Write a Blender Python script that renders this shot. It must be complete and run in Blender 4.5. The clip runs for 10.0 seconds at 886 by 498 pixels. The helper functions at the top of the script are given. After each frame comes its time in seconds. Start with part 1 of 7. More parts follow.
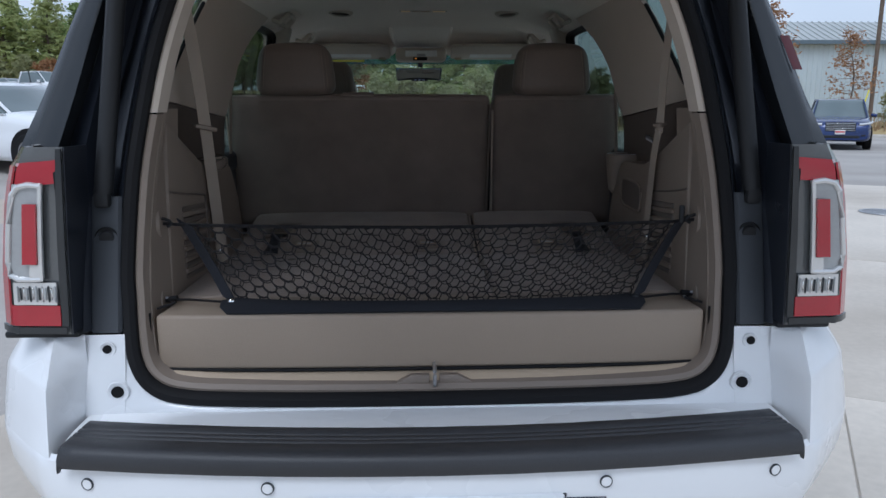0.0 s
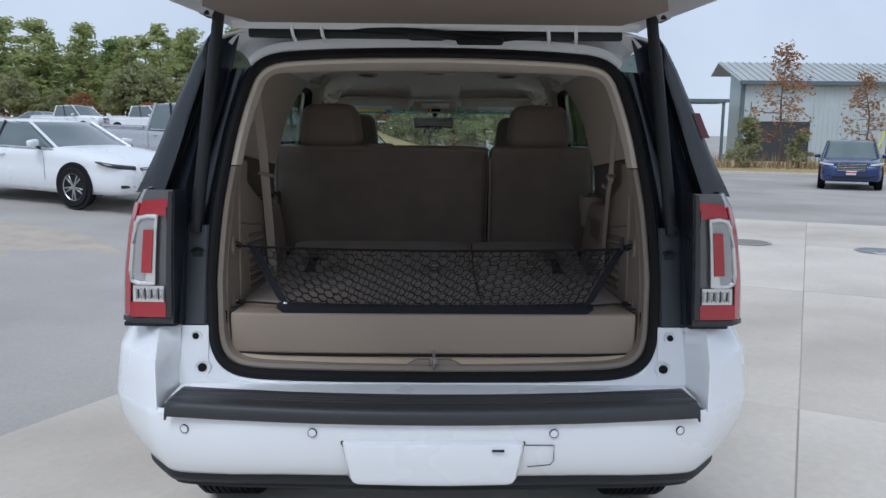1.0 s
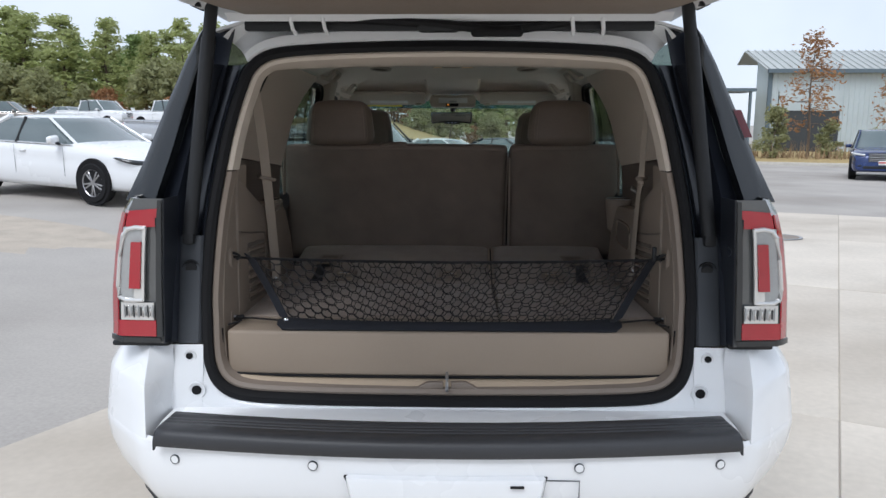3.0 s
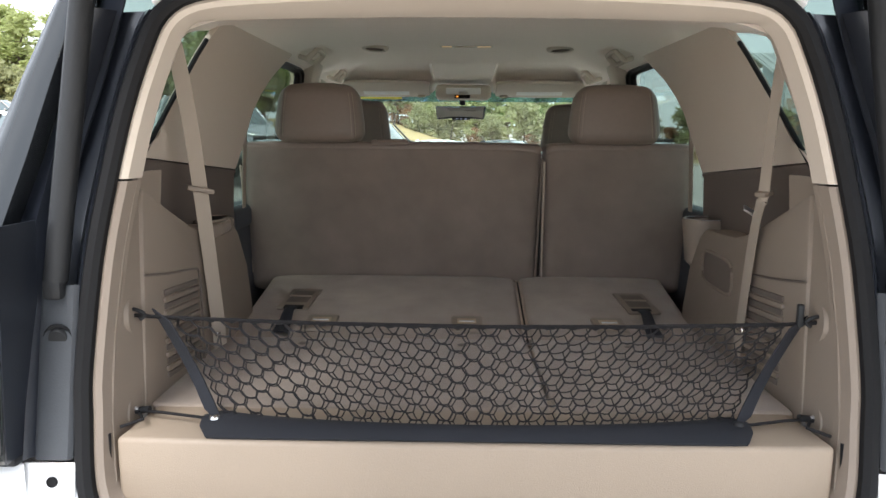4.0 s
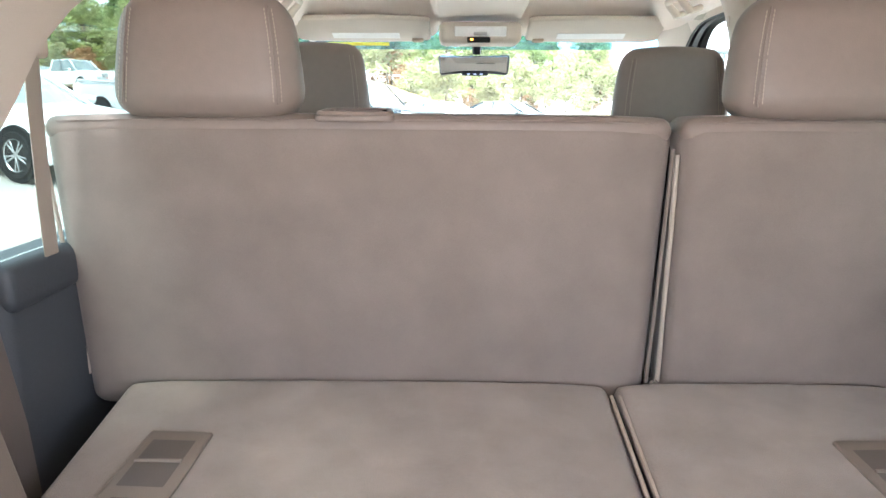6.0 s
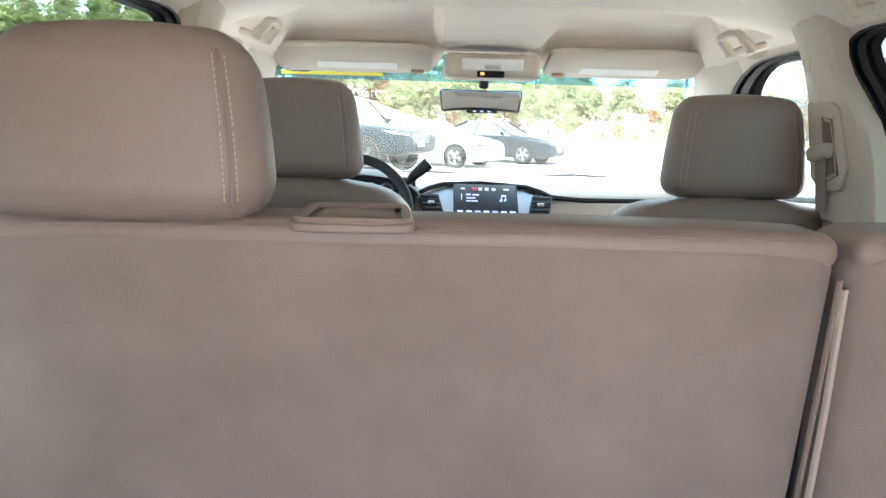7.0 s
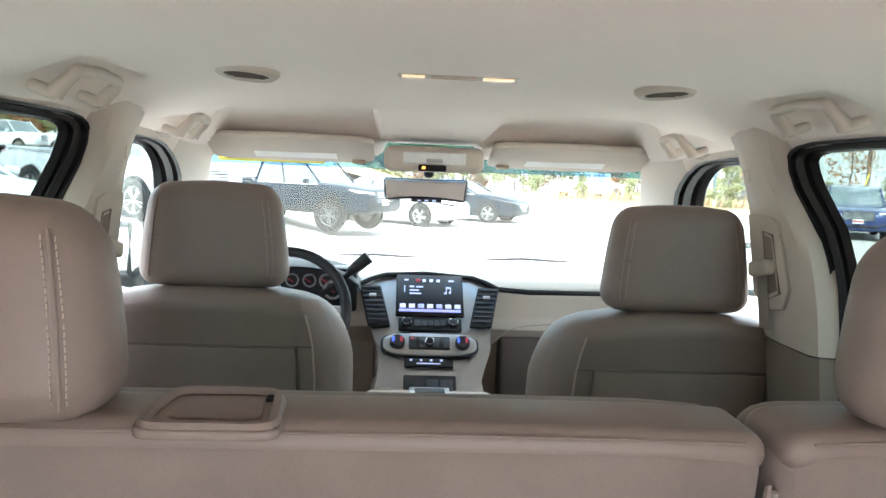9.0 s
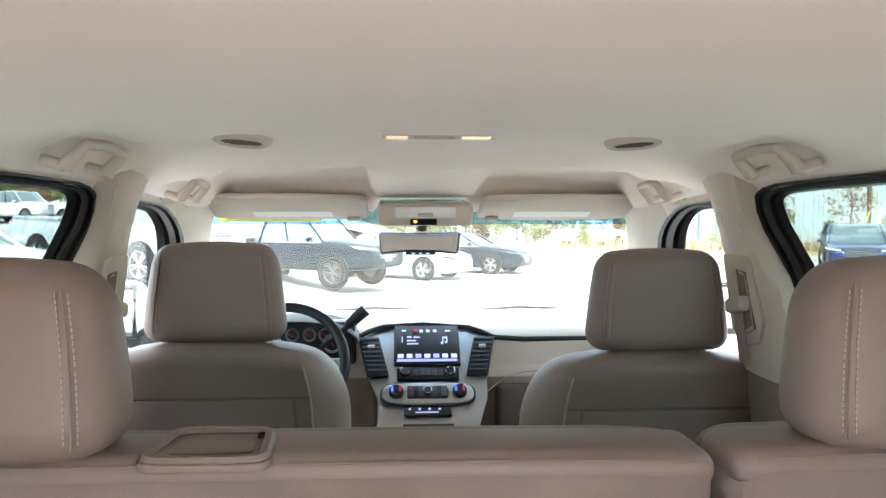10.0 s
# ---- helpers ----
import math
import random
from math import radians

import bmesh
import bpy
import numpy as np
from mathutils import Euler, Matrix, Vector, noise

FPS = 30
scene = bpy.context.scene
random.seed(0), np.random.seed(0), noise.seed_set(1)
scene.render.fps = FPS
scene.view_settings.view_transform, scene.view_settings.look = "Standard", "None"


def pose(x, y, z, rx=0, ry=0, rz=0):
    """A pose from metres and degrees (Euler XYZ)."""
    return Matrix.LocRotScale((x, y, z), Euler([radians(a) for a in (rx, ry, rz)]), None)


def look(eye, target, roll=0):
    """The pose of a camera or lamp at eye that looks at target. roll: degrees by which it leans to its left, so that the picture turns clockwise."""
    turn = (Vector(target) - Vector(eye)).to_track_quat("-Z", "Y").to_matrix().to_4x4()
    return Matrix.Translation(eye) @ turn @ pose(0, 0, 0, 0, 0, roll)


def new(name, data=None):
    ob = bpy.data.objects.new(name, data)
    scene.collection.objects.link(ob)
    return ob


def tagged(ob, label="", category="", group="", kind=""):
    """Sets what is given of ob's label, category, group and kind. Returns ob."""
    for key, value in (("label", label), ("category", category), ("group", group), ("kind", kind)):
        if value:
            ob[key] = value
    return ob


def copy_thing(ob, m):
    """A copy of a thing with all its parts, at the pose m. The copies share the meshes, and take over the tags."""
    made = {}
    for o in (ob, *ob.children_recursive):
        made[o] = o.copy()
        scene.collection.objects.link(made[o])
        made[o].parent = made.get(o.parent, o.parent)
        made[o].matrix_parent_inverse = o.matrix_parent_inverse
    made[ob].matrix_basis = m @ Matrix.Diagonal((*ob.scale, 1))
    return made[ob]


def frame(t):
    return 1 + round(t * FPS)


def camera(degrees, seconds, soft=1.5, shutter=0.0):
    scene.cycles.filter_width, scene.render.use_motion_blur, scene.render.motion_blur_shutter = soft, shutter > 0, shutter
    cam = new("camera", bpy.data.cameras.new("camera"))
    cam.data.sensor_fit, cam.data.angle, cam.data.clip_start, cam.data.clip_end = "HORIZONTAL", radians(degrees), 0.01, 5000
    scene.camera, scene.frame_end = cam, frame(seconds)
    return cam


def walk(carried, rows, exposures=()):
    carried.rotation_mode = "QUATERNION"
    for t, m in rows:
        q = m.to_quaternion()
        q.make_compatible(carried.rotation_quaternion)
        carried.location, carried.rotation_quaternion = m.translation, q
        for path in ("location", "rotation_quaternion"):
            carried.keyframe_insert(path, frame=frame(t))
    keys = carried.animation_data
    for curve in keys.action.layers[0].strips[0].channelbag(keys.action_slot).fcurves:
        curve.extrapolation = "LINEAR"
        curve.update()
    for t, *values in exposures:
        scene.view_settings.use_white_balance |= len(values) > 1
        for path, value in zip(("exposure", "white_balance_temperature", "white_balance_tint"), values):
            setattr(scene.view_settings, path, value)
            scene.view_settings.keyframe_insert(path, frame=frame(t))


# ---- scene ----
cam = camera(63.0, 10.0)
PATH = [
    (0, (-0.042, 0.273, 1.494), (0.034, 2.234, 1.108), -0.1),
    (0.5, (0.018, -0.057, 1.525), (0.05, 1.918, 1.208), 0.5),
    (1, (-0.003, -0.338, 1.561), (0.023, 1.64, 1.268), 0.5),
    (1.5, (0.007, -0.496, 1.598), (0.018, 1.483, 1.311), 0.3),
    (2, (0.016, -0.506, 1.598), (0.01, 1.475, 1.318), 0.0),
    (2.2, (0.002, -0.485, 1.61), (0.001, 1.494, 1.32), 0.2),
    (3.3, (0.028, 0.085, 1.57), (-0.019, 2.059, 1.251), 0.2),
    (3.5, (0.008, 0.25, 1.558), (-0.039, 2.224, 1.237), 0.4),
    (4, (-0.036, 0.686, 1.565), (-0.069, 2.661, 1.255), 0.4),
    (4.5, (0.003, 1.052, 1.582), (-0.032, 3.026, 1.262), 0.1),
    (5, (-0.025, 1.405, 1.569), (-0.05, 3.37, 1.2), 0.5),
    (5.2, (-0.046, 1.526, 1.563), (-0.059, 3.49, 1.182), 0.6),
    (6.3, (-0.137, 2.115, 1.586), (-0.154, 4.072, 1.17), 0.1),
    (6.5, (-0.162, 2.196, 1.604), (-0.154, 4.155, 1.2), 0.3),
    (7, (-0.181, 2.423, 1.655), (-0.144, 4.388, 1.285), 1.5),
    (7.5, (-0.129, 2.587, 1.696), (-0.067, 4.565, 1.404), 1.9),
    (8, (-0.108, 2.62, 1.747), (-0.009, 4.604, 1.515), 2.4),
    (8.5, (-0.105, 2.568, 1.77), (0.003, 4.551, 1.533), 3.1),
    (9, (-0.098, 2.534, 1.774), (0.025, 4.519, 1.555), 2.2),
    (9.5, (-0.083, 2.499, 1.768), (0.034, 4.49, 1.618), 2.9),
    (10, (-0.066, 2.451, 1.773), (0.042, 4.446, 1.701), 0.0),
]

# ---- world and light ----
EXPO = [(0.0, -0.6, 5350, 10), (1.0, -0.65, 5500, 10), (2.2, -0.4, 6250, 10), (3.3, -0.1, 5750, 10), (3.7, 0.45, 5950, 11), (4.0, 1.22, 6200, 10), (4.5, 2.2, 5700, 9), (5.0, 2.72, 5680, 11), (6.5, 3.15, 5950, 14), (7.0, 2.92, 5880, 13), (8.0, 2.78, 5900, 13), (10.0, 2.68, 5950, 15)]
walk(cam, [(t, look(eye, target, roll)) for t, eye, target, roll in PATH], EXPO)

world = bpy.data.worlds.new("overcast_sky")
scene.world = world
world.use_nodes = True
wn, wl = world.node_tree.nodes, world.node_tree.links
wn.clear()
w_out = wn.new("ShaderNodeOutputWorld")
w_bg = wn.new("ShaderNodeBackground")
w_sky = wn.new("ShaderNodeTexSky")
w_sky.sky_type = "NISHITA"
w_sky.sun_disc = False
w_sky.sun_elevation = radians(55.5)
w_sky.sun_rotation = radians(204)
w_cloud = wn.new("ShaderNodeTexNoise")
w_cloud.inputs["Scale"].default_value = 2.2
w_cloud.inputs["Detail"].default_value = 5
w_ramp = wn.new("ShaderNodeValToRGB")
w_ramp.color_ramp.elements[0].position = 0.3
w_ramp.color_ramp.elements[0].color = (6.6, 6.9, 7.3, 1)
w_ramp.color_ramp.elements[1].position = 0.65
w_ramp.color_ramp.elements[1].color = (9.4, 9.5, 9.6, 1)
w_mix = wn.new("ShaderNodeMix")
w_mix.data_type = "RGBA"
w_mix.inputs[0].default_value = 0.82
wl.new(w_cloud.outputs["Fac"], w_ramp.inputs[0])
wl.new(w_sky.outputs[0], w_mix.inputs[6])
wl.new(w_ramp.outputs[0], w_mix.inputs[7])
wl.new(w_mix.outputs[2], w_bg.inputs[0])
w_bg.inputs[1].default_value = 0.138
wl.new(w_bg.outputs[0], w_out.inputs[0])

sun_data = bpy.data.lights.new("sun", "SUN")
sun_data.energy = 2.4
sun_data.angle = radians(30)
sun_data.color = (1.0, 0.96, 0.9)
sun = new("sun", sun_data)
sun.matrix_world = look((-4.5, -10.0, 16), (0, 0, 0))


# ---- materials ----
def mat(name, color, rough=0.5, metal=0.0, var=0.12, scale=6.0, fine=120.0, bump=0.0, coat=0.0, spec=0.5, stretch=None, sheen=0.0, dirt=0.0):
    """A surface with tone variation at two scales and a fine relief."""
    m = bpy.data.materials.new(name)
    m.use_nodes = True
    nt = m.node_tree
    n, l = nt.nodes, nt.links
    b = n["Principled BSDF"]
    b.inputs["Roughness"].default_value = rough
    b.inputs["Metallic"].default_value = metal
    b.inputs["Coat Weight"].default_value = coat
    b.inputs["Coat Roughness"].default_value = 0.04
    b.inputs["Specular IOR Level"].default_value = spec
    b.inputs["Sheen Weight"].default_value = sheen
    co = n.new("ShaderNodeTexCoord")
    mp = n.new("ShaderNodeMapping")
    if stretch:
        mp.inputs["Scale"].default_value = stretch
    l.new(co.outputs["Object"], mp.inputs[0])
    big = n.new("ShaderNodeTexNoise")
    big.inputs["Scale"].default_value = scale
    big.inputs["Detail"].default_value = 4
    sm = n.new("ShaderNodeTexNoise")
    sm.inputs["Scale"].default_value = fine
    sm.inputs["Detail"].default_value = 3
    l.new(mp.outputs[0], big.inputs["Vector"])
    l.new(mp.outputs[0], sm.inputs["Vector"])
    add = n.new("ShaderNodeMath")
    add.operation = "MULTIPLY_ADD"
    add.inputs[1].default_value = 0.65
    l.new(big.outputs["Fac"], add.inputs[0])
    half = n.new("ShaderNodeMath")
    half.operation = "MULTIPLY"
    half.inputs[1].default_value = 0.35
    l.new(sm.outputs["Fac"], half.inputs[0])
    l.new(half.outputs[0], add.inputs[2])
    rp = n.new("ShaderNodeMapRange")
    rp.inputs["From Min"].default_value = 0.3
    rp.inputs["From Max"].default_value = 0.7
    rp.inputs["To Min"].default_value = 1 - var
    rp.inputs["To Max"].default_value = 1 + var
    l.new(add.outputs[0], rp.inputs["Value"])
    mx = n.new("ShaderNodeVectorMath")
    mx.operation = "SCALE"
    mx.inputs[0].default_value = color
    l.new(rp.outputs[0], mx.inputs["Scale"])
    last = mx.outputs[0]
    if dirt:
        dn = n.new("ShaderNodeTexNoise")
        dn.inputs["Scale"].default_value = scale * 0.35
        dn.inputs["Detail"].default_value = 6
        l.new(mp.outputs[0], dn.inputs["Vector"])
        dr = n.new("ShaderNodeMapRange")
        dr.inputs["From Min"].default_value = 0.48
        dr.inputs["From Max"].default_value = 0.68
        dr.inputs["To Max"].default_value = dirt
        l.new(dn.outputs["Fac"], dr.inputs["Value"])
        dm = n.new("ShaderNodeMix")
        dm.data_type = "RGBA"
        dm.inputs[7].default_value = (color[0] * 0.5, color[1] * 0.46, color[2] * 0.42, 1)
        l.new(dr.outputs[0], dm.inputs[0])
        l.new(last, dm.inputs[6])
        last = dm.outputs[2]
    l.new(last, b.inputs["Base Color"])
    rr = n.new("ShaderNodeMapRange")
    rr.inputs["To Min"].default_value = max(0.02, rough - 0.08)
    rr.inputs["To Max"].default_value = min(1.0, rough + 0.08)
    l.new(big.outputs["Fac"], rr.inputs["Value"])
    l.new(rr.outputs[0], b.inputs["Roughness"])
    if bump:
        bp = n.new("ShaderNodeBump")
        bp.inputs["Strength"].default_value = bump
        bp.inputs["Distance"].default_value = 0.002
        l.new(sm.outputs["Fac"], bp.inputs["Height"])
        l.new(bp.outputs[0], b.inputs["Normal"])
    return m


def leather(name, color):
    m = mat(name, color, rough=0.48, var=0.07, scale=4, fine=60, spec=0.4)
    n, l = m.node_tree.nodes, m.node_tree.links
    vo = n.new("ShaderNodeTexVoronoi")
    vo.inputs["Scale"].default_value = 420
    co = n.new("ShaderNodeTexCoord")
    l.new(co.outputs["Object"], vo.inputs["Vector"])
    bp = n.new("ShaderNodeBump")
    bp.inputs["Strength"].default_value = 0.12
    bp.inputs["Distance"].default_value = 0.001
    l.new(vo.outputs["Distance"], bp.inputs["Height"])
    l.new(bp.outputs[0], n["Principled BSDF"].inputs["Normal"])
    return m


def glass(name, color, alpha):
    """A thin pane: clear view through, with a mirror-like gloss."""
    m = bpy.data.materials.new(name)
    m.use_nodes = True
    n, l = m.node_tree.nodes, m.node_tree.links
    n.clear()
    out = n.new("ShaderNodeOutputMaterial")
    tr = n.new("ShaderNodeBsdfTransparent")
    tr.inputs[0].default_value = (*[c * alpha for c in color], 1)
    gl = n.new("ShaderNodeBsdfGlossy")
    gl.inputs["Roughness"].default_value = 0.02
    lw = n.new("ShaderNodeLayerWeight")
    lw.inputs[0].default_value = 0.5
    pw = n.new("ShaderNodeMath")
    pw.operation = "POWER"
    pw.inputs[1].default_value = 5.0
    l.new(lw.outputs["Facing"], pw.inputs[0])
    fr = n.new("ShaderNodeMapRange")
    fr.inputs["To Min"].default_value = 0.035
    fr.inputs["To Max"].default_value = 0.9
    l.new(pw.outputs[0], fr.inputs["Value"])
    mx = n.new("ShaderNodeMixShader")
    l.new(fr.outputs[0], mx.inputs[0])
    l.new(tr.outputs[0], mx.inputs[1])
    l.new(gl.outputs[0], mx.inputs[2])
    l.new(mx.outputs[0], out.inputs[0])
    return m


def leafy(name, color, var, scale, fine):
    """A leaf surface that lets some light through."""
    m = mat(name, color, 0.8, var=var, scale=scale, fine=fine)
    n, l = m.node_tree.nodes, m.node_tree.links
    b = n["Principled BSDF"]
    tl = n.new("ShaderNodeBsdfTranslucent")
    l.new(b.inputs["Base Color"].links[0].from_socket, tl.inputs[0])
    mx = n.new("ShaderNodeMixShader")
    mx.inputs[0].default_value = 0.45
    l.new(b.outputs[0], mx.inputs[1])
    l.new(tl.outputs[0], mx.inputs[2])
    l.new(mx.outputs[0], n["Material Output"].inputs[0])
    return m


def glow(name, color, strength):
    m = bpy.data.materials.new(name)
    m.use_nodes = True
    b = m.node_tree.nodes["Principled BSDF"]
    b.inputs["Base Color"].default_value = (*color, 1)
    b.inputs["Emission Color"].default_value = (*color, 1)
    b.inputs["Emission Strength"].default_value = strength
    b.inputs["Roughness"].default_value = 0.3
    return m


WHITE = mat("white_paint", (0.78, 0.79, 0.80), 0.28, var=0.008, scale=1.5, coat=0.6)
BLACK = mat("black_plastic", (0.015, 0.016, 0.018), 0.55, var=0.15, fine=300, bump=0.2, spec=0.35)
PAD = mat("ribbed_black_plastic", (0.035, 0.036, 0.04), 0.5, var=0.2, scale=3, fine=250, bump=0.3, dirt=0.3)
JAMB = mat("dark_jamb_paint", (0.016, 0.019, 0.027), 0.3, var=0.1, coat=0.4)
JAMBGREY = mat("grey_jamb_plastic", (0.045, 0.05, 0.058), 0.6, var=0.15, fine=300, bump=0.2)
GLOSSTRIM = mat("polished_taupe_plastic", (0.25, 0.205, 0.17), 0.2, var=0.05, coat=0.3)
DOORRUBBER = mat("black_door_rubber", (0.008, 0.008, 0.009), 0.45, var=0.2, fine=200, bump=0.1, spec=0.3)
RUBBER = mat("black_rubber", (0.008, 0.008, 0.009), 0.7, var=0.2, fine=200, bump=0.15, spec=0.25)
BGLASS = mat("black_glass", (0.02, 0.023, 0.026), 0.12, var=0.05, coat=0.3)
FABRIC = mat("taupe_carpet", (0.192, 0.155, 0.129), 0.92, var=0.17, scale=9, fine=700, bump=0.28, sheen=0.15, dirt=0.22)
CARPET = mat("taupe_floor_carpet", (0.30, 0.246, 0.205), 0.95, var=0.2, scale=11, fine=500, bump=0.6, sheen=0.2, dirt=0.2)
LEATHER = leather("taupe_leather", (0.206, 0.163, 0.135))
TRIM = mat("beige_trim_plastic", (0.43, 0.335, 0.235), 0.6, var=0.06, scale=3, fine=400, bump=0.25)
TRAYTRIM = mat("beige_tray_plastic", (0.315, 0.252, 0.192), 0.55, var=0.07, scale=3, fine=400, bump=0.3)
LOWTRIM = mat("taupe_trim_plastic", (0.225, 0.183, 0.148), 0.58, var=0.06, scale=3, fine=400, bump=0.25)
BROWN = mat("brown_trim_plastic", (0.125, 0.102, 0.087), 0.55, var=0.08, scale=3, fine=400, bump=0.25)
LIGHTTRIM = mat("pale_beige_trim", (0.53, 0.462, 0.388), 0.6, var=0.04, scale=3, fine=400, bump=0.2)
LINER = mat("beige_headliner_cloth", (0.83, 0.73, 0.648), 0.95, var=0.05, scale=2, fine=900, bump=0.35, sheen=0.2)
ANCHOR = mat("taupe_anchor_plastic", (0.215, 0.175, 0.14), 0.5, var=0.06, fine=400, bump=0.2)
CHROME = mat("chrome", (0.8, 0.8, 0.8), 0.12, 1.0, var=0.03)
SILVER = mat("satin_silver_trim", (0.44, 0.44, 0.435), 0.33, 0.8, var=0.04)
STEEL = mat("grey_steel", (0.42, 0.42, 0.43), 0.35, 0.9, var=0.15)
STITCH = mat("pale_thread", (0.37, 0.31, 0.25), 0.8)
PIPING = mat("tan_edge_piping", (0.46, 0.37, 0.30), 0.7, var=0.1)
NETCORD = mat("black_net_cord", (0.016, 0.015, 0.016), 0.85, var=0.2, spec=0.2)
NETBAND = mat("black_woven_band", (0.012, 0.0135, 0.019), 0.9, var=0.15, fine=600, bump=0.5)
BELT = mat("beige_seat_belt_webbing", (0.36, 0.305, 0.25), 0.7, var=0.05, fine=900, bump=0.4)
SCREEN = mat("black_display_glass", (0.006, 0.007, 0.011), 0.4, var=0.05)
ICON = glow("lit_display_icons", (0.55, 0.6, 0.85), 0.15)
BLUEBAR = glow("lit_display_bar", (0.30, 0.33, 0.75), 0.2)
REDICON = glow("lit_red_mark", (0.45, 0.04, 0.06), 0.05)
BLUEMARK = glow("lit_blue_mark", (0.08, 0.16, 0.75), 0.2)
LAMPGLOW = glow("lit_lamp_lens", (1.0, 0.72, 0.40), 0.1)
AMBER = glow("amber_indicator", (1.0, 0.35, 0.04), 0.8)
MIRROR = mat("mirror_glass", (0.72, 0.74, 0.74), 0.02, 1.0, var=0.0)
GLASSCLEAR = glass("clear_window_glass", (0.93, 1.0, 0.97), 0.92)
GLASSTINT = glass("tinted_window_glass", (0.88, 1.0, 0.95), 0.54)
SHADEBAND = glass("blue_shade_band", (0.55, 0.78, 0.95), 0.85)
REDLENS = mat("red_lamp_lens", (0.36, 0.012, 0.024), 0.12, var=0.08, scale=12, coat=0.8)
REDDEEP = mat("deep_red_reflector", (0.27, 0.006, 0.012), 0.2, var=0.15, fine=400, bump=0.3, coat=0.5)
REDDARK = mat("dark_red_reflection", (0.075, 0.006, 0.010), 0.2, var=0.1, coat=0.3)
SMOKED = mat("smoked_lamp_lens", (0.10, 0.104, 0.105), 0.12, var=0.08, scale=12, coat=0.8)
GREYLENS = mat("grey_lamp_lens", (0.36, 0.37, 0.37), 0.2, var=0.1, coat=0.6)
CLEARLENS = mat("silver_lamp_bezel", (0.68, 0.68, 0.67), 0.18, 0.5, var=0.05, coat=0.4)
CONCRETE = mat("pale_concrete", (0.60, 0.545, 0.47), 0.9, var=0.13, scale=0.9, fine=22, bump=0.35, dirt=0.5)
JOINT = mat("dark_joint_filler", (0.40, 0.36, 0.31), 0.9, var=0.2)
ASPHALT = mat("worn_grey_asphalt", (0.385, 0.358, 0.328), 0.92, var=0.2, scale=0.5, fine=45, bump=0.5, dirt=0.45)
SAND = mat("sandy_gravel", (0.43, 0.375, 0.31), 0.95, var=0.2, scale=2.5, fine=60, bump=0.5)
DRYGRASS = mat("dry_tan_grass", (0.36, 0.27, 0.12), 0.95, var=0.3, scale=2.5, fine=40, bump=0.6)
KERB = mat("pale_kerb_concrete", (0.5, 0.47, 0.42), 0.9, var=0.12)
PINE = leafy("pine_needles", (0.25, 0.33, 0.12), 0.35, 0.8, 9)
PINELIGHT = leafy("pale_pine_needles", (0.42, 0.46, 0.20), 0.3, 0.8, 9)
RUSSET = leafy("russet_leaves", (0.36, 0.20, 0.10), 0.35, 2, 12)
SHRUB = leafy("dull_green_leaves", (0.32, 0.33, 0.17), 0.35, 1.5, 10)
REED = mat("dry_reeds", (0.30, 0.21, 0.12), 0.9, var=0.3, scale=3)
BARK = mat("grey_brown_bark", (0.14, 0.105, 0.08), 0.95, var=0.3, scale=6, fine=40, bump=0.8)
SHEETMETAL = mat("pale_blue_metal_siding", (0.50, 0.56, 0.58), 0.5, 0.1, var=0.08, scale=0.5)
ROOFMETAL = mat("grey_metal_roofing", (0.46, 0.48, 0.47), 0.5, 0.2, var=0.1, scale=0.4)
DARKTRIM = mat("slate_metal_trim", (0.12, 0.16, 0.19), 0.5, 0.1)
DARKDOOR = mat("dark_doorway", (0.05, 0.055, 0.06), 0.8)
SILVERPAINT = mat("silver_paint", (0.46, 0.47, 0.49), 0.3, 0.5, var=0.03, coat=0.5)
BLUEPAINT = mat("dark_blue_paint", (0.008, 0.026, 0.115), 0.25, 0.3, var=0.05, coat=0.7)
NAVYPAINT = mat("slate_blue_paint", (0.004, 0.011, 0.020), 0.35, 0.0, var=0.05, spec=0.14)
TANPAINT = mat("beige_grey_paint", (0.30, 0.27, 0.24), 0.3, 0.3, var=0.04, coat=0.5)
# base colour lifted to carry part of the sky's reflection
CARGLASS = mat("dark_car_glass", (0.11, 0.14, 0.145), 0.06, var=0.2, scale=1.2, coat=0.8)
RIM = mat("alloy_rim", (0.40, 0.40, 0.41), 0.3, 0.9, var=0.08)
DARKRIM = mat("black_machined_rim", (0.10, 0.10, 0.105), 0.35, 0.6, var=0.1)
REDPLATE = mat("red_plate", (0.5, 0.06, 0.07), 0.5)
WHITEPLATE = mat("white_plate", (0.72, 0.72, 0.7), 0.5)
YELLOW = mat("yellow_film", (0.75, 0.68, 0.03), 0.5)


# ---- building tools ----
def part(name, bm, material, parent=None, label="", smooth=True, angle=38, kind=""):
    me = bpy.data.meshes.new(name)
    bmesh.ops.recalc_face_normals(bm, faces=bm.faces)
    bm.to_mesh(me)
    bm.free()
    me.materials.append(material)
    if smooth:
        me.shade_smooth()
        me.set_sharp_from_angle(angle=radians(angle))
    ob = new(name, me)
    if parent:
        ob.parent = parent
    if label:
        ob["label"] = label
    if kind:
        ob["kind"] = kind
    return ob


def thing(name, label, category, group="", at=None, kind=""):
    ob = new(name)
    ob.empty_display_size = 0.05
    if at is not None:
        ob.matrix_basis = at
    return tagged(ob, label, category, group, kind)


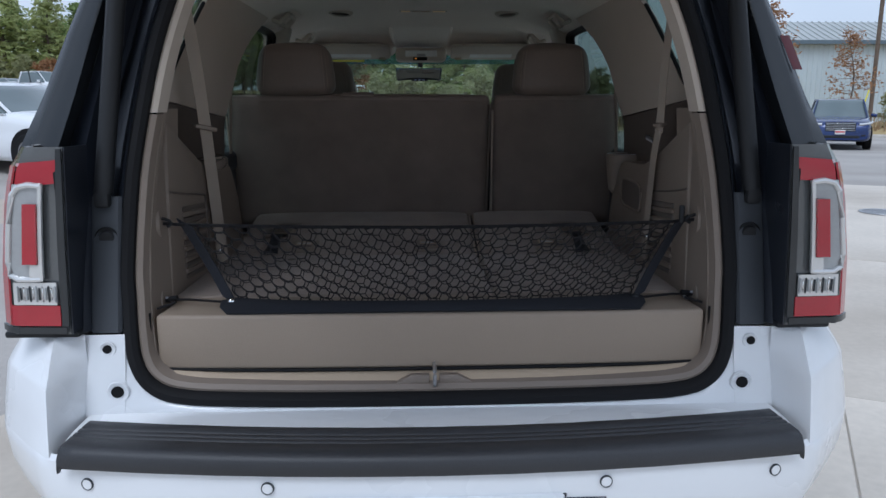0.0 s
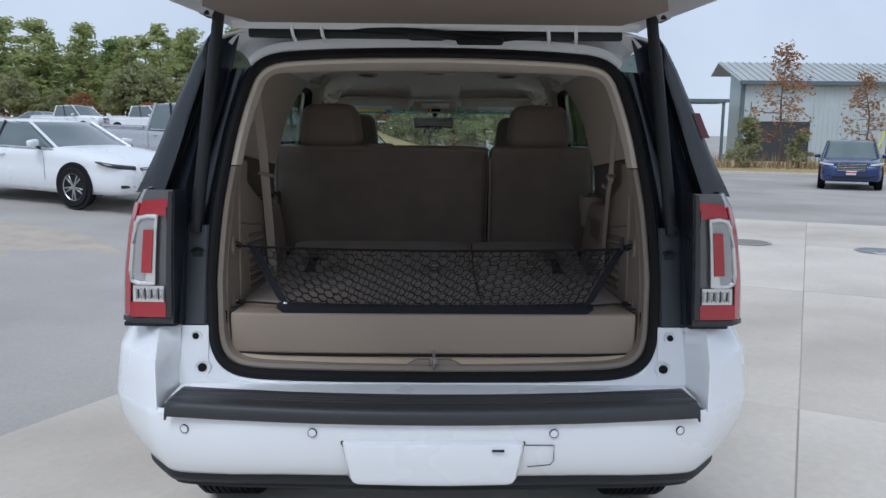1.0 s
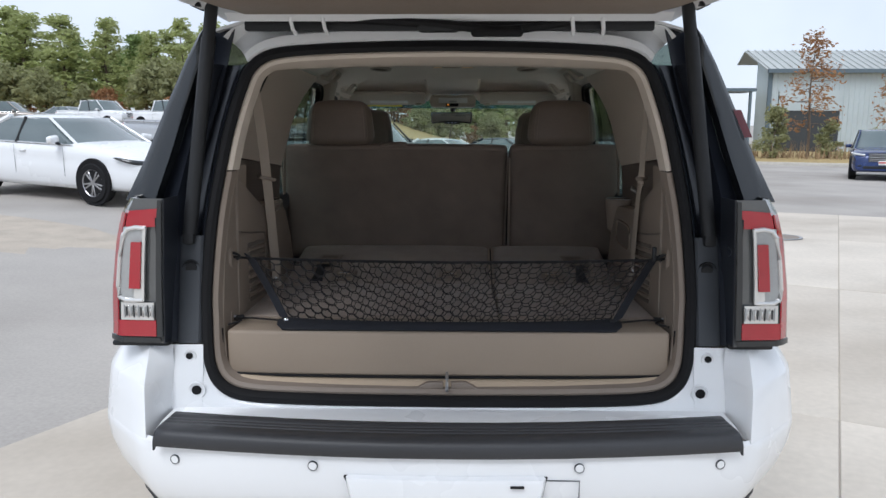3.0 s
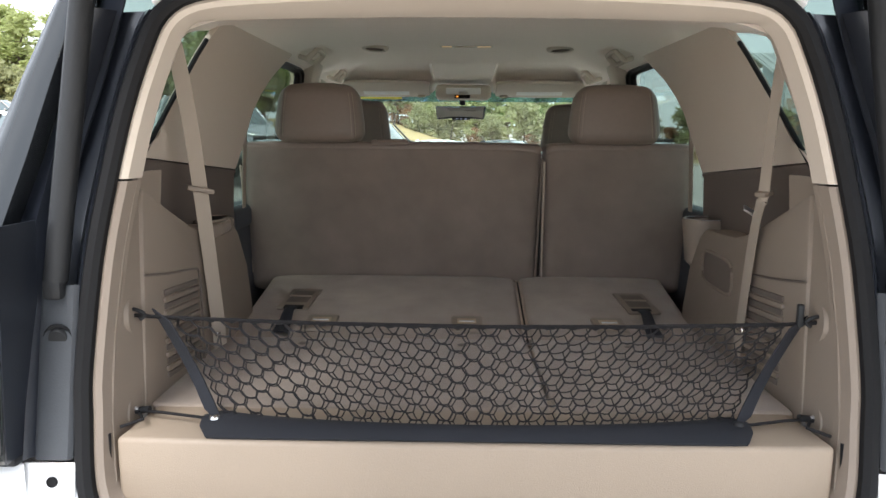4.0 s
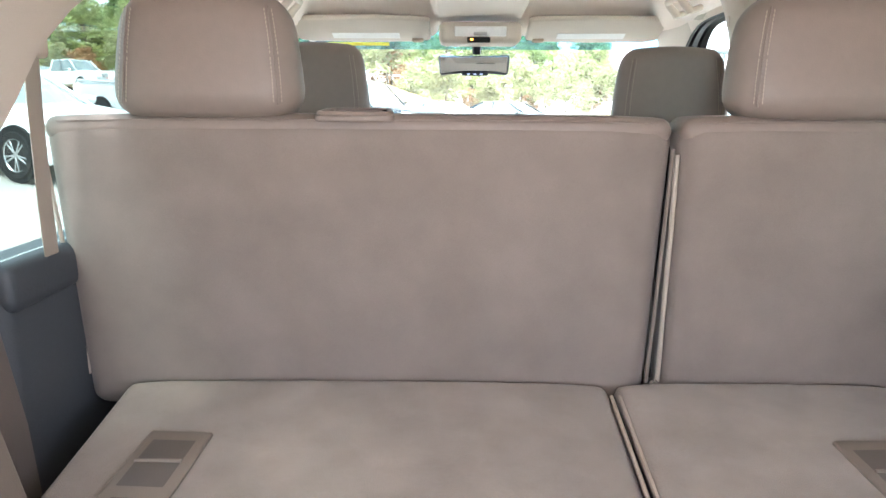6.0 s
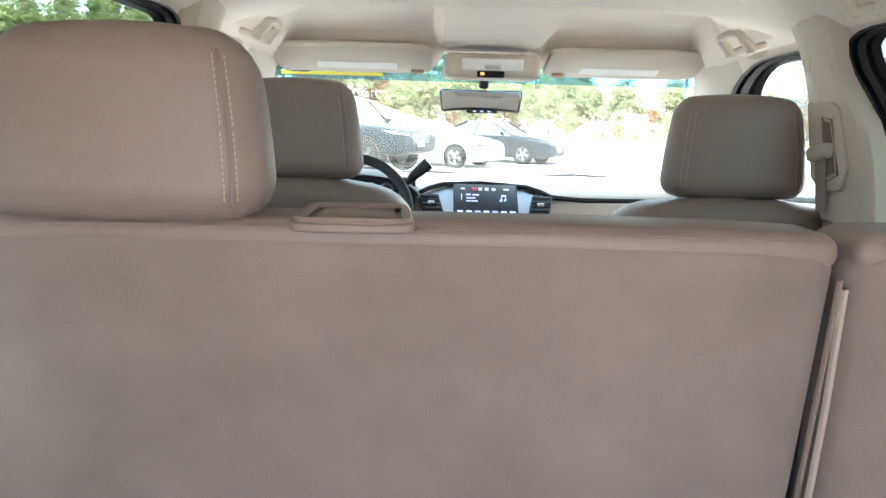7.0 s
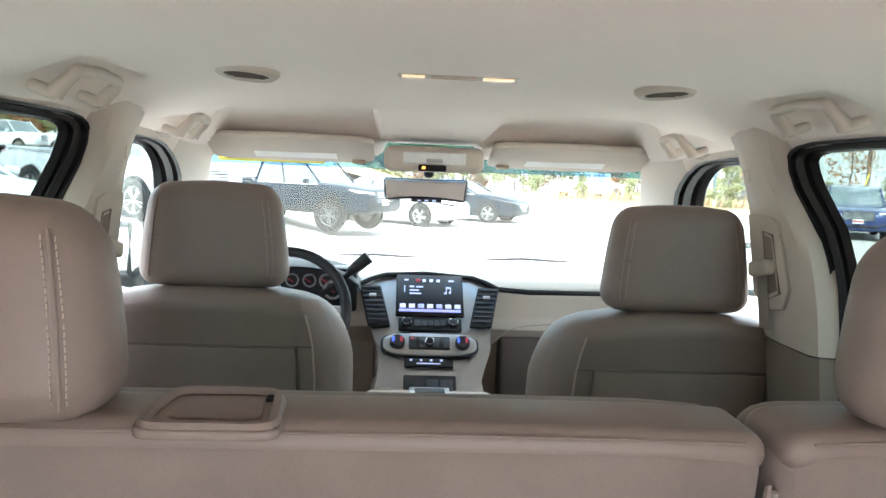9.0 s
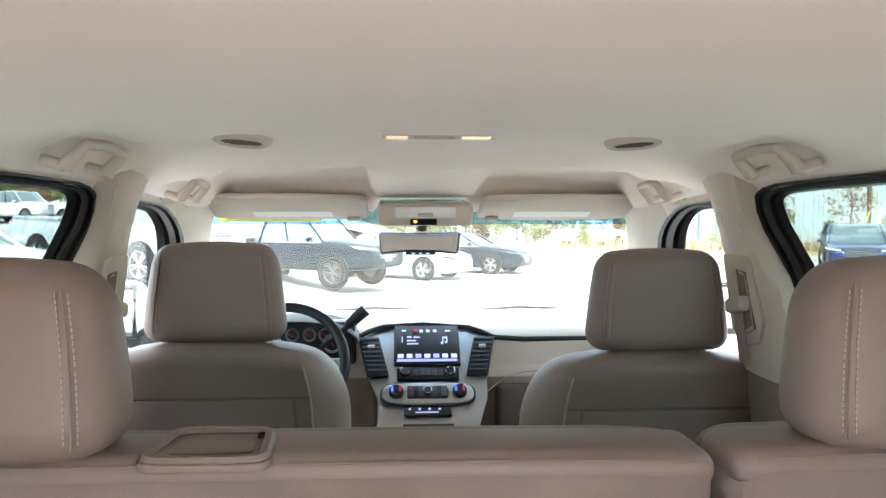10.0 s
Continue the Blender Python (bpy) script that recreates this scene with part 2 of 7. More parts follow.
def box(sx, sy, sz, at=(0, 0, 0), bevel=0.0, seg=2, turn=None, cuts=None, shape=None):
    """A bevelled box round its centre, cut across in places, then shaped by a function, turned and moved."""
    bm = bmesh.new()
    bmesh.ops.create_cube(bm, size=1)
    bmesh.ops.scale(bm, vec=(sx, sy, sz), verts=bm.verts)
    if bevel:
        bmesh.ops.bevel(bm, geom=list(bm.edges), offset=min(bevel, 0.49 * min(sx, sy, sz)), segments=seg, profile=0.5, affect="EDGES", clamp_overlap=True)
    for axis, values in (cuts or {}).items():
        for v in values:
            no = [0, 0, 0]
            no[axis] = 1
            co = [0, 0, 0]
            co[axis] = v
            bmesh.ops.bisect_plane(bm, geom=bm.verts[:] + bm.edges[:] + bm.faces[:], plane_co=co, plane_no=no)
    if shape:
        for v in bm.verts:
            v.co = Vector(shape(*v.co))
    m = Matrix.Translation(at)
    if turn:
        m = m @ Euler([radians(a) for a in turn]).to_matrix().to_4x4()
    bmesh.ops.transform(bm, matrix=m, verts=bm.verts)
    return bm


def span(x0, x1, y0, y1, z0, z1, bevel=0.0, seg=2, **k):
    """A box between six limits."""
    return box(x1 - x0, y1 - y0, z1 - z0, ((x0 + x1) / 2, (y0 + y1) / 2, (z0 + z1) / 2), bevel, seg, **k)


def loft(rings, closed=True, caps=True):
    """A skin over rings of points."""
    bm = bmesh.new()
    vs = [[bm.verts.new(p) for p in r] for r in rings]
    n = len(rings[0])
    for a, b in zip(vs, vs[1:]):
        for i in range(n if closed else n - 1):
            j = (i + 1) % n
            try:
                bm.faces.new((a[i], a[j], b[j], b[i]))
            except ValueError:
                pass
    if caps and closed:
        bm.faces.new(vs[0])
        bm.faces.new(vs[-1])
    return bm


def sheet(rows, thick=0.0):
    """A surface through rows of points, with a thickness."""
    bm = loft(rows, closed=False, caps=False)
    if thick:
        bmesh.ops.recalc_face_normals(bm, faces=bm.faces)
        bmesh.ops.solidify(bm, geom=bm.faces[:], thickness=thick)
    return bm


def prism(pts, axis, a, b, bevel=0.0, seg=2):
    """A polygon in the two other axes, drawn out along one axis from a to b."""
    def at(p, t):
        q = list(p)
        q.insert(axis, t)
        return q
    bm = bmesh.new()
    lo = [bm.verts.new(at(p, a)) for p in pts]
    hi = [bm.verts.new(at(p, b)) for p in pts]
    bm.faces.new(lo)
    bm.faces.new(hi)
    for i in range(len(pts)):
        j = (i + 1) % len(pts)
        bm.faces.new((lo[i], lo[j], hi[j], hi[i]))
    bmesh.ops.recalc_face_normals(bm, faces=bm.faces)
    if bevel:
        bmesh.ops.bevel(bm, geom=list(bm.edges), offset=bevel, segments=seg, profile=0.5, affect="EDGES", clamp_overlap=True)
    return bm


def tube(pts, r, n=8, closed=False, flat=1.0, up=(0, 0, 1)):
    """A round or flattened bar along a line of points."""
    pts = [Vector(p) for p in pts]
    rings = []
    for i, p in enumerate(pts):
        a = pts[i - 1] if i or closed else p
        b = pts[(i + 1) % len(pts)] if i < len(pts) - 1 or closed else p
        d = (b - a).normalized()
        u = Vector(up)
        if abs(u.dot(d)) > 0.95:
            u = Vector((0, 1, 0)) if abs(d.y) < 0.9 else Vector((1, 0, 0))
        s = d.cross(u).normalized()
        w = s.cross(d).normalized()
        rr = r[i] if isinstance(r, (list, tuple)) else r
        rings.append([p + rr * (math.cos(t) * s + flat * math.sin(t) * w) for t in [2 * math.pi * k / n for k in range(n)]])
    if closed:
        rings.append(rings[0])
    bm = loft(rings, True, not closed)
    if closed:
        bmesh.ops.remove_doubles(bm, verts=bm.verts, dist=1e-6)
    return bm


def lathe(profile, n=24, axis=0):
    """A turned shape from (radius, place along the axis)."""
    rings = []
    for k in range(n):
        t = 2 * math.pi * k / n
        ring = []
        for r, h in profile:
            p = [r * math.cos(t), r * math.sin(t)]
            p.insert(axis, h)
            ring.append(p)
        rings.append(ring)
    rings.append(rings[0])
    bm = loft(rings, False, False)
    bmesh.ops.remove_doubles(bm, verts=bm.verts, dist=1e-6)
    return bm


def join(*bms):
    out = bms[0]
    for b in bms[1:]:
        me = bpy.data.meshes.new("joined")
        b.to_mesh(me)
        b.free()
        out.from_mesh(me)
        bpy.data.meshes.remove(me)
    return out


def moved(bm, m):
    bmesh.ops.transform(bm, matrix=m, verts=bm.verts)
    return bm


def smoothline(pts, n=4):
    """A line through points, rounded by Catmull-Rom steps."""
    pts = [Vector(p) for p in pts]
    out = []
    for i in range(len(pts) - 1):
        p0, p1, p2, p3 = pts[max(i - 1, 0)], pts[i], pts[i + 1], pts[min(i + 2, len(pts) - 1)]
        for k in range(n):
            t = k / n
            out.append(0.5 * (2 * p1 + (p2 - p0) * t + (2 * p0 - 5 * p1 + 4 * p2 - p3) * t * t + (3 * p1 - p0 - 3 * p2 + p3) * t ** 3))
    out.append(pts[-1])
    return out


def lerp(table, v):
    """Values between the rows of a table of (place, value, ...)."""
    if v <= table[0][0]:
        return table[0][1:]
    for a, b in zip(table, table[1:]):
        if v <= b[0]:
            f = (v - a[0]) / (b[0] - a[0])
            return tuple(p + (q - p) * f for p, q in zip(a[1:], b[1:]))
    return table[-1][1:]


# ---- the vehicle's shell ----
# The car stands on z = 0, its middle at x = 0, its nose towards +y.
HALF = [(0.0, 0.824), (0.30, 0.826), (0.50, 0.831), (0.58, 0.837), (0.63, 0.849), (0.667, 0.876), (0.688, 0.915), (0.698, 0.97), (0.703, 1.06), (0.706, 1.14),
        (0.694, 1.335), (0.672, 1.48), (0.648, 1.605), (0.615, 1.72), (0.585, 1.785), (0.525, 1.822), (0.40, 1.836), (0.20, 1.844), (0.0, 1.847)]


def plane_y(z):
    return 1.9 + 0.21 * (z - 0.95)


def outline(inset=0.0, dy=0.0, n=3):
    """The rim of the tailgate opening, as a closed line, drawn in by inset and moved forwards by dy."""
    right = smoothline([(x, 0, z) for x, z in HALF], n)
    pts = [(p.x, p.z) for p in right] + [(-p.x, p.z) for p in reversed(right[1:-1])]
    out = []
    c = Vector((0, 1.33))
    for i, (x, z) in enumerate(pts):
        a, b = Vector(pts[i - 1]), Vector(pts[(i + 1) % len(pts)])
        d = (b - a).normalized()
        nrm = Vector((-d.y, d.x))
        if nrm.dot(c - Vector((x, z))) < 0:
            nrm = -nrm
        q = Vector((x, z)) + nrm * inset
        out.append(Vector((q.x, plane_y(q.y) + dy, q.y)))
    return out


def ring(levels, thick=0.0):
    """A closed band round the opening from levels of (inset, dy)."""
    rows = [outline(i, d) for i, d in levels]
    rows = [r + [r[0]] for r in rows]
    bm = loft(rows, False, False)
    bmesh.ops.remove_doubles(bm, verts=bm.verts, dist=1e-5)
    return bm


suv = thing("sport_utility_vehicle", "white full-size sport utility vehicle with its tailgate raised", "car")

# rubber seal and the beige trim inside it
part("door_seal", ring([(-0.016, 0.012), (-0.020, -0.004), (-0.012, -0.016), (0.002, -0.018), (0.012, -0.010), (0.015, 0.006), (0.010, 0.02)]), RUBBER, suv, "black rubber door seal")
for upper in (True, False):
    bm = ring([(0.012, 0.002), (0.020, -0.002), (0.030, 0.004), (0.040, 0.05), (0.044, 0.10), (0.046, 0.16)])
    for v in bm.verts:
        # deep over the floor and under the roof, shallow beside the quarter windows
        d = v.co.y - plane_y(v.co.z)
        k = max(0.0, min(1.0, max((0.96 - v.co.z) / 0.06, (v.co.z - 1.775) / 0.04)))
        if d > 0.045 and k < 1:
            v.co.y -= (d - 0.045) * (1 - k)
            v.co.x += math.copysign(0.35 * (d - 0.045) * (1 - k), v.co.x)
    bmesh.ops.bisect_plane(bm, geom=bm.verts[:] + bm.edges[:] + bm.faces[:], plane_co=(0, 0, 1.482 if upper else 1.478), plane_no=(0, 0, 1), clear_inner=upper, clear_outer=not upper)
    part("opening_trim", bm, LIGHTTRIM if upper else LOWTRIM, suv, "pale beige upper opening trim" if upper else "taupe lower opening trim")

# painted frame outside the seal: white below, dark at the sides, white over the top
for s in (-1, 1):
    inner = [p for p in outline(-0.012, 0.004, 4) if p.x * s >= 0]
    side = sorted([p for p in inner if 0.985 <= p.z <= 1.80 and abs(p.x) > 0.5], key=lambda p: p.z)
    rows = []
    for p in side:
        xo = lerp([(0.98, 0.80), (1.40, 0.795), (1.80, 0.70)], p.z)[0] * s
        y = p.y
        w = xo - p.x
        rows.append([p, (p.x + w * 0.12, y - 0.012, p.z), (p.x + w * 0.3, y + 0.012, p.z), (p.x + w * 0.72, y + 0.022, p.z), (p.x + w * 0.86, y - 0.01, p.z), (xo, y - 0.03, p.z), (xo + 0.02 * s, y + 0.06, p.z)])
    part("side_jamb", sheet(rows, 0.003), JAMB, suv, "dark painted tailgate jamb")
    cover = [[(s * x, plane_y(z) - 0.004 - 0.006 * e, z) for x, e in ((0.722, 0), (0.728, 1), (0.778, 1), (0.786, 0))] for z in (0.985, 0.99, 1.05, 1.12, 1.19, 1.285, 1.292)]
    jc = part("jamb_cover", sheet(cover, 0.004), JAMBGREY, suv, "grey plastic jamb cover")
    part("plug", lathe([(0.0, -0.004), (0.016, -0.004), (0.018, -0.001), (0.019, 0.004), (0.024, 0.003), (0.026, -0.001), (0.0265, 0.006)], 20, 1), BLACK, jc).matrix_basis = pose(0.752 * s, plane_y(1.198) - 0.012, 1.198, 12)
    # white corner below the lamp
    low = [p for p in inner if p.z < 0.985]
    low = sorted(low, key=lambda p: abs(p.x))
    rows = []
    for p in low:
        zb = 0.80
        far = Vector((p.x, plane_y(0.80) - 0.006, zb))
        rows.append([p, p + Vector((0.004 * s, -0.012, -0.006)), p.lerp(far, 0.5) + Vector((0, -0.010, 0)), far + Vector((0, -0.006, 0))])
    part("sill_panel", sheet(rows, 0.002), WHITE, suv)
    p = low[-1]
    corner = [[(p.x + (0.80 * s - p.x) * f, plane_y(z) - 0.012 - 0.004 * f, z) for f in (0, 0.1, 0.5, 0.9, 1.0)] for z in (0.80, 0.86, 0.92, 0.982)]
    corner = [[(max(abs(q[0]), lerp([(0.80, 0.45), (0.832, 0.60), (0.862, 0.672), (0.905, 0.698), (0.985, 0.712)], q[2])[0]) * s, q[1], q[2]) for q in r] for r in corner]
    cp = part("corner_panel", sheet(corner, 0.003), WHITE, suv)
    for x, z, r in ((0.75, 0.95, 0.009), (0.727, 0.854, 0.0125)):
        part("bolt_hole", lathe([(0.0, -0.002), (r, -0.002), (r * 1.05, -0.004), (r * 1.12, 0.0)], 16, 1), RUBBER, suv).matrix_basis = pose(x * s, plane_y(z) - 0.017, z)
        part("dimple", lathe([(r * 1.1, -0.001), (r * 1.9, -0.0035), (r * 2.1, 0.001)], 20, 1), WHITE, suv).matrix_basis = pose((x - 0.002) * s, plane_y(z) - 0.0165, z)

top = sorted([p for p in outline(-0.012, 0.004, 4) if p.z > 1.79], key=lambda p: p.x)
rows = []
for p in top:
    k = 1 - (abs(p.x) / 0.66) ** 4 * 0.35
    rows.append([p, p + Vector((p.x * 0.01, -0.014, 0.012)), p + Vector((p.x * 0.02, -0.01, 0.035 * k)), p + Vector((p.x * 0.05, 0.03, 0.052 * k)), p + Vector((p.x * 0.10, 0.05, 0.085 * k)), p + Vector((p.x * 0.14, 0.02, 0.11 * k))])
part("roof_header", sheet(rows, 0.003), WHITE, suv, "white painted roof header")

# quarter glass wrapped round the rear corner, and the lamp below
for s in (-1, 1):
    rows = []
    for z, xo, xi in ((1.395, 0.962, 0.865), (1.52, 0.905, 0.825), (1.66, 0.852, 0.785), (1.80, 0.795, 0.742), (1.88, 0.757, 0.722), (1.90, 0.742, 0.715)):
        y = plane_y(z) - 0.01
        rows.append([(s * xi, y + 0.06, z), (s * xi, y, z), (s * (xi + xo) / 2, y - 0.008, z), (s * (xo - 0.008), y + 0.004, z), (s * xo, y + 0.03, z), (s * (xo + 0.008), y + 0.10, z)])
    part("quarter_glass", sheet(rows, 0.004), BGLASS, suv, "black glass wrapped round the rear corner", angle=50)
    rows = [[(s * (xi - 0.002), plane_y(z) + 0.05, z), (s * (xi - 0.05 * f), plane_y(z) + 0.03, z), (s * (xi - 0.09 * f), plane_y(z) + 0.01, z)] for z, xi, f in ((1.26, 0.87, 1), (1.40, 0.865, 1), (1.52, 0.825, 1), (1.66, 0.785, 1), (1.80, 0.742, 0.9), (1.90, 0.715, 0.8))]
    part("pillar_channel", sheet(rows, 0.003), JAMB, suv)
    # tail lamp
    lamp = new("tail_lamp")
    lamp.parent = suv
    lamp["label"] = "red and grey tail lamp with a clear C-shaped insert"

    def lx(z, f):
        a = lerp([(1.0, 0.806), (1.2, 0.798), (1.412, 0.786)], z)[0]
        b = lerp([(1.0, 0.974), (1.15, 0.966), (1.30, 0.943), (1.37, 0.922), (1.412, 0.895)], z)[0]
        return s * (a + (b - a) * f)

    def ly(f):
        return 1.842 + 0.010 * f + (0.04 * max(0, f - 0.75) / 0.25) ** 1.0 * 1.0

    def panel(f0, f1, z0, z1, off, nf=6, nz=8, skew=0.0):
        rr = []
        for i in range(nz + 1):
            z = z0 + (z1 - z0) * i / nz
            rr.append([(lx(z, f0 + (f1 - f0) * k / nf), ly(f0 + (f1 - f0) * k / nf) - off, z + skew * k / nf) for k in range(nf + 1)])
        return rr
    rr = panel(0, 1, 1.0, 1.412, 0.0, 8, 10)
    rr = [r + [(r[-1][0] + 0.006 * s, 1.93, r[0][2]), (r[-1][0] + 0.008 * s, 2.10, r[0][2])] for r in rr]
    part("lamp_housing", sheet(rr, 0.004), SMOKED, lamp, "smoked clear outer lens")
    part("lamp_return", sheet([[(lx(z, 0) - 0.001 * s, y, z) for y in (1.842, 1.86, 1.95)] for z in (1.0, 1.1, 1.2, 1.3, 1.412)], 0.003), JAMB, lamp, "black inner side of the lamp")
    part("lamp_base", span(min(0.80 * s, 0.965 * s), max(0.80 * s, 0.925 * s), 1.862, 2.06, 0.985, 1.001, 0.006), BLACK, lamp)
    part("red_band", sheet(panel(0.755, 0.90, 1.024, 1.372, 0.006), 0.004), REDLENS, lamp, "red outer lens")
    part("red_band", sheet(panel(0.10, 0.80, 1.022, 1.068, 0.0065, 6, 3), 0.004), REDLENS, lamp, "red lower lens")
    part("red_band", sheet(panel(0.10, 0.86, 1.335, 1.385, 0.0065, 6, 3, -0.008), 0.004), REDLENS, lamp, "red upper lens")
    part("inner_edge", sheet(panel(0.0, 0.10, 1.02, 1.408, 0.004, 2, 6), 0.004), BGLASS, lamp, "smoked inner edge")
    part("smoked_foot", sheet(panel(0.03, 0.97, 1.003, 1.018, 0.005, 6, 2), 0.004), BGLASS, lamp, "smoked lower edge")
    part("clear_insert", sheet(panel(0.29, 0.75, 1.128, 1.334, 0.0075), 0.003), GREYLENS, lamp, "grey inner reflector")
    cfr = [(0.31, 1.330), (0.50, 1.333), (0.66, 1.328), (0.73, 1.310), (0.755, 1.25), (0.755, 1.165), (0.725, 1.138), (0.62, 1.127), (0.45, 1.127), (0.31, 1.128)]
    part("bezel", tube([(lx(z, f), ly(f) - 0.012, z) for f, z in cfr], 0.0065, 8), CLEARLENS, lamp, "pale C-shaped bezel")
    part("bezel_post", sheet(panel(0.285, 0.34, 1.125, 1.334, 0.013, 2, 4), 0.004), CLEARLENS, lamp, "pale inner bezel post")
    part("bezel_foot", sheet(panel(0.33, 0.46, 1.128, 1.160, 0.0135, 3, 2), 0.003), CLEARLENS, lamp)
    part("brake_light", sheet(panel(0.345, 0.535, 1.162, 1.293, 0.016, 4, 6), 0.006), REDLENS, lamp, "deep red brake light")
    part("reverse_light", sheet(panel(0.13, 0.70, 1.070, 1.120, 0.008, 5, 3), 0.004), CLEARLENS, lamp, "clear reversing light")
    for k in range(13):
        f = 0.15 + 0.041 * k
        part("facet", box(0.004, 0.006, 0.036 - 0.008 * (k % 2), (lx(1.1, f), ly(f) - 0.013, 1.095), 0.0015, 1), (GREYLENS, CHROME, BGLASS)[k % 3], lamp)
    part("side_marker", span(min(0.808 * s, 0.80 * s), max(0.808 * s, 0.80 * s), 1.835, 1.842, 1.29, 1.36, 0.002), RUBBER, lamp)
    # dark red strip: a reflection in the quarter glass, put into colour
    part("glass_reflection", sheet([[(s * lerp([(1.56, 0.893), (1.70, 0.838)], z)[0] + s * 0.004 - s * d, plane_y(z) - 0.012 + 0.004 * (d < 0.01), z) for d in (0.0, 0.012, 0.024)] for z in (1.58, 1.62, 1.66)], 0.002), REDDARK, suv, "red reflection painted on the corner glass") if s > 0 else None
    # gas strut
    st = new("gas_strut")
    st.parent = suv
    part("strut_tube", tube([(s * 0.757, 1.955, 1.30), (s * 0.722, 1.985, 1.60), (s * 0.692, 2.01, 1.86)], 0.021, 12), BLACK, st, "black gas strut tube")
    part("strut_rod", tube([(s * 0.693, 2.01, 1.85), (s * 0.680, 2.02, 1.965)], 0.019, 10), BLACK, st)
    part("strut_foot", box(0.035, 0.03, 0.04, (s * 0.758, 1.952, 1.288), 0.008), BLACK, st)
    part("strut_bracket", box(0.03, 0.10, 0.085, (s * 0.715, 2.01, 1.985), 0.01), BLACK, st)

# bumper
BY = [(0.0, 1.610), (0.34, 1.622), (0.60, 1.648), (0.735, 1.678), (0.80, 1.70), (0.83, 1.715), (0.88, 1.765), (0.93, 1.82), (0.98, 1.875), (1.02, 1.935), (1.04, 2.02), (1.046, 2.30)]


def by(x):
    return lerp(BY, abs(x))[0]


bumper = new("rear_bumper")
bumper.parent = suv
bumper["label"] = "white painted rear bumper with a black step pad"
xs = [0, 0.15, 0.3, 0.45, 0.6, 0.735, 0.80, 0.83, 0.86, 0.90, 0.94, 0.98, 1.01, 1.03, 1.04, 1.046]
xs = [-x for x in reversed(xs)] + xs[1:]


def bumper_point(x, z, d, k, e):
    """A point of the bumper's skin: d behind its foremost line, drawn in by k and dropped by e at the ends."""
    a = abs(x) / 1.046
    return (x * (1 - (1 - k) * a ** 3), by(x) + d, z - 0.067 * e * a ** 3)


rows = [[bumper_point(x, z, d, k, e) for x in xs] for z, d, k, e in ((0.778, 0.014, 1.014, 0), (0.768, 0.003, 1.014, 0), (0.745, 0.0, 1.013, 0), (0.70, -0.002, 1.004, 0.05), (0.66, 0.002, 0.982, 0.3), (0.632, 0.010, 0.952, 0.6), (0.608, 0.024, 0.926, 0.9), (0.594, 0.042, 0.908, 1.0), (0.588, 0.07, 0.90, 1.0))]
part("bumper_face", sheet(rows, 0.004), WHITE, bumper)
for s in (-1, 1):
    rows = []
    for z, d, w in ((0.772, 0.0, 1.060), (0.83, 0.018, 1.061), (0.897, 0.040, 1.060), (0.906, 0.046, 1.057), (0.945, 0.078, 1.040), (0.978, 0.106, 1.020), (0.986, 0.120, 1.014), (0.988, 0.150, 1.008)):
        cx = lerp([(0.77, 0.812), (0.905, 0.831), (0.985, 0.846)], z)[0]
        line = [(0.793, 1.874), (0.793 + (cx - 0.793) * 0.82, by(cx) + d + 0.022), (cx + 0.003, by(cx) + d + 0.003)]
        line += [(cx + (w - cx) * f, by(cx + (1.046 - cx) * f) + d) for f in (0.06, 0.3, 0.5, 0.7, 0.82, 0.92, 0.98, 1.0)]
        rows.append([(s * x, y, z) for x, y in line])
    part("bumper_corner", sheet(rows, 0.004), WHITE, bumper, angle=28)
xs2 = [-0.79, -0.76, -0.6, -0.45, -0.3, -0.15, 0, 0.15, 0.3, 0.45, 0.6, 0.76, 0.79]
part("bumper_ledge", sheet([[(x, y + (by(x) - by(0)) * f, z) for x in xs2] for y, z, f in ((1.885, 0.806, 0), (1.80, 0.803, 0.2), (1.70, 0.802, 0.8), (1.625, 0.796, 1), (1.620, 0.778, 1))], 0.003), WHITE, bumper)


def pad_line(x, f):
    """Along the pad from its front edge (f = 0) to its rear edge (f = 1)."""
    front = 1.598 + 0.062 * (x / 0.772) ** 2
    back = 1.735 + 0.063 * (x / 0.762) ** 2
    return (x * (1 - 0.013 * f), front * (1 - f) + back * f)


xs2 = [-0.776, -0.772, -0.74, -0.6, -0.45, -0.3, -0.15, 0, 0.15, 0.3, 0.45, 0.6, 0.74, 0.772, 0.776]
rows = []
for f, z in ((1.0, 0.802), (0.985, 0.813), (0.95, 0.817), (0.72, 0.817), (0.70, 0.813), (0.665, 0.817), (0.585, 0.817), (0.565, 0.813), (0.53, 0.817), (0.45, 0.817), (0.43, 0.813), (0.395, 0.817), (0.16, 0.816), (0.05, 0.812), (0.0, 0.802), (-0.02, 0.782), (0.0, 0.772), (0.08, 0.770)):
    rows.append([(*pad_line(x, f), z - (0.012 if abs(x) > 0.775 else 0)) for x in xs2])
part("step_pad", sheet(rows, 0.003), PAD, bumper, "ribbed black step pad", angle=60)
for x, z in ((-0.724, 0.730), (-0.344, 0.741), (0.344, 0.741), (0.724, 0.730)):
    y = by(x)
    turn = pose(x, y - 0.004, z, 0, 0, math.degrees(math.atan2(by(x + 0.02) - by(x - 0.02), 0.04)))
    pk = part("parking_sensor", lathe([(0.0, -0.001), (0.0105, -0.001), (0.0125, 0.002)], 20, 1), WHITE, bumper)
    pk.matrix_basis = turn
    part("sensor_rim", lathe([(0.0112, -0.0012), (0.0128, -0.0016), (0.0134, 0.003)], 20, 1), JAMBGREY, pk)
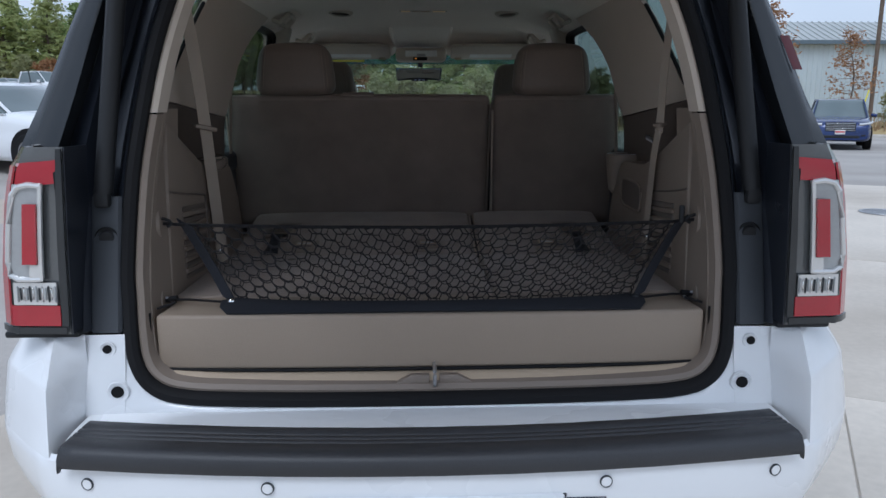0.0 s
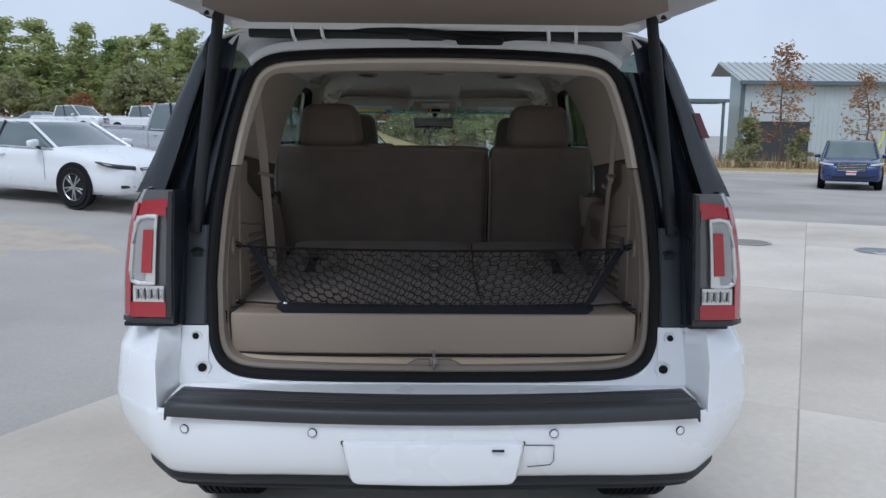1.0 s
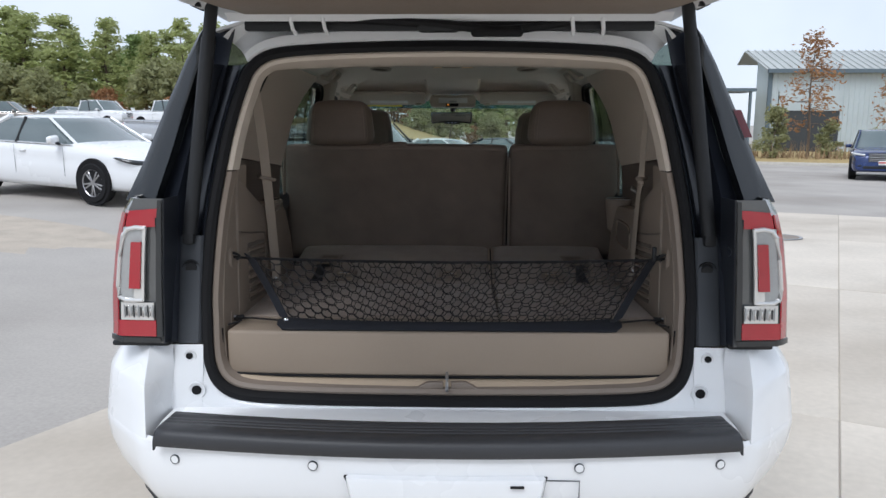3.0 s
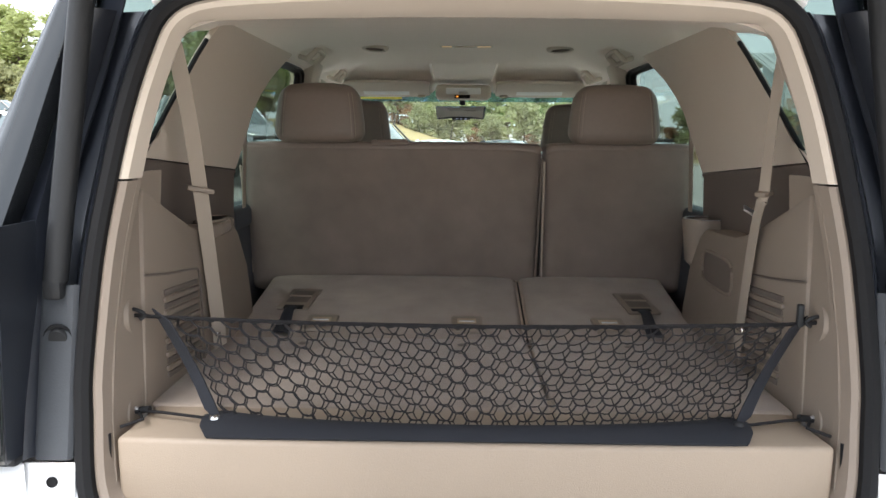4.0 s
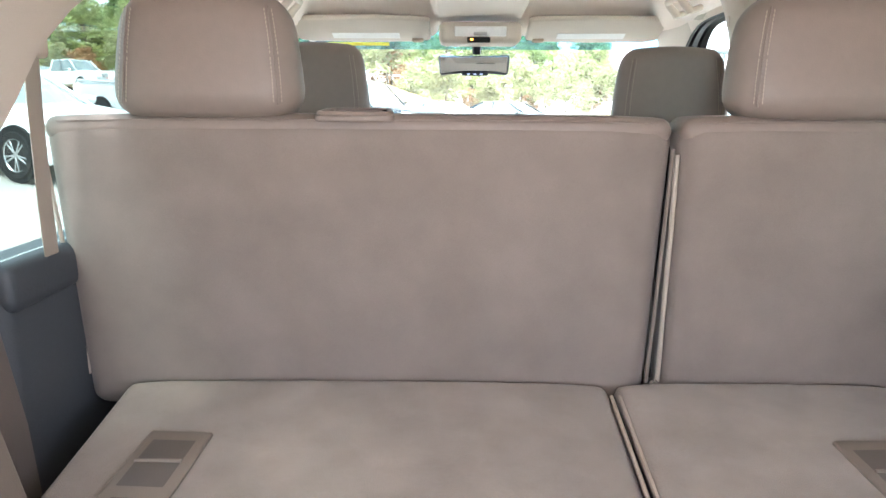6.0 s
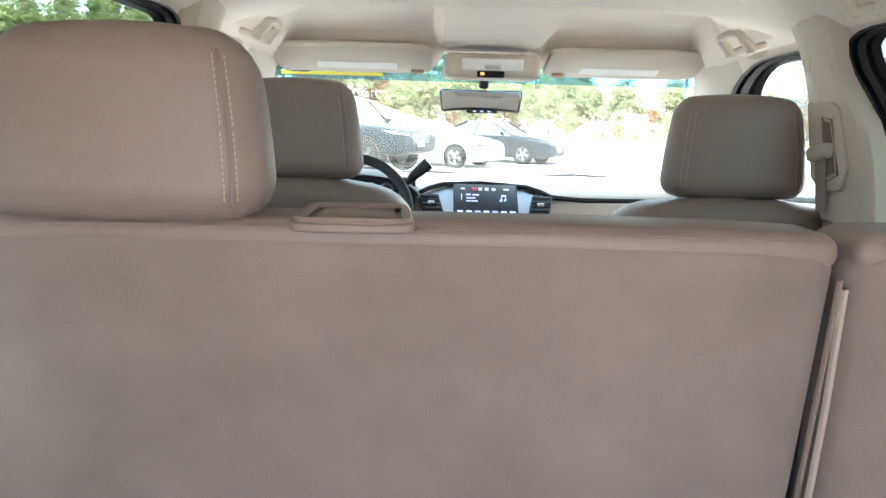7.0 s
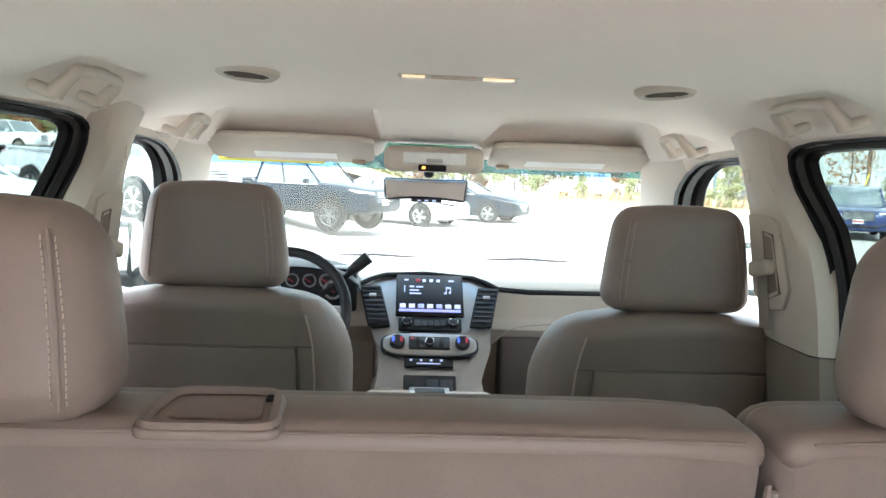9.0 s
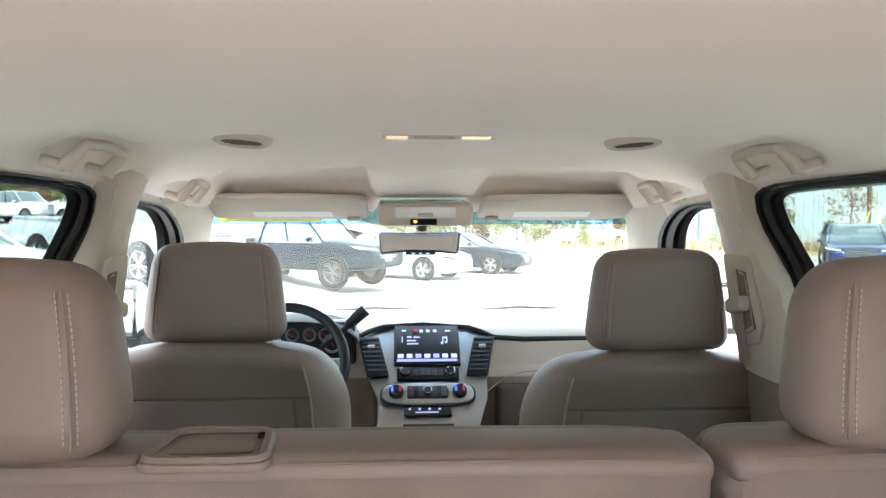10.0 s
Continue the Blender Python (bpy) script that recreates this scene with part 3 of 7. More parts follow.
# hitch cover
hx = [-1, -0.97, -0.6, -0.2, 0.2, 0.6, 0.97, 1]
rows = [[(h * (0.258 - 0.022 * f - 0.03 * max(0, f - 0.8) ** 2 * 25), by(h * 0.25) - 0.022 + e + 0.012 * (abs(h) > 0.98), 0.716 - 0.132 * f) for h in hx] for f, e in ((-0.03, 0.02), (0.0, 0.004), (0.08, 0.0), (0.5, 0.002), (0.8, 0.006), (0.88, 0.008), (0.94, 0.012), (0.98, 0.02), (1.0, 0.05))]
hc = part("hitch_cover", sheet(rows, 0.004), WHITE, bumper, "white hitch cover panel")
seam = [(-0.262, 0.716), (-0.255, 0.70), (-0.238, 0.61), (-0.232, 0.60), (0.232, 0.60), (0.238, 0.61), (0.255, 0.70), (0.262, 0.716), (-0.262, 0.716)]
part("cover_gap", tube([(x, by(x) - 0.003, z) for x, z in seam], 0.0028, 5), RUBBER, bumper)
part("cover_mark", span(0.165, 0.20, by(0.2) - 0.032, by(0.2) - 0.018, 0.700, 0.703), RUBBER, hc)
part("socket_flap_gap", tube([(x, by(x) - 0.0035, z) for x, z in ((0.262, 0.708), (0.345, 0.706), (0.345, 0.66), (0.335, 0.648), (0.27, 0.642))], 0.0016, 5), JAMBGREY, bumper)
rows = [[bumper_point(x, z, d, k, e) for x in xs] for z, d, k, e in ((0.592, 0.058, 0.915, 1.0), (0.572, 0.052, 0.925, 0.95), (0.560, 0.060, 0.925, 0.9), (0.552, 0.080, 0.915, 0.85), (0.540, 0.074, 0.90, 0.8), (0.534, 0.085, 0.885, 0.75), (0.530, 0.25, 0.80, 0.7))]
part("lower_valance", sheet(rows, 0.004), BLACK, bumper, "black lower valance")
part("underbody", span(-0.72, 0.72, 2.0, 6.2, 0.55, 0.65), BLACK, suv)

# rear and front wheels
for x, y in ((-0.86, 2.80), (0.86, 2.80), (-0.86, 5.60), (0.86, 5.60)):
    wh = new("wheel")
    wh.parent = suv
    wh.matrix_basis = pose(x, y, 0.40)
    prof = [(0.27, -0.11)] + [(0.37, -0.13), (0.392, -0.118)]
    for k in range(-4, 5):
        c = k * 0.025
        prof += [(0.399, c - 0.009), (0.399, c + 0.006), (0.388, c + 0.008), (0.388, c + 0.013)]
    prof += [(0.392, 0.118), (0.37, 0.13), (0.27, 0.11)]
    part("tyre", lathe(prof, 40), RUBBER, wh)
    part("rim", lathe([(0.0, 0.02), (0.06, 0.03), (0.24, 0.05), (0.27, 0.11), (0.265, -0.11), (0.0, -0.05)], 24), RIM, wh)

# tailgate, raised
gate = new("tailgate")
gate.parent = suv
gate.matrix_basis = pose(0, 2.085, 1.955, 3.2)
gate["label"] = "raised white tailgate with a taupe inner lining"
fr = (-1, -0.97, -0.9, -0.6, -0.3, 0, 0.3, 0.6, 0.9, 0.97, 1)
rows = []
for d, w, z in ((-0.02, 0.66, 0.03), (0.03, 0.70, 0.055), (0.2, 0.735, 0.07), (0.45, 0.755, 0.08), (0.58, 0.765, 0.09), (0.64, 0.775, 0.125), (0.72, 0.785, 0.15), (0.9, 0.79, 0.165), (1.05, 0.785, 0.15), (1.13, 0.775, 0.115), (1.15, 0.77, 0.085), (1.125, 0.765, 0.065)):
    rows.append([(f * w, -d + 0.06 * f * f * (d > 0.9), z + 0.03 * (1 - f * f) - 0.045 * (abs(f) > 0.95) - 0.02 * (abs(f) > 0.98)) for f in fr])
part("outer_skin", sheet(rows, 0.006), WHITE, gate, "white painted outer skin")
rows = []
for d, w, z in ((0.055, 0.62, -0.030), (0.075, 0.65, -0.024), (0.3, 0.66, -0.022), (0.45, 0.61, -0.012), (0.58, 0.60, 0.014), (0.88, 0.60, 0.020), (0.955, 0.62, 0.0), (0.997, 0.632, -0.026), (1.012, 0.633, -0.016), (1.06, 0.645, 0.030), (1.095, 0.655, 0.064), (1.12, 0.66, 0.07)):
    rows.append([(f * w, -d + 0.05 * f * f * (d > 0.9), z + 0.018 * (abs(f) > 0.96)) for f in fr])
part("inner_lining", sheet(rows, 0.006), LOWTRIM, gate, "taupe plastic inner lining", angle=30)
for f in (-1, 1):
    part("gate_edge", sheet([[(f * (a + (b - a) * e), -d, z + (zz - z) * e) for e in (0, 0.3, 0.7, 1)] for d, a, b, z, zz in ((0.05, 0.62, 0.70, 0.0, 0.03), (0.3, 0.64, 0.735, 0.03, 0.045), (0.6, 0.59, 0.76, 0.04, 0.06), (0.8, 0.60, 0.775, 0.04, 0.09), (1.0, 0.62, 0.775, 0.04, 0.09), (1.06, 0.64, 0.77, 0.06, 0.09))], 0.003), WHITE, gate, "white painted edge flange")
    part("buffer", box(0.05, 0.03, 0.03, (f * 0.70, -1.03, 0.035), 0.008), RUBBER, gate)
rows = [[(f * 0.64, -d, z - 0.006 * math.cos(f * 9) * (d < 0.05)) for f in (-1, -0.9, -0.75, -0.6, -0.4, -0.2, 0, 0.2, 0.4, 0.6, 0.75, 0.9, 1)] for d, z in ((0.085, -0.020), (0.066, -0.030), (0.052, -0.041), (0.046, -0.030))]
part("hinge_flange", sheet(rows, 0.003), WHITE, gate, "white painted hinge flange")
end = Matrix.Translation((0, -1.038, 0.008)) @ Matrix.Rotation(radians(45), 4, "X")
part("latch_panel", moved(box(0.21, 0.10, 0.010, (0.0, 0, -0.006), 0.004), end), LOWTRIM, gate)
part("latch_slot", moved(box(0.034, 0.062, 0.010, (0, 0.012, -0.010), 0.004), end), RUBBER, gate)
part("handle_panel", moved(box(0.27, 0.098, 0.008, (0.33, 0.003, -0.006), 0.004), end), LOWTRIM, gate)
part("grab_recess", moved(box(0.17, 0.062, 0.010, (0.305, 0.004, -0.008), 0.006), end), RUBBER, gate)
part("button", moved(lathe([(0, -0.004), (0.02, -0.004), (0.024, 0.004)], 16, 2), end @ pose(0.428, 0.006, -0.010)), BLACK, gate)
part("hinge_cover", span(-0.60, 0.60, -0.035, -0.005, -0.066, -0.036, 0.006), BLACK, gate)
part("wiper_motor", box(0.12, 0.05, 0.03, (-0.03, -0.04, -0.056), 0.010), BLACK, gate)
part("roof_spoiler", span(-0.66, 0.66, -0.02, 0.10, 0.05, 0.09, 0.02), WHITE, gate)
for x in (-0.453, -0.359, 0.36, 0.447):
    part("gate_hinge", tube([(x, 2.028, 1.935), (x - 0.004, 2.026, 1.915), (x, 2.034, 1.890), (x + 0.004, 2.06, 1.878)], 0.006, 6), WHITE, suv, "white hinge arm")
part("cable_sleeve", tube(smoothline([(-0.45, 2.06, 1.93), (-0.2, 2.04, 1.915), (0.0, 2.03, 1.90), (0.15, 2.03, 1.885), (0.3, 2.05, 1.905), (0.45, 2.07, 1.93)], 4), 0.013, 8), RUBBER, suv, "black cable sleeve")
part("cable_boot", box(0.15, 0.03, 0.026, (0.14, 2.03, 1.880), 0.01, 3), RUBBER, suv)

# roof, sides and nose of the body
ROOFZ = [(2.08, 1.955), (2.5, 1.99), (3.2, 2.01), (4.0, 2.008), (4.45, 2.0), (4.7, 1.972), (4.95, 1.915), (5.02, 1.885)]
rows = [[(f * lerp([(2.08, 0.70), (3.5, 0.74), (5.02, 0.72)], y)[0], y, lerp(ROOFZ, y)[0] - 0.06 * abs(f) ** 4) for f in (-1, -0.9, -0.6, -0.3, 0, 0.3, 0.6, 0.9, 1)] for y in (2.08, 2.3, 2.6, 3.0, 3.5, 4.0, 4.25, 4.45, 4.58, 4.7, 4.83, 4.95, 5.02)]
part("roof", sheet(rows, 0.008), WHITE, suv, "white painted roof")
part("cowl", span(-0.90, 0.90, 5.60, 5.80, 1.16, 1.245, 0.01), BLACK, suv, "black cowl below the windscreen")
part("bonnet", sheet([[(f * 0.97, y, z - 0.07 * f ** 4) for f in (-1, -0.9, -0.6, -0.2, 0.2, 0.6, 0.9, 1)] for y, z in ((5.70, 1.25), (5.9, 1.25), (6.3, 1.22), (6.6, 1.16), (6.72, 1.08), (6.77, 0.98))], 0.006), WHITE, suv, "white painted bonnet")
part("nose", span(-0.90, 0.90, 6.60, 6.78, 0.45, 1.0, 0.05), WHITE, suv)
for s in (-1, 1):
    a, b = sorted((0.92 * s, 1.0 * s))
    part("front_wing", span(a, b, 4.90, 6.6, 0.45, 1.18, 0.03), WHITE, suv)
    part("door_shoulder", sheet([[(s * 0.805, y, 1.315), (s * 0.88, y, 1.30), (s * 0.945, y, 1.268)] for y in (2.14, 3.0, 4.0, 4.95, 5.3)], 0.004), WHITE, suv)
    part("front_pillar", tube(smoothline([(s * 0.760, 4.78, 1.885), (s * 0.815, 5.02, 1.800), (s * 0.865, 5.25, 1.66), (s * 0.92, 5.50, 1.47), (s * 0.955, 5.70, 1.28)], 3), 0.028, 8), WHITE, suv, "white windscreen pillar")
    part("wing_top", sheet([[(s * 0.90, y, z + 0.02), (s * 0.955, y, z + 0.015), (s * 0.985, y, z - 0.02)] for y, z in ((4.92, 1.265), (5.3, 1.255), (5.7, 1.215), (6.3, 1.165), (6.6, 1.11))], 0.004), WHITE, suv)
    part("rear_wing", span(a, b, 2.12, 3.0, 0.50, 1.30, 0.03), WHITE, suv)
    for y0, y1 in ((3.0, 4.02), (4.02, 4.93)):
        dr = part("side_door", span(a, b, y0 + 0.004, y1 - 0.004, 0.45, 1.27, 0.025), WHITE, suv, "white painted side door")
    hinge = new("door_mirror")
    hinge.parent = suv
    part("mirror_shell", box(0.24, 0.14, 0.20, (s * 1.12, 5.10, 1.462), 0.04, 4), WHITE, hinge)
    part("mirror_face", box(0.21, 0.006, 0.165, (s * 1.12, 5.026, 1.462), 0.002), MIRROR, hinge)
    part("mirror_rim", tube([(s * 1.008, 5.022, 1.380), (s * 1.232, 5.022, 1.374), (s * 1.238, 5.022, 1.545), (s * 1.002, 5.022, 1.550)], 0.014, 8, True), BLACK, hinge)
    part("mirror_foot", box(0.16, 0.06, 0.07, (s * 0.98, 5.08, 1.36), 0.02), BLACK, hinge)
for x, y in ((-0.2, 5.66), (0.45, 5.66)):
    part("wiper_arm", tube([(x - 0.25, y + 0.02, 1.380), (x, y - 0.01, 1.398), (x + 0.28, y, 1.384)], 0.006, 6), BLACK, suv, "black windscreen wiper")

# ---- inside: floor, lining, pillars and windows ----
rows = [[(x, y, 0.80 if y > 3.2 else 0.86) for x in (-0.80, 0, 0.80)] for y in (1.95, 3.19, 3.21, 5.6)]
tagged(part("floor", sheet(rows, 0.02), CARPET, None), "taupe carpeted car floor", "floor", kind="structure")

CEIL = [(2.12, 1.806), (2.2, 1.822), (2.4, 1.862), (2.7, 1.905), (3.1, 1.935), (3.5, 1.955), (3.9, 1.960), (4.05, 1.949), (4.25, 1.917), (4.4, 1.904), (4.65, 1.884), (4.9, 1.868), (5.0, 1.866)]
POCKET = [(4.235, 0.0), (4.25, 0.002), (4.256, 0.040), (4.29, 0.060), (4.45, 0.074), (4.60, 0.066), (4.70, 0.058), (4.79, 0.054), (4.825, 0.042), (4.855, 0.010), (4.89, -0.012), (5.0, -0.045)]


def ceil_z(x, y):
    z = lerp(CEIL, y)[0]
    a = abs(x)
    edge = lerp([(2.12, 0.60), (2.5, 0.66), (3.2, 0.72), (5.0, 0.73)], y)[0]
    z -= lerp([(2.1, 0.05), (3.0, 0.05), (3.4, 0.085), (4.0, 0.083), (4.2, 0.058), (4.4, 0.050), (5.0, 0.045)], y)[0] * min(1.25, a / edge) ** 6
    for y0, y1 in ((3.68, 3.95), (4.30, 4.53)):
        # dents behind the grab handles
        if y0 < y < y1 and 0.575 < a < 0.70:
            f = min(1, (y - y0) / 0.035) * min(1, (y1 - y) / 0.035) * min(1, (a - 0.575) / 0.02) * min(1, (0.70 - a) / 0.03)
            z += 0.026 * f * f * (3 - 2 * f)
    wide = lerp([(4.2, 0.49), (4.26, 0.50), (4.34, 0.56), (4.5, 0.63), (4.8, 0.69), (5.0, 0.72)], y)[0]
    if 0.150 < a < wide:
        f = min(1, (a - 0.150) / 0.028) * min(1, (wide - a) / 0.06)
        f = f * f * (3 - 2 * f)
        z += lerp(POCKET, y)[0] * f
    return z


xh = [0, 0.07, 0.13, 0.150, 0.159, 0.169, 0.180, 0.22, 0.30, 0.38, 0.43, 0.46, 0.48, 0.50, 0.53, 0.56, 0.575, 0.585, 0.595, 0.61, 0.63, 0.65, 0.67, 0.685, 0.70, 0.715, 0.726]
xs3 = [-x for x in reversed(xh)] + xh[1:]
ys3 = [2.205, 2.24, 2.3, 2.45, 2.6, 2.8, 3.0, 3.2, 3.4, 3.6, 3.68, 3.697, 3.715, 3.81, 3.915, 3.933, 3.95, 4.03, 4.08, 4.12, 4.18, 4.22, 4.235, 4.25, 4.256, 4.275, 4.29, 4.30, 4.318, 4.335, 4.39, 4.45, 4.495, 4.513, 4.53, 4.70, 4.75, 4.79, 4.81, 4.825, 4.84, 4.855, 4.87, 4.89, 4.94, 5.0]
rows = [[(x * (lerp([(2.12, 0.84), (2.5, 0.92), (3.2, 1.0), (5, 1.0)], y)[0]), y, ceil_z(x * lerp([(2.12, 0.84), (2.5, 0.92), (3.2, 1.0), (5, 1.0)], y)[0], y)) for x in xs3] for y in ys3]
tagged(part("ceiling", sheet(rows, 0.01), LINER, None, angle=45), "beige cloth headliner with two visor pockets", "ceiling", kind="structure")

# side walls behind the rear doors
for s in (-1, 1):
    side = "left" if s < 0 else "right"
    quarter = thing("quarter_trim_panel", "beige, brown and taupe quarter trim panel beside the folded seat", "trim panel", "quarter trim panels")
    # lower moulded panel
    prof = [(2.05, 0.93), (2.097, 1.459), (2.211, 1.409), (2.364, 1.346), (2.455, 1.323), (2.669, 1.316), (2.71, 1.290), (2.785, 1.187), (2.825, 1.06), (2.84, 0.93)]
    bm = prism(prof, 0, s * 0.65, s * 0.735, 0.008, 2)
    part("lower_panel", bm, LOWTRIM, quarter, "taupe moulded lower panel")
    # brown band
    rows = [[(s * x, y if y < 2.85 else ye, z - 0.085 * (y - 2.27) * f) for y in (2.10, 2.2, 2.4, 2.7, 2.83, 2.865)] for x, z, f, ye in ((0.735, 0.93, 0, 2.975), (0.735, 1.10, 0, 2.955), (0.734, 1.24, 0, 2.92), (0.728, 1.36, 0.4, 2.885), (0.716, 1.50, 1, 2.865), (0.708, 1.513, 1, 2.865))]
    part("middle_band", sheet(rows, 0.012), BROWN, quarter, "dark brown trim band")
    for y, z in ((2.686, 1.387), (2.848, 1.362)):
        part("trim_slot", box(0.006, 0.022, 0.032, (s * 0.7245, y, z), 0.003, 2), ANCHOR, quarter, "small slotted trim plug")
    # pale upper part, ahead of the quarter window
    rows = []
    for z, ya, yb, x in ((1.478, 2.195, 2.86, 0.712), (1.56, 2.285, 2.96, 0.706), (1.64, 2.372, 3.03, 0.700), (1.70, 2.443, 3.115, 0.694), (1.76, 2.515, 3.225, 0.686), (1.80, 2.56, 3.31, 0.678), (1.86, 2.61, 3.40, 0.65)):
        rows.append([(s * x, ya + (yb - ya) * k / 6, z - (0.085 * (ya + (yb - ya) * k / 6 - 2.27) - 0.034) * (z < 1.5)) for k in range(7)])
    part("upper_panel", sheet(rows, 0.014), LIGHTTRIM, quarter, "pale beige upper panel")
    part("panel_edge", tube([(s * 0.706, 2.175, 1.478), (s * 0.698, 2.275, 1.56), (s * 0.688, 2.395, 1.66), (s * 0.676, 2.515, 1.76), (s * 0.668, 2.56, 1.80)], 0.006, 6), RUBBER, quarter)
    # rear pillar trim joining the opening trim
    rows = []
    for z, x in ((1.49, 0.668), (1.60, 0.648), (1.70, 0.622), (1.76, 0.60), (1.80, 0.56)):
        y = plane_y(z) + 0.14
        yf = lerp([(1.49, 2.12), (1.56, 2.15), (1.625, 2.200), (1.70, 2.228), (1.76, 2.236), (1.80, 2.245)], z)[0]
        rows.append([(s * (x + 0.012), y - 0.12, z), (s * x, y - 0.075, z), (s * (x + 0.004), yf - 0.016, z), (s * (x + 0.010), yf - 0.006, z), (s * (x + 0.020), yf, z), (s * (x + 0.06), yf + 0.004, z)])
    part("rear_pillar_trim", sheet(rows, 0.01), LIGHTTRIM, quarter, "pale beige rear pillar trim")
    rows = []
    for z in (0.93, 1.05, 1.20, 1.35, 1.49):
        y = plane_y(z) + 0.12
        rows.append([(s * (lerp([(p[1], p[0]) for p in HALF[6:13]], z)[0] - 0.026), y - 0.09, z), (s * 0.670, y - 0.02, z), (s * 0.660, y + 0.06, z)])
    part("rear_pillar_foot", sheet(rows, 0.01), LOWTRIM, quarter)
    # slotted outlet
    gy0, gy1 = 2.168, 2.362
    arch = smoothline([(s * 0.6475, gy0 - 0.09, 1.288), (s * 0.6475, gy0 + 0.04, 1.268), (s * 0.6475, gy1 - 0.02, 1.252), (s * 0.6475, gy1 + 0.015, 1.232), (s * 0.6475, gy1 + 0.022, 1.12), (s * 0.6475, gy1 + 0.022, 1.0)], 4)
    part("panel_groove", tube(arch, 0.003, 6), BROWN, quarter)
    for k in range(7):
        z = 1.226 - 0.030 * k
        sl = part("outlet_slot", box(0.006, gy1 - gy0, 0.013, (s * 0.6490, (gy0 + gy1) / 2, z), 0.003, 2, (-4 * s * s, 0, 0)), BROWN, quarter)
    for k in range(6):
        z = 1.211 - 0.030 * k
        part("outlet_slat", box(0.010, gy1 - gy0 + 0.01, 0.012, (s * 0.6475, (gy0 + gy1) / 2, z), 0.004, 2, (-4, 0, 0)), LOWTRIM, quarter)
    # hooks
    for y, z in ((2.05, 1.216), (2.03, 1.022)):
        hk = part("tie_hook", tube(smoothline([(s * 0.682, y, z + 0.012), (s * 0.655, y - 0.004, z + 0.010), (s * 0.640, y, z), (s * 0.650, y, z - 0.010)], 4), 0.004, 8), STEEL if z < 1.1 else BLACK, quarter, "small cargo hook")
        part("hook_cup", lathe([(0.0, s * 0.010), (0.022, s * 0.008), (0.030, -s * 0.002), (0.036, -s * 0.004), (0.040, s * 0.004)], 24), LOWTRIM, hk).matrix_basis = pose(s * 0.668, y, z, 0, 0, -s * 12)
    part("trim_clip", box(0.008, 0.006, 0.045, (s * 0.668, 2.06, 1.13), 0.002), RUBBER, quarter)
    # belt for the folded third row
    belt = thing("seat_belt", "beige third-row seat belt hanging along the side trim", "seat belt", "third-row seat belts")
    if s < 0:
        line = [(-0.640, 2.235, 1.80), (-0.634, 2.27, 1.715), (-0.63, 2.31, 1.594), (-0.63, 2.359, 1.437), (-0.63, 2.395, 1.297), (-0.63, 2.441, 1.107), (-0.632, 2.462, 1.03)]
    else:
        line = [(0.640, 2.225, 1.79), (0.636, 2.24, 1.692), (0.635, 2.258, 1.568), (0.635, 2.270, 1.445), (0.635, 2.286, 1.415), (0.635, 2.314, 1.321), (0.638, 2.365, 1.05)]
    pts = smoothline(line, 5)
    rows = []
    for i, p in enumerate(pts):
        f = i / (len(pts) - 1)
        a = radians(58) if s < 0 else radians(26 + 80 * math.exp(-((f - 0.55) / 0.05) ** 2) - 14 * (f > 0.55))
        w = 0.024 if s < 0 else 0.017
        rows.append([p + Vector((-s * math.sin(a) * w * u * 0.6, math.cos(a) * w * u, 0.25 * w * u)) for u in (-1, -0.5, 0, 0.5, 1)])
    part("webbing", sheet(rows, 0.0015), BELT, belt)
    k = pts[15]
    part("belt_slide", box(0.062 if s < 0 else 0.03, 0.03, 0.012, k, 0.004, 2, (0, -12 * s, 30)), LOWTRIM, belt, "plastic belt slide")
    e = pts[-2]
    part("belt_stop", box(0.010, 0.05, 0.012, (e.x, e.y, e.z + 0.03), 0.003), CHROME, belt)
    if s < 0:
        plan = [(-0.76, 2.46), (-0.650, 2.46), (-0.645, 2.56), (-0.648, 2.64), (-0.658, 2.70), (-0.680, 2.745), (-0.705, 2.76), (-0.76, 2.76)]
        shelf = part("cup_shelf", prism(plan, 2, 1.300, 1.336, 0.010, 3), GLOSSTRIM, quarter, "polished shelf with cup holder")
        oval = [(-0.697 + 0.040 * math.cos(a), 2.615 + 0.082 * math.sin(a)) for a in [2 * math.pi * k / 24 for k in range(24)]]
        part("cup_well", prism(oval, 2, 1.334, 1.338), RUBBER, shelf, "dark cup well")
        part("cup_ring", tube([(x, y, 1.338) for x, y in oval], 0.004, 6, True), GLOSSTRIM, shelf)
    else:
        cup = part("cup_holder", lathe([(0.0, -0.03), (0.050, -0.03), (0.054, 0.0), (0.061, 0.004), (0.063, -0.002), (0.060, -0.03), (0.050, -0.12), (0.02, -0.15)], 28, 2), LOWTRIM, quarter, "taupe cup holder")
        cup.matrix_basis = pose(0.690, 2.79, 1.328)
        part("cup_ring", lathe([(0.052, 0.003), (0.056, 0.006), (0.060, 0.003)], 28, 2), SILVER, cup)
        rec = [(2.558 + 0.108 * math.copysign(abs(math.cos(a)) ** 0.45, math.cos(a)), 1.218 + 0.044 * math.copysign(abs(math.sin(a)) ** 0.45, math.sin(a)) + 0.006 * math.cos(a)) for a in [2 * math.pi * k / 24 + 0.01 for k in range(24)]]
        part("storage_recess", prism([(2.558 + (y - 2.558) * 0.9, 1.215 + (z - 1.215) * 0.9) for y, z in rec], 0, 0.6485, 0.652), BROWN, quarter)
        part("recess_rim", tube([(0.649, y, z) for y, z in rec], 0.005, 6, True), LOWTRIM, quarter)
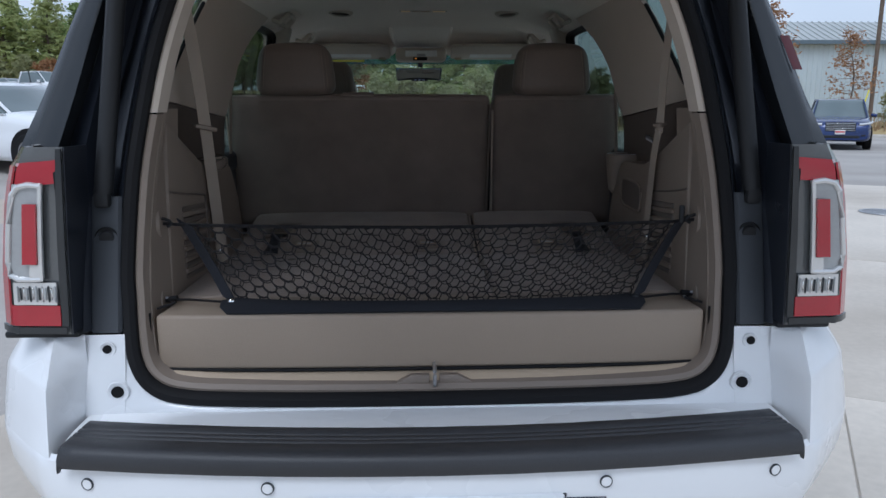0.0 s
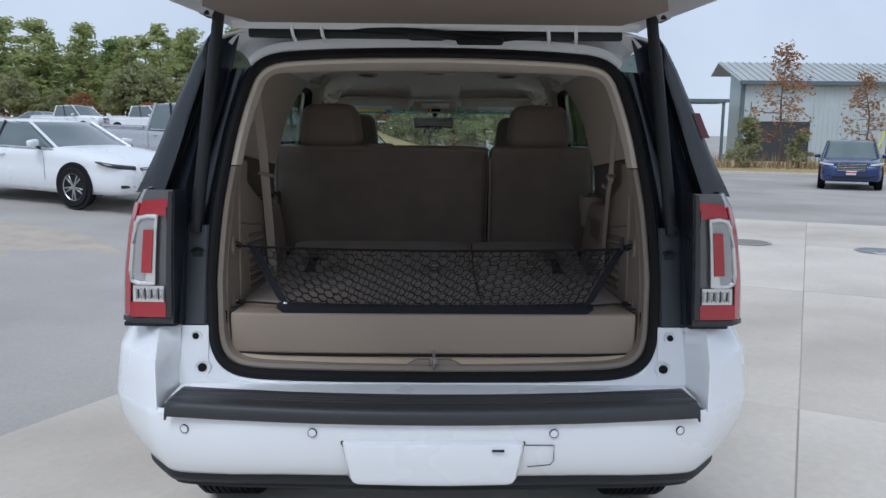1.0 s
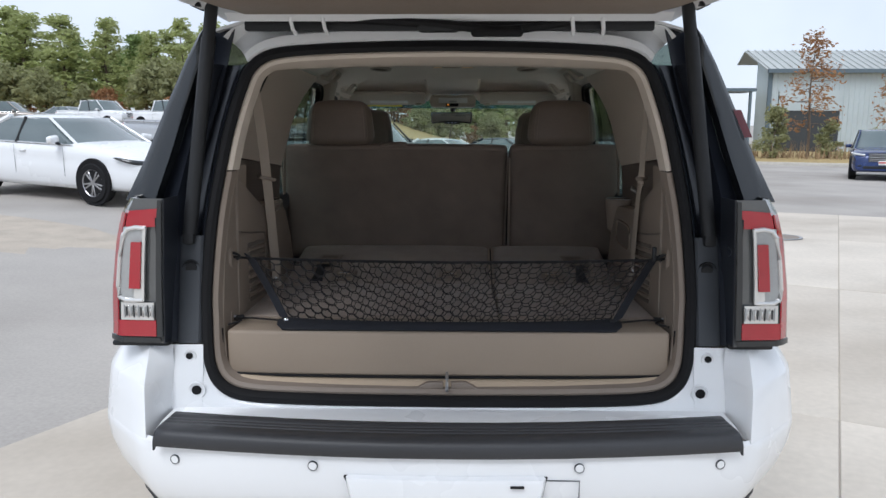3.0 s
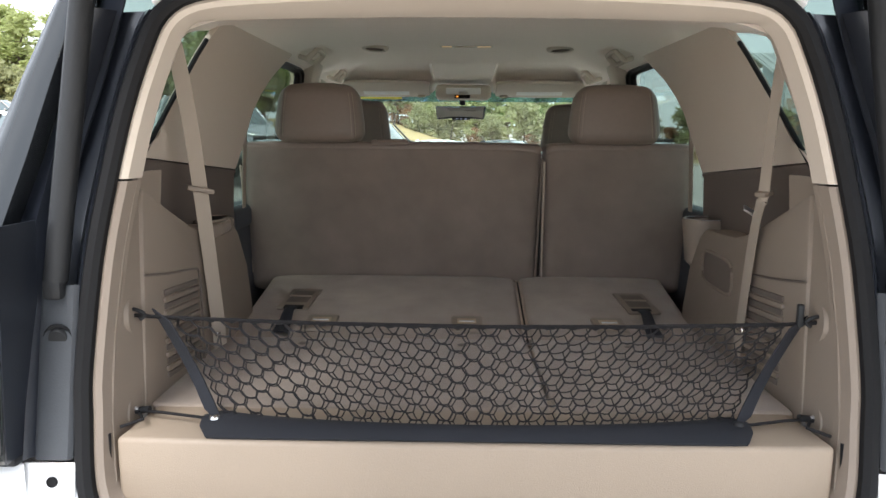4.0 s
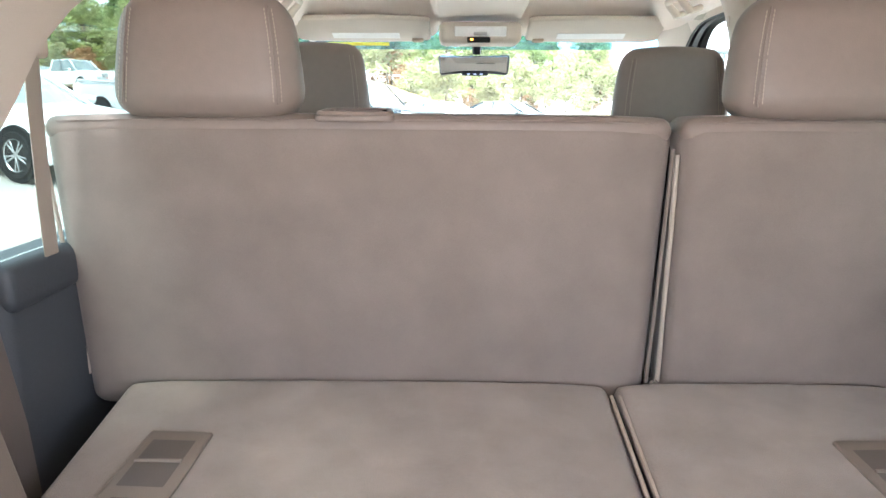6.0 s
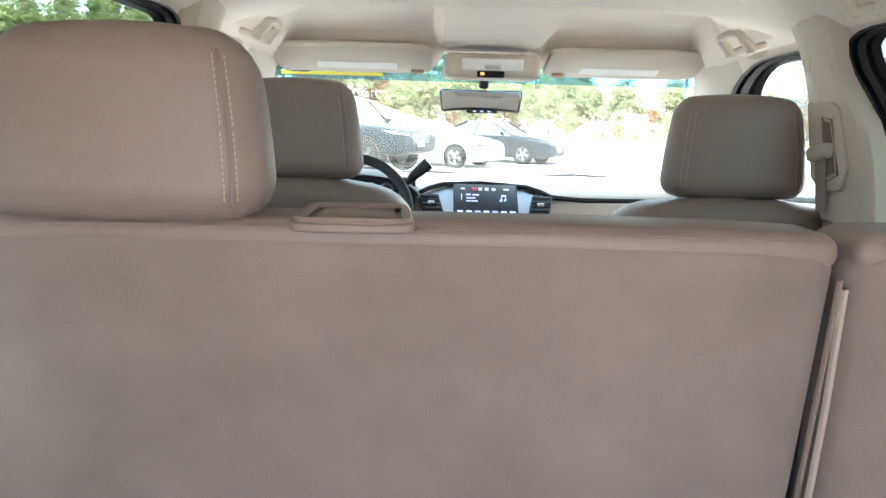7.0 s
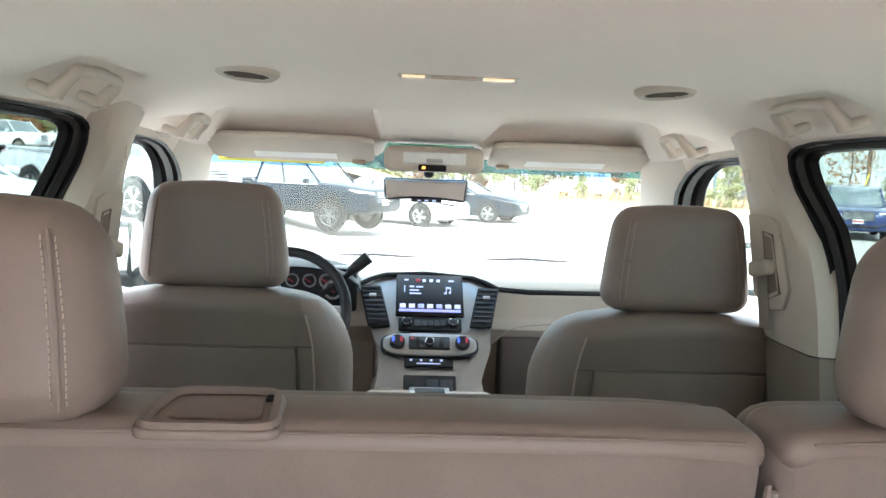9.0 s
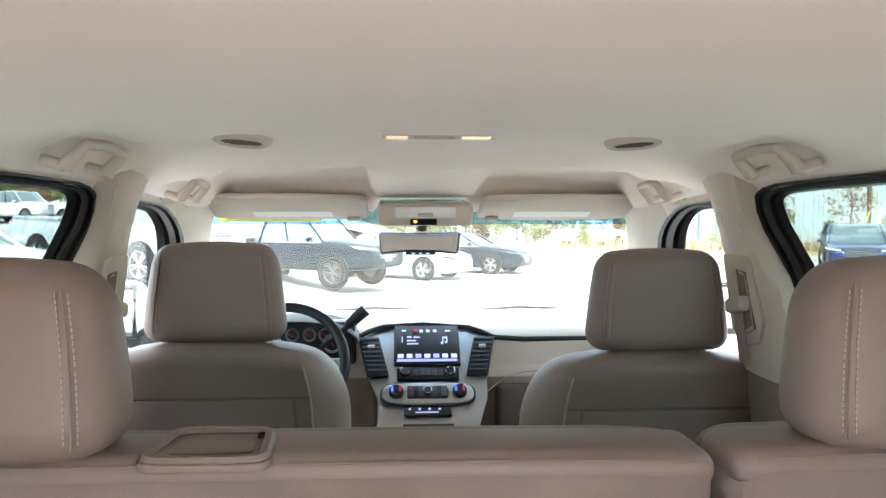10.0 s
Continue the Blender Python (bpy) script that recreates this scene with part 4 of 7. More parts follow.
        part("twist_tag", box(0.03, 0.02, 0.006, (0.628, 2.325, 1.402), 0.002, 2, (35, 30, 0)), STEEL, belt)

# quarter windows and the sides of the body beyond them
for s in (-1, 1):
    win = part("quarter_window", sheet([[(s * (0.775 - 0.06 * f), 2.06 + 0.05 * f, 1.46 + 0.42 * f), (s * (0.775 - 0.06 * f), 2.95, 1.46 + 0.42 * f)] for f in (0, 0.5, 1)], 0.004), GLASSTINT, None)
    tagged(win, "tinted rear quarter window", "window", kind="structure")
    outer = sheet([[(s * 0.80, y, z) for y in (2.4, 2.9, 2.97)] for z in (1.26, 1.40, 1.47)], 0.01)
    part("quarter_skin", outer, WHITE, suv)

# door pillars, window frames and door trims
for s in (-1, 1):
    def pillar_ring(z, y0, y1, x):
        return [(s * (x + 0.058), y0 - 0.014, z), (s * (x + 0.014), y0 - 0.004, z), (s * (x + 0.002), y0 + 0.012, z), (s * x, y0 + 0.05, z), (s * (x - 0.003), (y0 + y1) / 2, z), (s * (x + 0.004), y1 - 0.03, z), (s * (x + 0.035), y1, z), (s * (x + 0.060), y1, z)]
    pil = part("centre_pillar_trim", loft([pillar_ring(*r) for r in ((1.44, 3.862, 4.08, 0.706), (1.50, 3.866, 4.09, 0.702), (1.54, 3.872, 4.10, 0.699), (1.58, 3.884, 4.12, 0.698), (1.63, 3.906, 4.14, 0.697), (1.66, 3.925, 4.152, 0.696), (1.70, 3.966, 4.168, 0.695), (1.76, 4.032, 4.192, 0.691), (1.80, 4.060, 4.210, 0.687), (1.84, 4.068, 4.228, 0.680), (1.88, 4.070, 4.250, 0.670), (1.91, 4.07, 4.27, 0.645))], True, True), LIGHTTRIM, None)
    tagged(pil, "pale beige centre door pillar trim", "pillar trim", "centre pillar trims", "structure")
    part("pillar_foot", loft([pillar_ring(*r) for r in ((0.82, 3.82, 4.06, 0.730), (1.25, 3.85, 4.06, 0.722), (1.437, 3.862, 4.078, 0.708))], True, True), LOWTRIM, pil, "taupe lower pillar trim")
    # slider cover with its groove and a stamped mark
    part("slider_cover", prism([(4.130, 1.700), (4.028, 1.700), (3.998, 1.690), (3.935, 1.560), (3.950, 1.515), (4.020, 1.500), (4.075, 1.530)], 0, s * 0.6895, s * 0.700, 0.004, 2), LIGHTTRIM, pil)
    part("pillar_slot", tube([(s * 0.690, y, z) for y, z in ((4.052, 1.668), (4.012, 1.662), (3.962, 1.545), (4.010, 1.525))], 0.0035, 6, True), LOWTRIM, pil)
    # flat darker plate; the groove's shade is put into its colour
    part("belt_channel", prism([(4.050, 1.660), (4.018, 1.656), (3.975, 1.550), (4.010, 1.535)], 0, s * 0.6885, s * 0.692), LOWTRIM, pil, "shaded belt slider channel")
    part("airbag_mark", tube([(s * (0.6835 + 0.5 * (1.785 - z) * 0.1), y, z) for y, z in ((4.123, 1.798), (4.149, 1.798), (4.149, 1.772), (4.123, 1.772))], 0.0009, 5, True), TRIM, pil)
    fb = thing("front_seat_belt", "beige front seat belt on its pillar guide", "seat belt", "front seat belts")
    part("belt_guide", box(0.030, 0.075, 0.034, (s * 0.682, 4.030, 1.590), 0.009, 3, (-12, 0, 0)), LIGHTTRIM, fb)
    part("webbing", sheet([[(s * 0.684, 4.030 + u, 1.580), (s * 0.686, 4.022 + u, 1.53), (s * 0.692, 4.015 + u, 1.46)] for u in (-0.022, 0, 0.022)], 0.0015), BELT, fb)
    # black window frames
    def frame_strip(outer, inner, x):
        rows = []
        for (ya, za), (yb, zb) in zip(outer, inner):
            r = []
            for f, d in ((-0.10, 0.000), (0.02, -0.012), (0.22, -0.010), (0.26, 0.006), (0.34, 0.006), (0.38, -0.004), (0.66, 0.002), (0.70, 0.016), (0.78, 0.016), (0.82, 0.008), (1.0, 0.020)):
                r.append((s * (x + d - 0.05 * (za - 1.6)), ya + (yb - ya) * f, za + (zb - za) * f))
            rows.append(r)
        return sheet(rows, 0.004)
    rd = thing("rear_door_window", "rear door window in a black frame", "window", "door windows", kind="structure")
    fr1 = [(2.88, 1.30), (3.00, 1.52), (3.20, 1.80), (3.34, 1.845), (3.45, 1.850)]
    part("window_frame", tube(smoothline([(s * (0.800 - 0.09 * (z - 1.3)), y, z) for y, z in fr1], 3), 0.022, 10, flat=0.8), RUBBER, rd, "black window frame")
    part("frame_lip", tube(smoothline([(s * (0.748 - 0.05 * (z - 1.3)), y, z) for y, z in fr1[3:]], 3), 0.013, 8), RUBBER, rd)
    part("frame_front", frame_strip([(3.34, 1.853), (3.45, 1.857), (3.60, 1.858), (3.86, 1.858), (3.97, 1.857), (4.02, 1.851), (4.048, 1.840), (4.062, 1.824), (4.058, 1.800), (4.035, 1.766), (3.985, 1.722), (3.945, 1.684), (3.905, 1.63), (3.882, 1.57), (3.872, 1.50), (3.865, 1.28)], [(3.34, 1.832), (3.45, 1.836), (3.60, 1.838), (3.84, 1.838), (3.94, 1.836), (3.97, 1.832), (3.982, 1.826), (3.988, 1.818), (3.980, 1.800), (3.960, 1.770), (3.915, 1.725), (3.878, 1.689), (3.848, 1.63), (3.832, 1.57), (3.822, 1.50), (3.81, 1.28)], 0.752), DOORRUBBER, rd, "black window frame")
    g = part("pane", sheet([[(s * (0.802 - 0.05 * (z - 1.3)), y, z) for y in (2.88, 3.5, 4.08)] for z in (1.26, 1.55, 1.86)], 0.004), GLASSTINT, rd, "tinted pane")
    fd = thing("front_door_window", "front door window in a black frame", "window", "door windows", kind="structure")
    part("window_frame", frame_strip([(4.18, 1.835), (4.32, 1.830), (4.41, 1.827), (4.48, 1.823), (4.545, 1.814), (4.62, 1.787), (4.67, 1.757), (4.70, 1.728), (4.715, 1.68), (4.73, 1.55), (4.76, 1.28)], [(4.18, 1.812), (4.32, 1.811), (4.40, 1.810), (4.45, 1.803), (4.49, 1.787), (4.525, 1.764), (4.545, 1.743), (4.556, 1.72), (4.57, 1.67), (4.60, 1.54), (4.635, 1.28)], 0.755), DOORRUBBER, fd, "black window frame")
    g = part("pane", sheet([[(s * (0.81 - 0.05 * (z - 1.3)), y, z) for y in (4.2, 4.5, 4.9)] for z in (1.26, 1.55, 1.86)], 0.004), GLASSCLEAR, fd, "clear pane")
    g.visible_shadow = False
    # lining rolled down from the ceiling to the door frames
    rows = []
    for y in (3.16, 3.3, 3.45, 3.6, 3.75, 3.9, 4.0, 4.08, 4.16, 4.25, 4.35, 4.45, 4.54, 4.62):
        zf = lerp([(3.16, 1.81), (3.34, 1.845), (3.6, 1.858), (3.95, 1.857), (4.06, 1.842), (4.2, 1.836), (4.41, 1.828), (4.54, 1.816), (4.62, 1.79)], y)[0]
        zc = ceil_z(0.712, y)
        rows.append([(s * 0.712, y, zc + 0.003), (s * 0.726, y, zc * 0.55 + zf * 0.45), (s * 0.735, y, zc * 0.2 + zf * 0.8), (s * 0.742, y, zf - 0.004), (s * 0.80, y, zf + 0.012), (s * 0.80, y, 1.955)])
    part("cant_rail", sheet(rows, 0.006), LINER, suv, "beige lining rolled over the door openings")
    dt1 = part("rear_door_trim", span(*sorted((s * 0.755, s * 0.90)), 2.98, 3.86, 0.5, 1.31, 0.03, 3), JAMBGREY, None)
    tagged(dt1, "dark grey rear door trim panel", "door trim", "door trims", "structure")
    part("door_top", span(*sorted((s * 0.745, s * 0.80)), 2.99, 3.86, 1.25, 1.325, 0.02, 3), JAMBGREY, dt1, "dark door top roll")
    part("arm_rest", span(*sorted((s * 0.69, s * 0.77)), 3.35, 3.82, 1.08, 1.15, 0.025, 3), LOWTRIM, dt1)
    part("pull_handle", span(*sorted((s * 0.735, s * 0.76)), 3.62, 3.74, 1.18, 1.215, 0.01, 3), CHROME, dt1, "chrome door handle")
    dt2 = part("front_door_trim", span(*sorted((s * 0.76, s * 0.90)), 4.14, 4.95, 0.5, 1.31, 0.03, 3), LOWTRIM, None)
    tagged(dt2, "taupe front door trim panel", "door trim", "door trims", "structure")
    part("door_top", span(*sorted((s * 0.745, s * 0.80)), 4.14, 4.94, 1.25, 1.325, 0.02, 3), JAMBGREY, dt2)
    # front pillars
    rows = [[(0.672, 4.86, 1.838), (0.695, 4.70, 1.845), (0.722, 4.44, 1.838)],
            [(0.685, 4.91, 1.828), (0.712, 4.76, 1.836), (0.740, 4.535, 1.822)],
            [(0.722, 4.98, 1.785), (0.735, 4.87, 1.776), (0.748, 4.690, 1.745)],
            [(0.765, 5.10, 1.70), (0.765, 4.97, 1.69), (0.756, 4.722, 1.66)],
            [(0.825, 5.30, 1.57), (0.81, 5.08, 1.55), (0.772, 4.745, 1.52)],
            [(0.90, 5.56, 1.38), (0.85, 5.20, 1.36), (0.79, 4.775, 1.32)]]
    cut = []
    for r in rows:
        p0, p1, p2 = (Vector(p) for p in r)
        cut.append([Vector((s * q.x, q.y, q.z)) for q in [p0 + Vector((0.02, 0.02, -0.012))] + [p0 * (1 - f) ** 2 + (p1 * 2 - (p0 + p2) / 2) * 2 * f * (1 - f) + p2 * f * f for f in (0, 0.25, 0.5, 0.75, 1.0)]])
    ap = part("front_pillar_trim", sheet(cut, 0.006), LIGHTTRIM, None, angle=60)
    tagged(ap, "pale beige windscreen pillar trim", "pillar trim", "windscreen pillar trims", "structure")

wind = part("windscreen", sheet([[(f * (0.74 + 0.16 * g), 4.99 + 0.71 * g + 0.05 * (1 - f * f), 1.862 - 0.485 * g) for f in (-1, -0.5, 0, 0.5, 1)] for g in (0, 0.25, 0.5, 0.75, 1.0)], 0.004), GLASSCLEAR, None)
wind.visible_shadow = False
tagged(wind, "large clear windscreen", "windscreen", kind="structure")
band = part("shade_band", sheet([[(f * (0.745 + 0.16 * g), 4.985 + 0.71 * g + 0.05 * (1 - f * f), 1.859 - 0.485 * g) for f in (-1, -0.5, 0, 0.5, 1)] for g in (0, 0.1, 0.185)], 0.002), SHADEBAND, wind, "blue shade band along the top")
band.visible_shadow = False
part("price_film", sheet([[(x, 5.055 + 0.03 * k, 1.789 - 0.019 * k) for x in (-0.72, -0.55, -0.36)] for k in (0, 0.55)], 0.001), YELLOW, wind, "yellow film strip")
part("film_mark", sheet([[(x, 5.046 + 0.03 * k, 1.794 - 0.019 * k) for x in (-0.69, -0.66, -0.62)] for k in (0.0, 0.4)], 0.001), BLUEPAINT, wind)

# lamp, loudspeakers and grips of the ceiling
cl = thing("ceiling_lamp", "slim beige ceiling lamp with two lit reading lenses", "lamp")
zc = ceil_z(0, 3.93)
part("lamp_body", box(0.236, 0.046, 0.012, (0.006, 3.930, zc - 0.005), 0.005, 3, (-3, 0, 0)), LIGHTTRIM, cl)
for x, w in ((-0.080, 0.044), (0.082, 0.060)):
    part("lens", box(w, 0.024, 0.006, (x, 3.926, zc - 0.0105), 0.003, 2, (-3, 0, 0)), LAMPGLOW, cl, "lit lens")
part("switch_strip", box(0.085, 0.018, 0.005, (-0.004, 3.926, zc - 0.0115), 0.002, 2, (-3, 0, 0)), TRIM, cl)
rl = thing("rear_ceiling_lamp", "small beige cargo lamp", "lamp")
part("lamp_body", box(0.075, 0.04, 0.014, (-0.295, 2.30, ceil_z(0.295, 2.30) - 0.010), 0.005, 3, (25, 0, 0)), LIGHTTRIM, rl)
part("lens", box(0.05, 0.022, 0.006, (-0.295, 2.297, ceil_z(0.295, 2.30) - 0.018), 0.003, 2, (25, 0, 0)), LAMPGLOW, rl)
for x in (-0.396, 0.418):
    sp = thing("ceiling_vent", "round beige ceiling air vent", "vent", "ceiling vents", pose(x, 3.955, ceil_z(x, 3.955) - 0.010, -4, -math.copysign(3, x)))
    part("vent_ring", lathe([(0.040, -0.001), (0.043, -0.008), (0.052, -0.010), (0.060, -0.004), (0.064, 0.012)], 32, 2), LIGHTTRIM, sp)
    # flat black disc: the shade inside the duct, put into colour
    part("vent_throat", lathe([(0.0, -0.001), (0.041, -0.001), (0.044, -0.002)], 24, 2), RUBBER, sp)
    for k in (-2, -1, 0, 1, 2):
        part("vent_blade", box(2 * math.sqrt(0.042 ** 2 - (k * 0.015) ** 2), 0.007, 0.002, (0, k * 0.015, -0.004), 0, 1, (40, 0, 0)), BROWN, sp)


def grip(y, z, x, length, s, drop):
    """A squared handle hinged at the side and folded up into a dent of the lining."""
    g = thing("grab_handle", "beige folding grab handle above a door", "handle", "grab handles")
    h = length / 2
    half = [(0.036, 1.0, -drop), (0.023, 1.0, -drop * 0.60), (0.010, 0.99, -0.013), (0.003, 0.95, -0.003), (0.0, 0.84, 0.001), (0.0, 0.45, 0.003)]
    line = [(s * (x + a), y - e * h, z + b) for a, e, b in half] + [(s * x, y, z + 0.006)] + [(s * (x + a), y + e * h, z + b) for a, e, b in reversed(half)]
    line = smoothline(line, 3)
    n = len(line) - 1
    part("grip_bar", tube(line, [0.0115 + 0.005 * (abs(2 * k / n - 1)) ** 3 for k in range(n + 1)], 12, flat=0.85), LIGHTTRIM, g)
    for e in (-1, 1):
        part("mount", box(0.044, 0.026, 0.020, (s * (x + 0.052), y + e * h, z - drop * 0.80), 0.007, 3, (0, -20 * s, 0)), LIGHTTRIM, g, "hinge mount")


for s in (-1, 1):
    grip(3.815, 1.908, 0.612, 0.176, s, 0.040)
    grip(4.415, 1.876, 0.606, 0.132, s, 0.042)

# visors and overhead console
for s in (-1, 1):
    vz = thing("sun_visor", "beige folded sun visor with a pale label", "sun visor", "sun visors")
    part("visor_board", box(0.515, 0.215, 0.022, (s * 0.442, 4.852, 1.826), 0.010, 3, (-19, 0, 0), {0: [-0.2, 0.0, 0.2]}, lambda x, y, z: (x, y * (1 - 0.25 * abs(x / 0.26) ** 5), z)), LIGHTTRIM, vz)
    part("visor_label", box(0.26, 0.050, 0.002, (s * 0.434, 4.886, 1.8025), 0.001, 1, (-19, 0, 0)), WHITEPLATE, vz, "pale warning label")
    part("visor_pivot", box(0.045, 0.025, 0.014, (s * 0.235, 4.92, 1.790), 0.005, 2, (-19, 0, 0)), TRIM, vz)
    part("visor_arm", tube([(s * 0.20, 4.955, 1.800), (s * 0.68, 4.955, 1.798)], 0.006, 8), TRIM, vz)
oc = thing("overhead_console", "beige overhead console with a storage flap", "console")
part("console_body", box(0.305, 0.20, 0.078, (0.002, 4.83, 1.803), 0.024, 4), LIGHTTRIM, oc)
part("console_face", box(0.19, 0.008, 0.036, (0.002, 4.727, 1.806), 0.006, 3, (12, 0, 0)), WHITEPLATE, oc, "pale switch panel")
part("console_latch", box(0.05, 0.010, 0.012, (0.002, 4.722, 1.798), 0.004), SILVER, oc)
part("sensor_panel", box(0.085, 0.010, 0.020, (-0.004, 4.725, 1.776), 0.004), RUBBER, oc)
part("indicator", box(0.010, 0.006, 0.007, (-0.030, 4.718, 1.777)), AMBER, oc, "lit amber indicator")

mr = thing("rear_view_mirror", "frameless rear-view mirror on the windscreen", "mirror")
mcut = {0: (-0.1, -0.05, 0, 0.05, 0.1)}
mshape = lambda x, y, z: (x * (1 + 0.08 * (z / 0.04)) if z > 0 else x * (1 + 0.02 * z), y, z - 0.010 * (x / 0.14) ** 2 * (1 if z < 0 else -0.3))
part("mirror_case", box(0.285, 0.034, 0.070, (-0.010, 5.075, 1.703), 0.014, 3, (-4, 0, -5), mcut, mshape), BLACK, mr)
part("mirror_glass", box(0.268, 0.003, 0.056, (-0.0115, 5.0565, 1.7045), 0.001, 1, (-4, 0, -5), mcut, mshape), MIRROR, mr)
part("button_bar", box(0.11, 0.02, 0.014, (-0.006, 5.062, 1.664), 0.005), BLACK, mr)
for k in (-1, 0, 1):
    part("button", box(0.012, 0.004, 0.004, (-0.006 + k * 0.026, 5.051, 1.664)), ICON, mr)
part("mirror_stem", tube([(0.0, 5.08, 1.75), (0.0, 5.06, 1.79), (0.0, 5.02, 1.82)], 0.018, 8), BLACK, mr)


# ---- cargo space ----
tray = thing("cargo_tray", "beige moulded cargo tray cover behind the folded seats", "cargo cover")
tshape = lambda x, y, z: (x * (1 - 0.02 * (y > 0)), y + 0.012 * (1 - (x / 0.65) ** 2) * (-1 if y < 0 else 0), z)
part("cover_front", span(-0.652, 0.652, 1.925, 2.15, 0.882, 1.016, 0.010, 3, cuts={0: [-0.55, -0.4, -0.2, 0, 0.2, 0.4, 0.55]}, shape=tshape), TRAYTRIM, tray)
part("cover_gap", tube(smoothline([(-0.668, 1.935, 1.02), (-0.667, 1.925, 0.93), (-0.660, 1.922, 0.900), (-0.63, 1.924, 0.886), (-0.4, 1.917, 0.881), (0, 1.912, 0.881), (0.4, 1.917, 0.881), (0.63, 1.924, 0.886), (0.660, 1.922, 0.900), (0.667, 1.925, 0.93), (0.668, 1.935, 1.02)], 4), 0.004, 6), RUBBER, tray)
sill = thing("sill_plate", "beige moulded loading sill with a small metal latch loop", "sill")
rows = [[(x, y - 0.012 * (1 - (x / 0.66) ** 2), z + 0.02 * (x / 0.66) ** 8) for x in (-0.66, -0.62, -0.5, -0.3, -0.1, 0, 0.1, 0.3, 0.5, 0.62, 0.66)] for y, z in ((1.893, 0.838), (1.90, 0.846), (1.908, 0.853), (1.916, 0.868), (1.93, 0.877), (2.05, 0.878))]
part("sill_cover", sheet(rows, 0.01), TRIM, sill)
for s in (-1, 1):
    part("sill_dish", prism([(s * 0.095, 0.853), (s * 0.055, 0.874), (s * 0.012, 0.874), (s * 0.012, 0.853)], 1, 1.887, 1.905, 0.003), LOWTRIM, sill)
part("latch_loop", tube(smoothline([(0.0, 1.895, 0.852), (0.0, 1.862, 0.858), (0.0, 1.855, 0.875), (0.0, 1.862, 0.895), (0.0, 1.90, 0.898)], 4), 0.0045, 8), STEEL, sill, "steel latch loop")

fold = thing("folded_third_row_seat", "taupe carpeted third-row seat folded flat with pull straps", "seat")
for x0, x1, X0, X1 in ((-0.668, 0.161, -0.682, 0.178), (0.167, 0.650, 0.186, 0.688)):
    def fshape(x, y, z, x0=x0, x1=x1, X0=X0, X1=X1):
        f = (y + 0.305) / 0.61
        u = (x + 0.5)
        a = x0 + (x1 - x0) * u
        b = X0 + (X1 - X0) * u
        return (a + (b - a) * f, y, z + 0.054 * f + 0.012 * f * f - 0.010 * (abs(x) * 2) ** 6)
    bm = box(1.0, 0.61, 0.075, (0, 0, 0), 0.024, 4, None, {0: [-0.45, -0.4, -0.2, 0, 0.2, 0.4, 0.45], 1: [-0.2, 0, 0.15, 0.24]}, fshape)
    back = part("seat_back", moved(bm, Matrix.Translation((0, 2.892, 0.978))), CARPET, fold, "carpeted seat back")
    part("hinge_flap", span(x0, x1, 2.08, 2.588, 0.985, 1.022, 0.010, 3), CARPET, fold, "carpeted hinge flap")
for s, x0, x1 in ((-1, 0.158, 0.175), (1, 0.170, 0.189)):
    part("edge_piping", tube([(x0, 2.60, 1.017), (x0 + (x1 - x0) * 0.5, 2.88, 1.037), (x1, 3.15, 1.066)], 0.0035, 6), PIPING, fold, "tan line along a seat edge")
part("split_gap", tube([(0.164, 2.59, 1.010), (0.173, 2.88, 1.030), (0.182, 3.17, 1.056)], 0.004, 6), RUBBER, fold)


def fz(y):
    f = (y - 2.587) / 0.61
    return 1.0155 + 0.054 * f + 0.012 * f * f


for x in (-0.420, 0.0, 0.408):
    an = new("child_seat_anchor")
    an.parent = fold
    an["label"] = "recessed metal child-seat anchor"
    y, z = 2.700, fz(2.700)
    part("anchor_frame", box(0.096, 0.128, 0.012, (x, y, z + 0.004), 0.006, 3, (4.5, 0, 0), {0: [-0.03, 0.03], 1: [-0.045, 0.045]}, lambda a, b, c: (a * (1 - 1.0 * abs(b)), b, c)), ANCHOR, an)
    part("anchor_well", box(0.056, 0.066, 0.008, (x, y + 0.002, z + 0.0075), 0.002, 1, (4.5, 0, 0)), TRIM, an)
    # brown strip painted in for the shade along the well's rear side
    part("anchor_shade", box(0.056, 0.012, 0.004, (x, y - 0.025, z + 0.0102), 0.001, 1, (4.5, 0, 0)), BROWN, an)
    part("anchor_bar", tube([(x - 0.022, y + 0.006, z + 0.0125), (x + 0.022, y + 0.006, z + 0.0125)], 0.003, 8), STEEL, an)
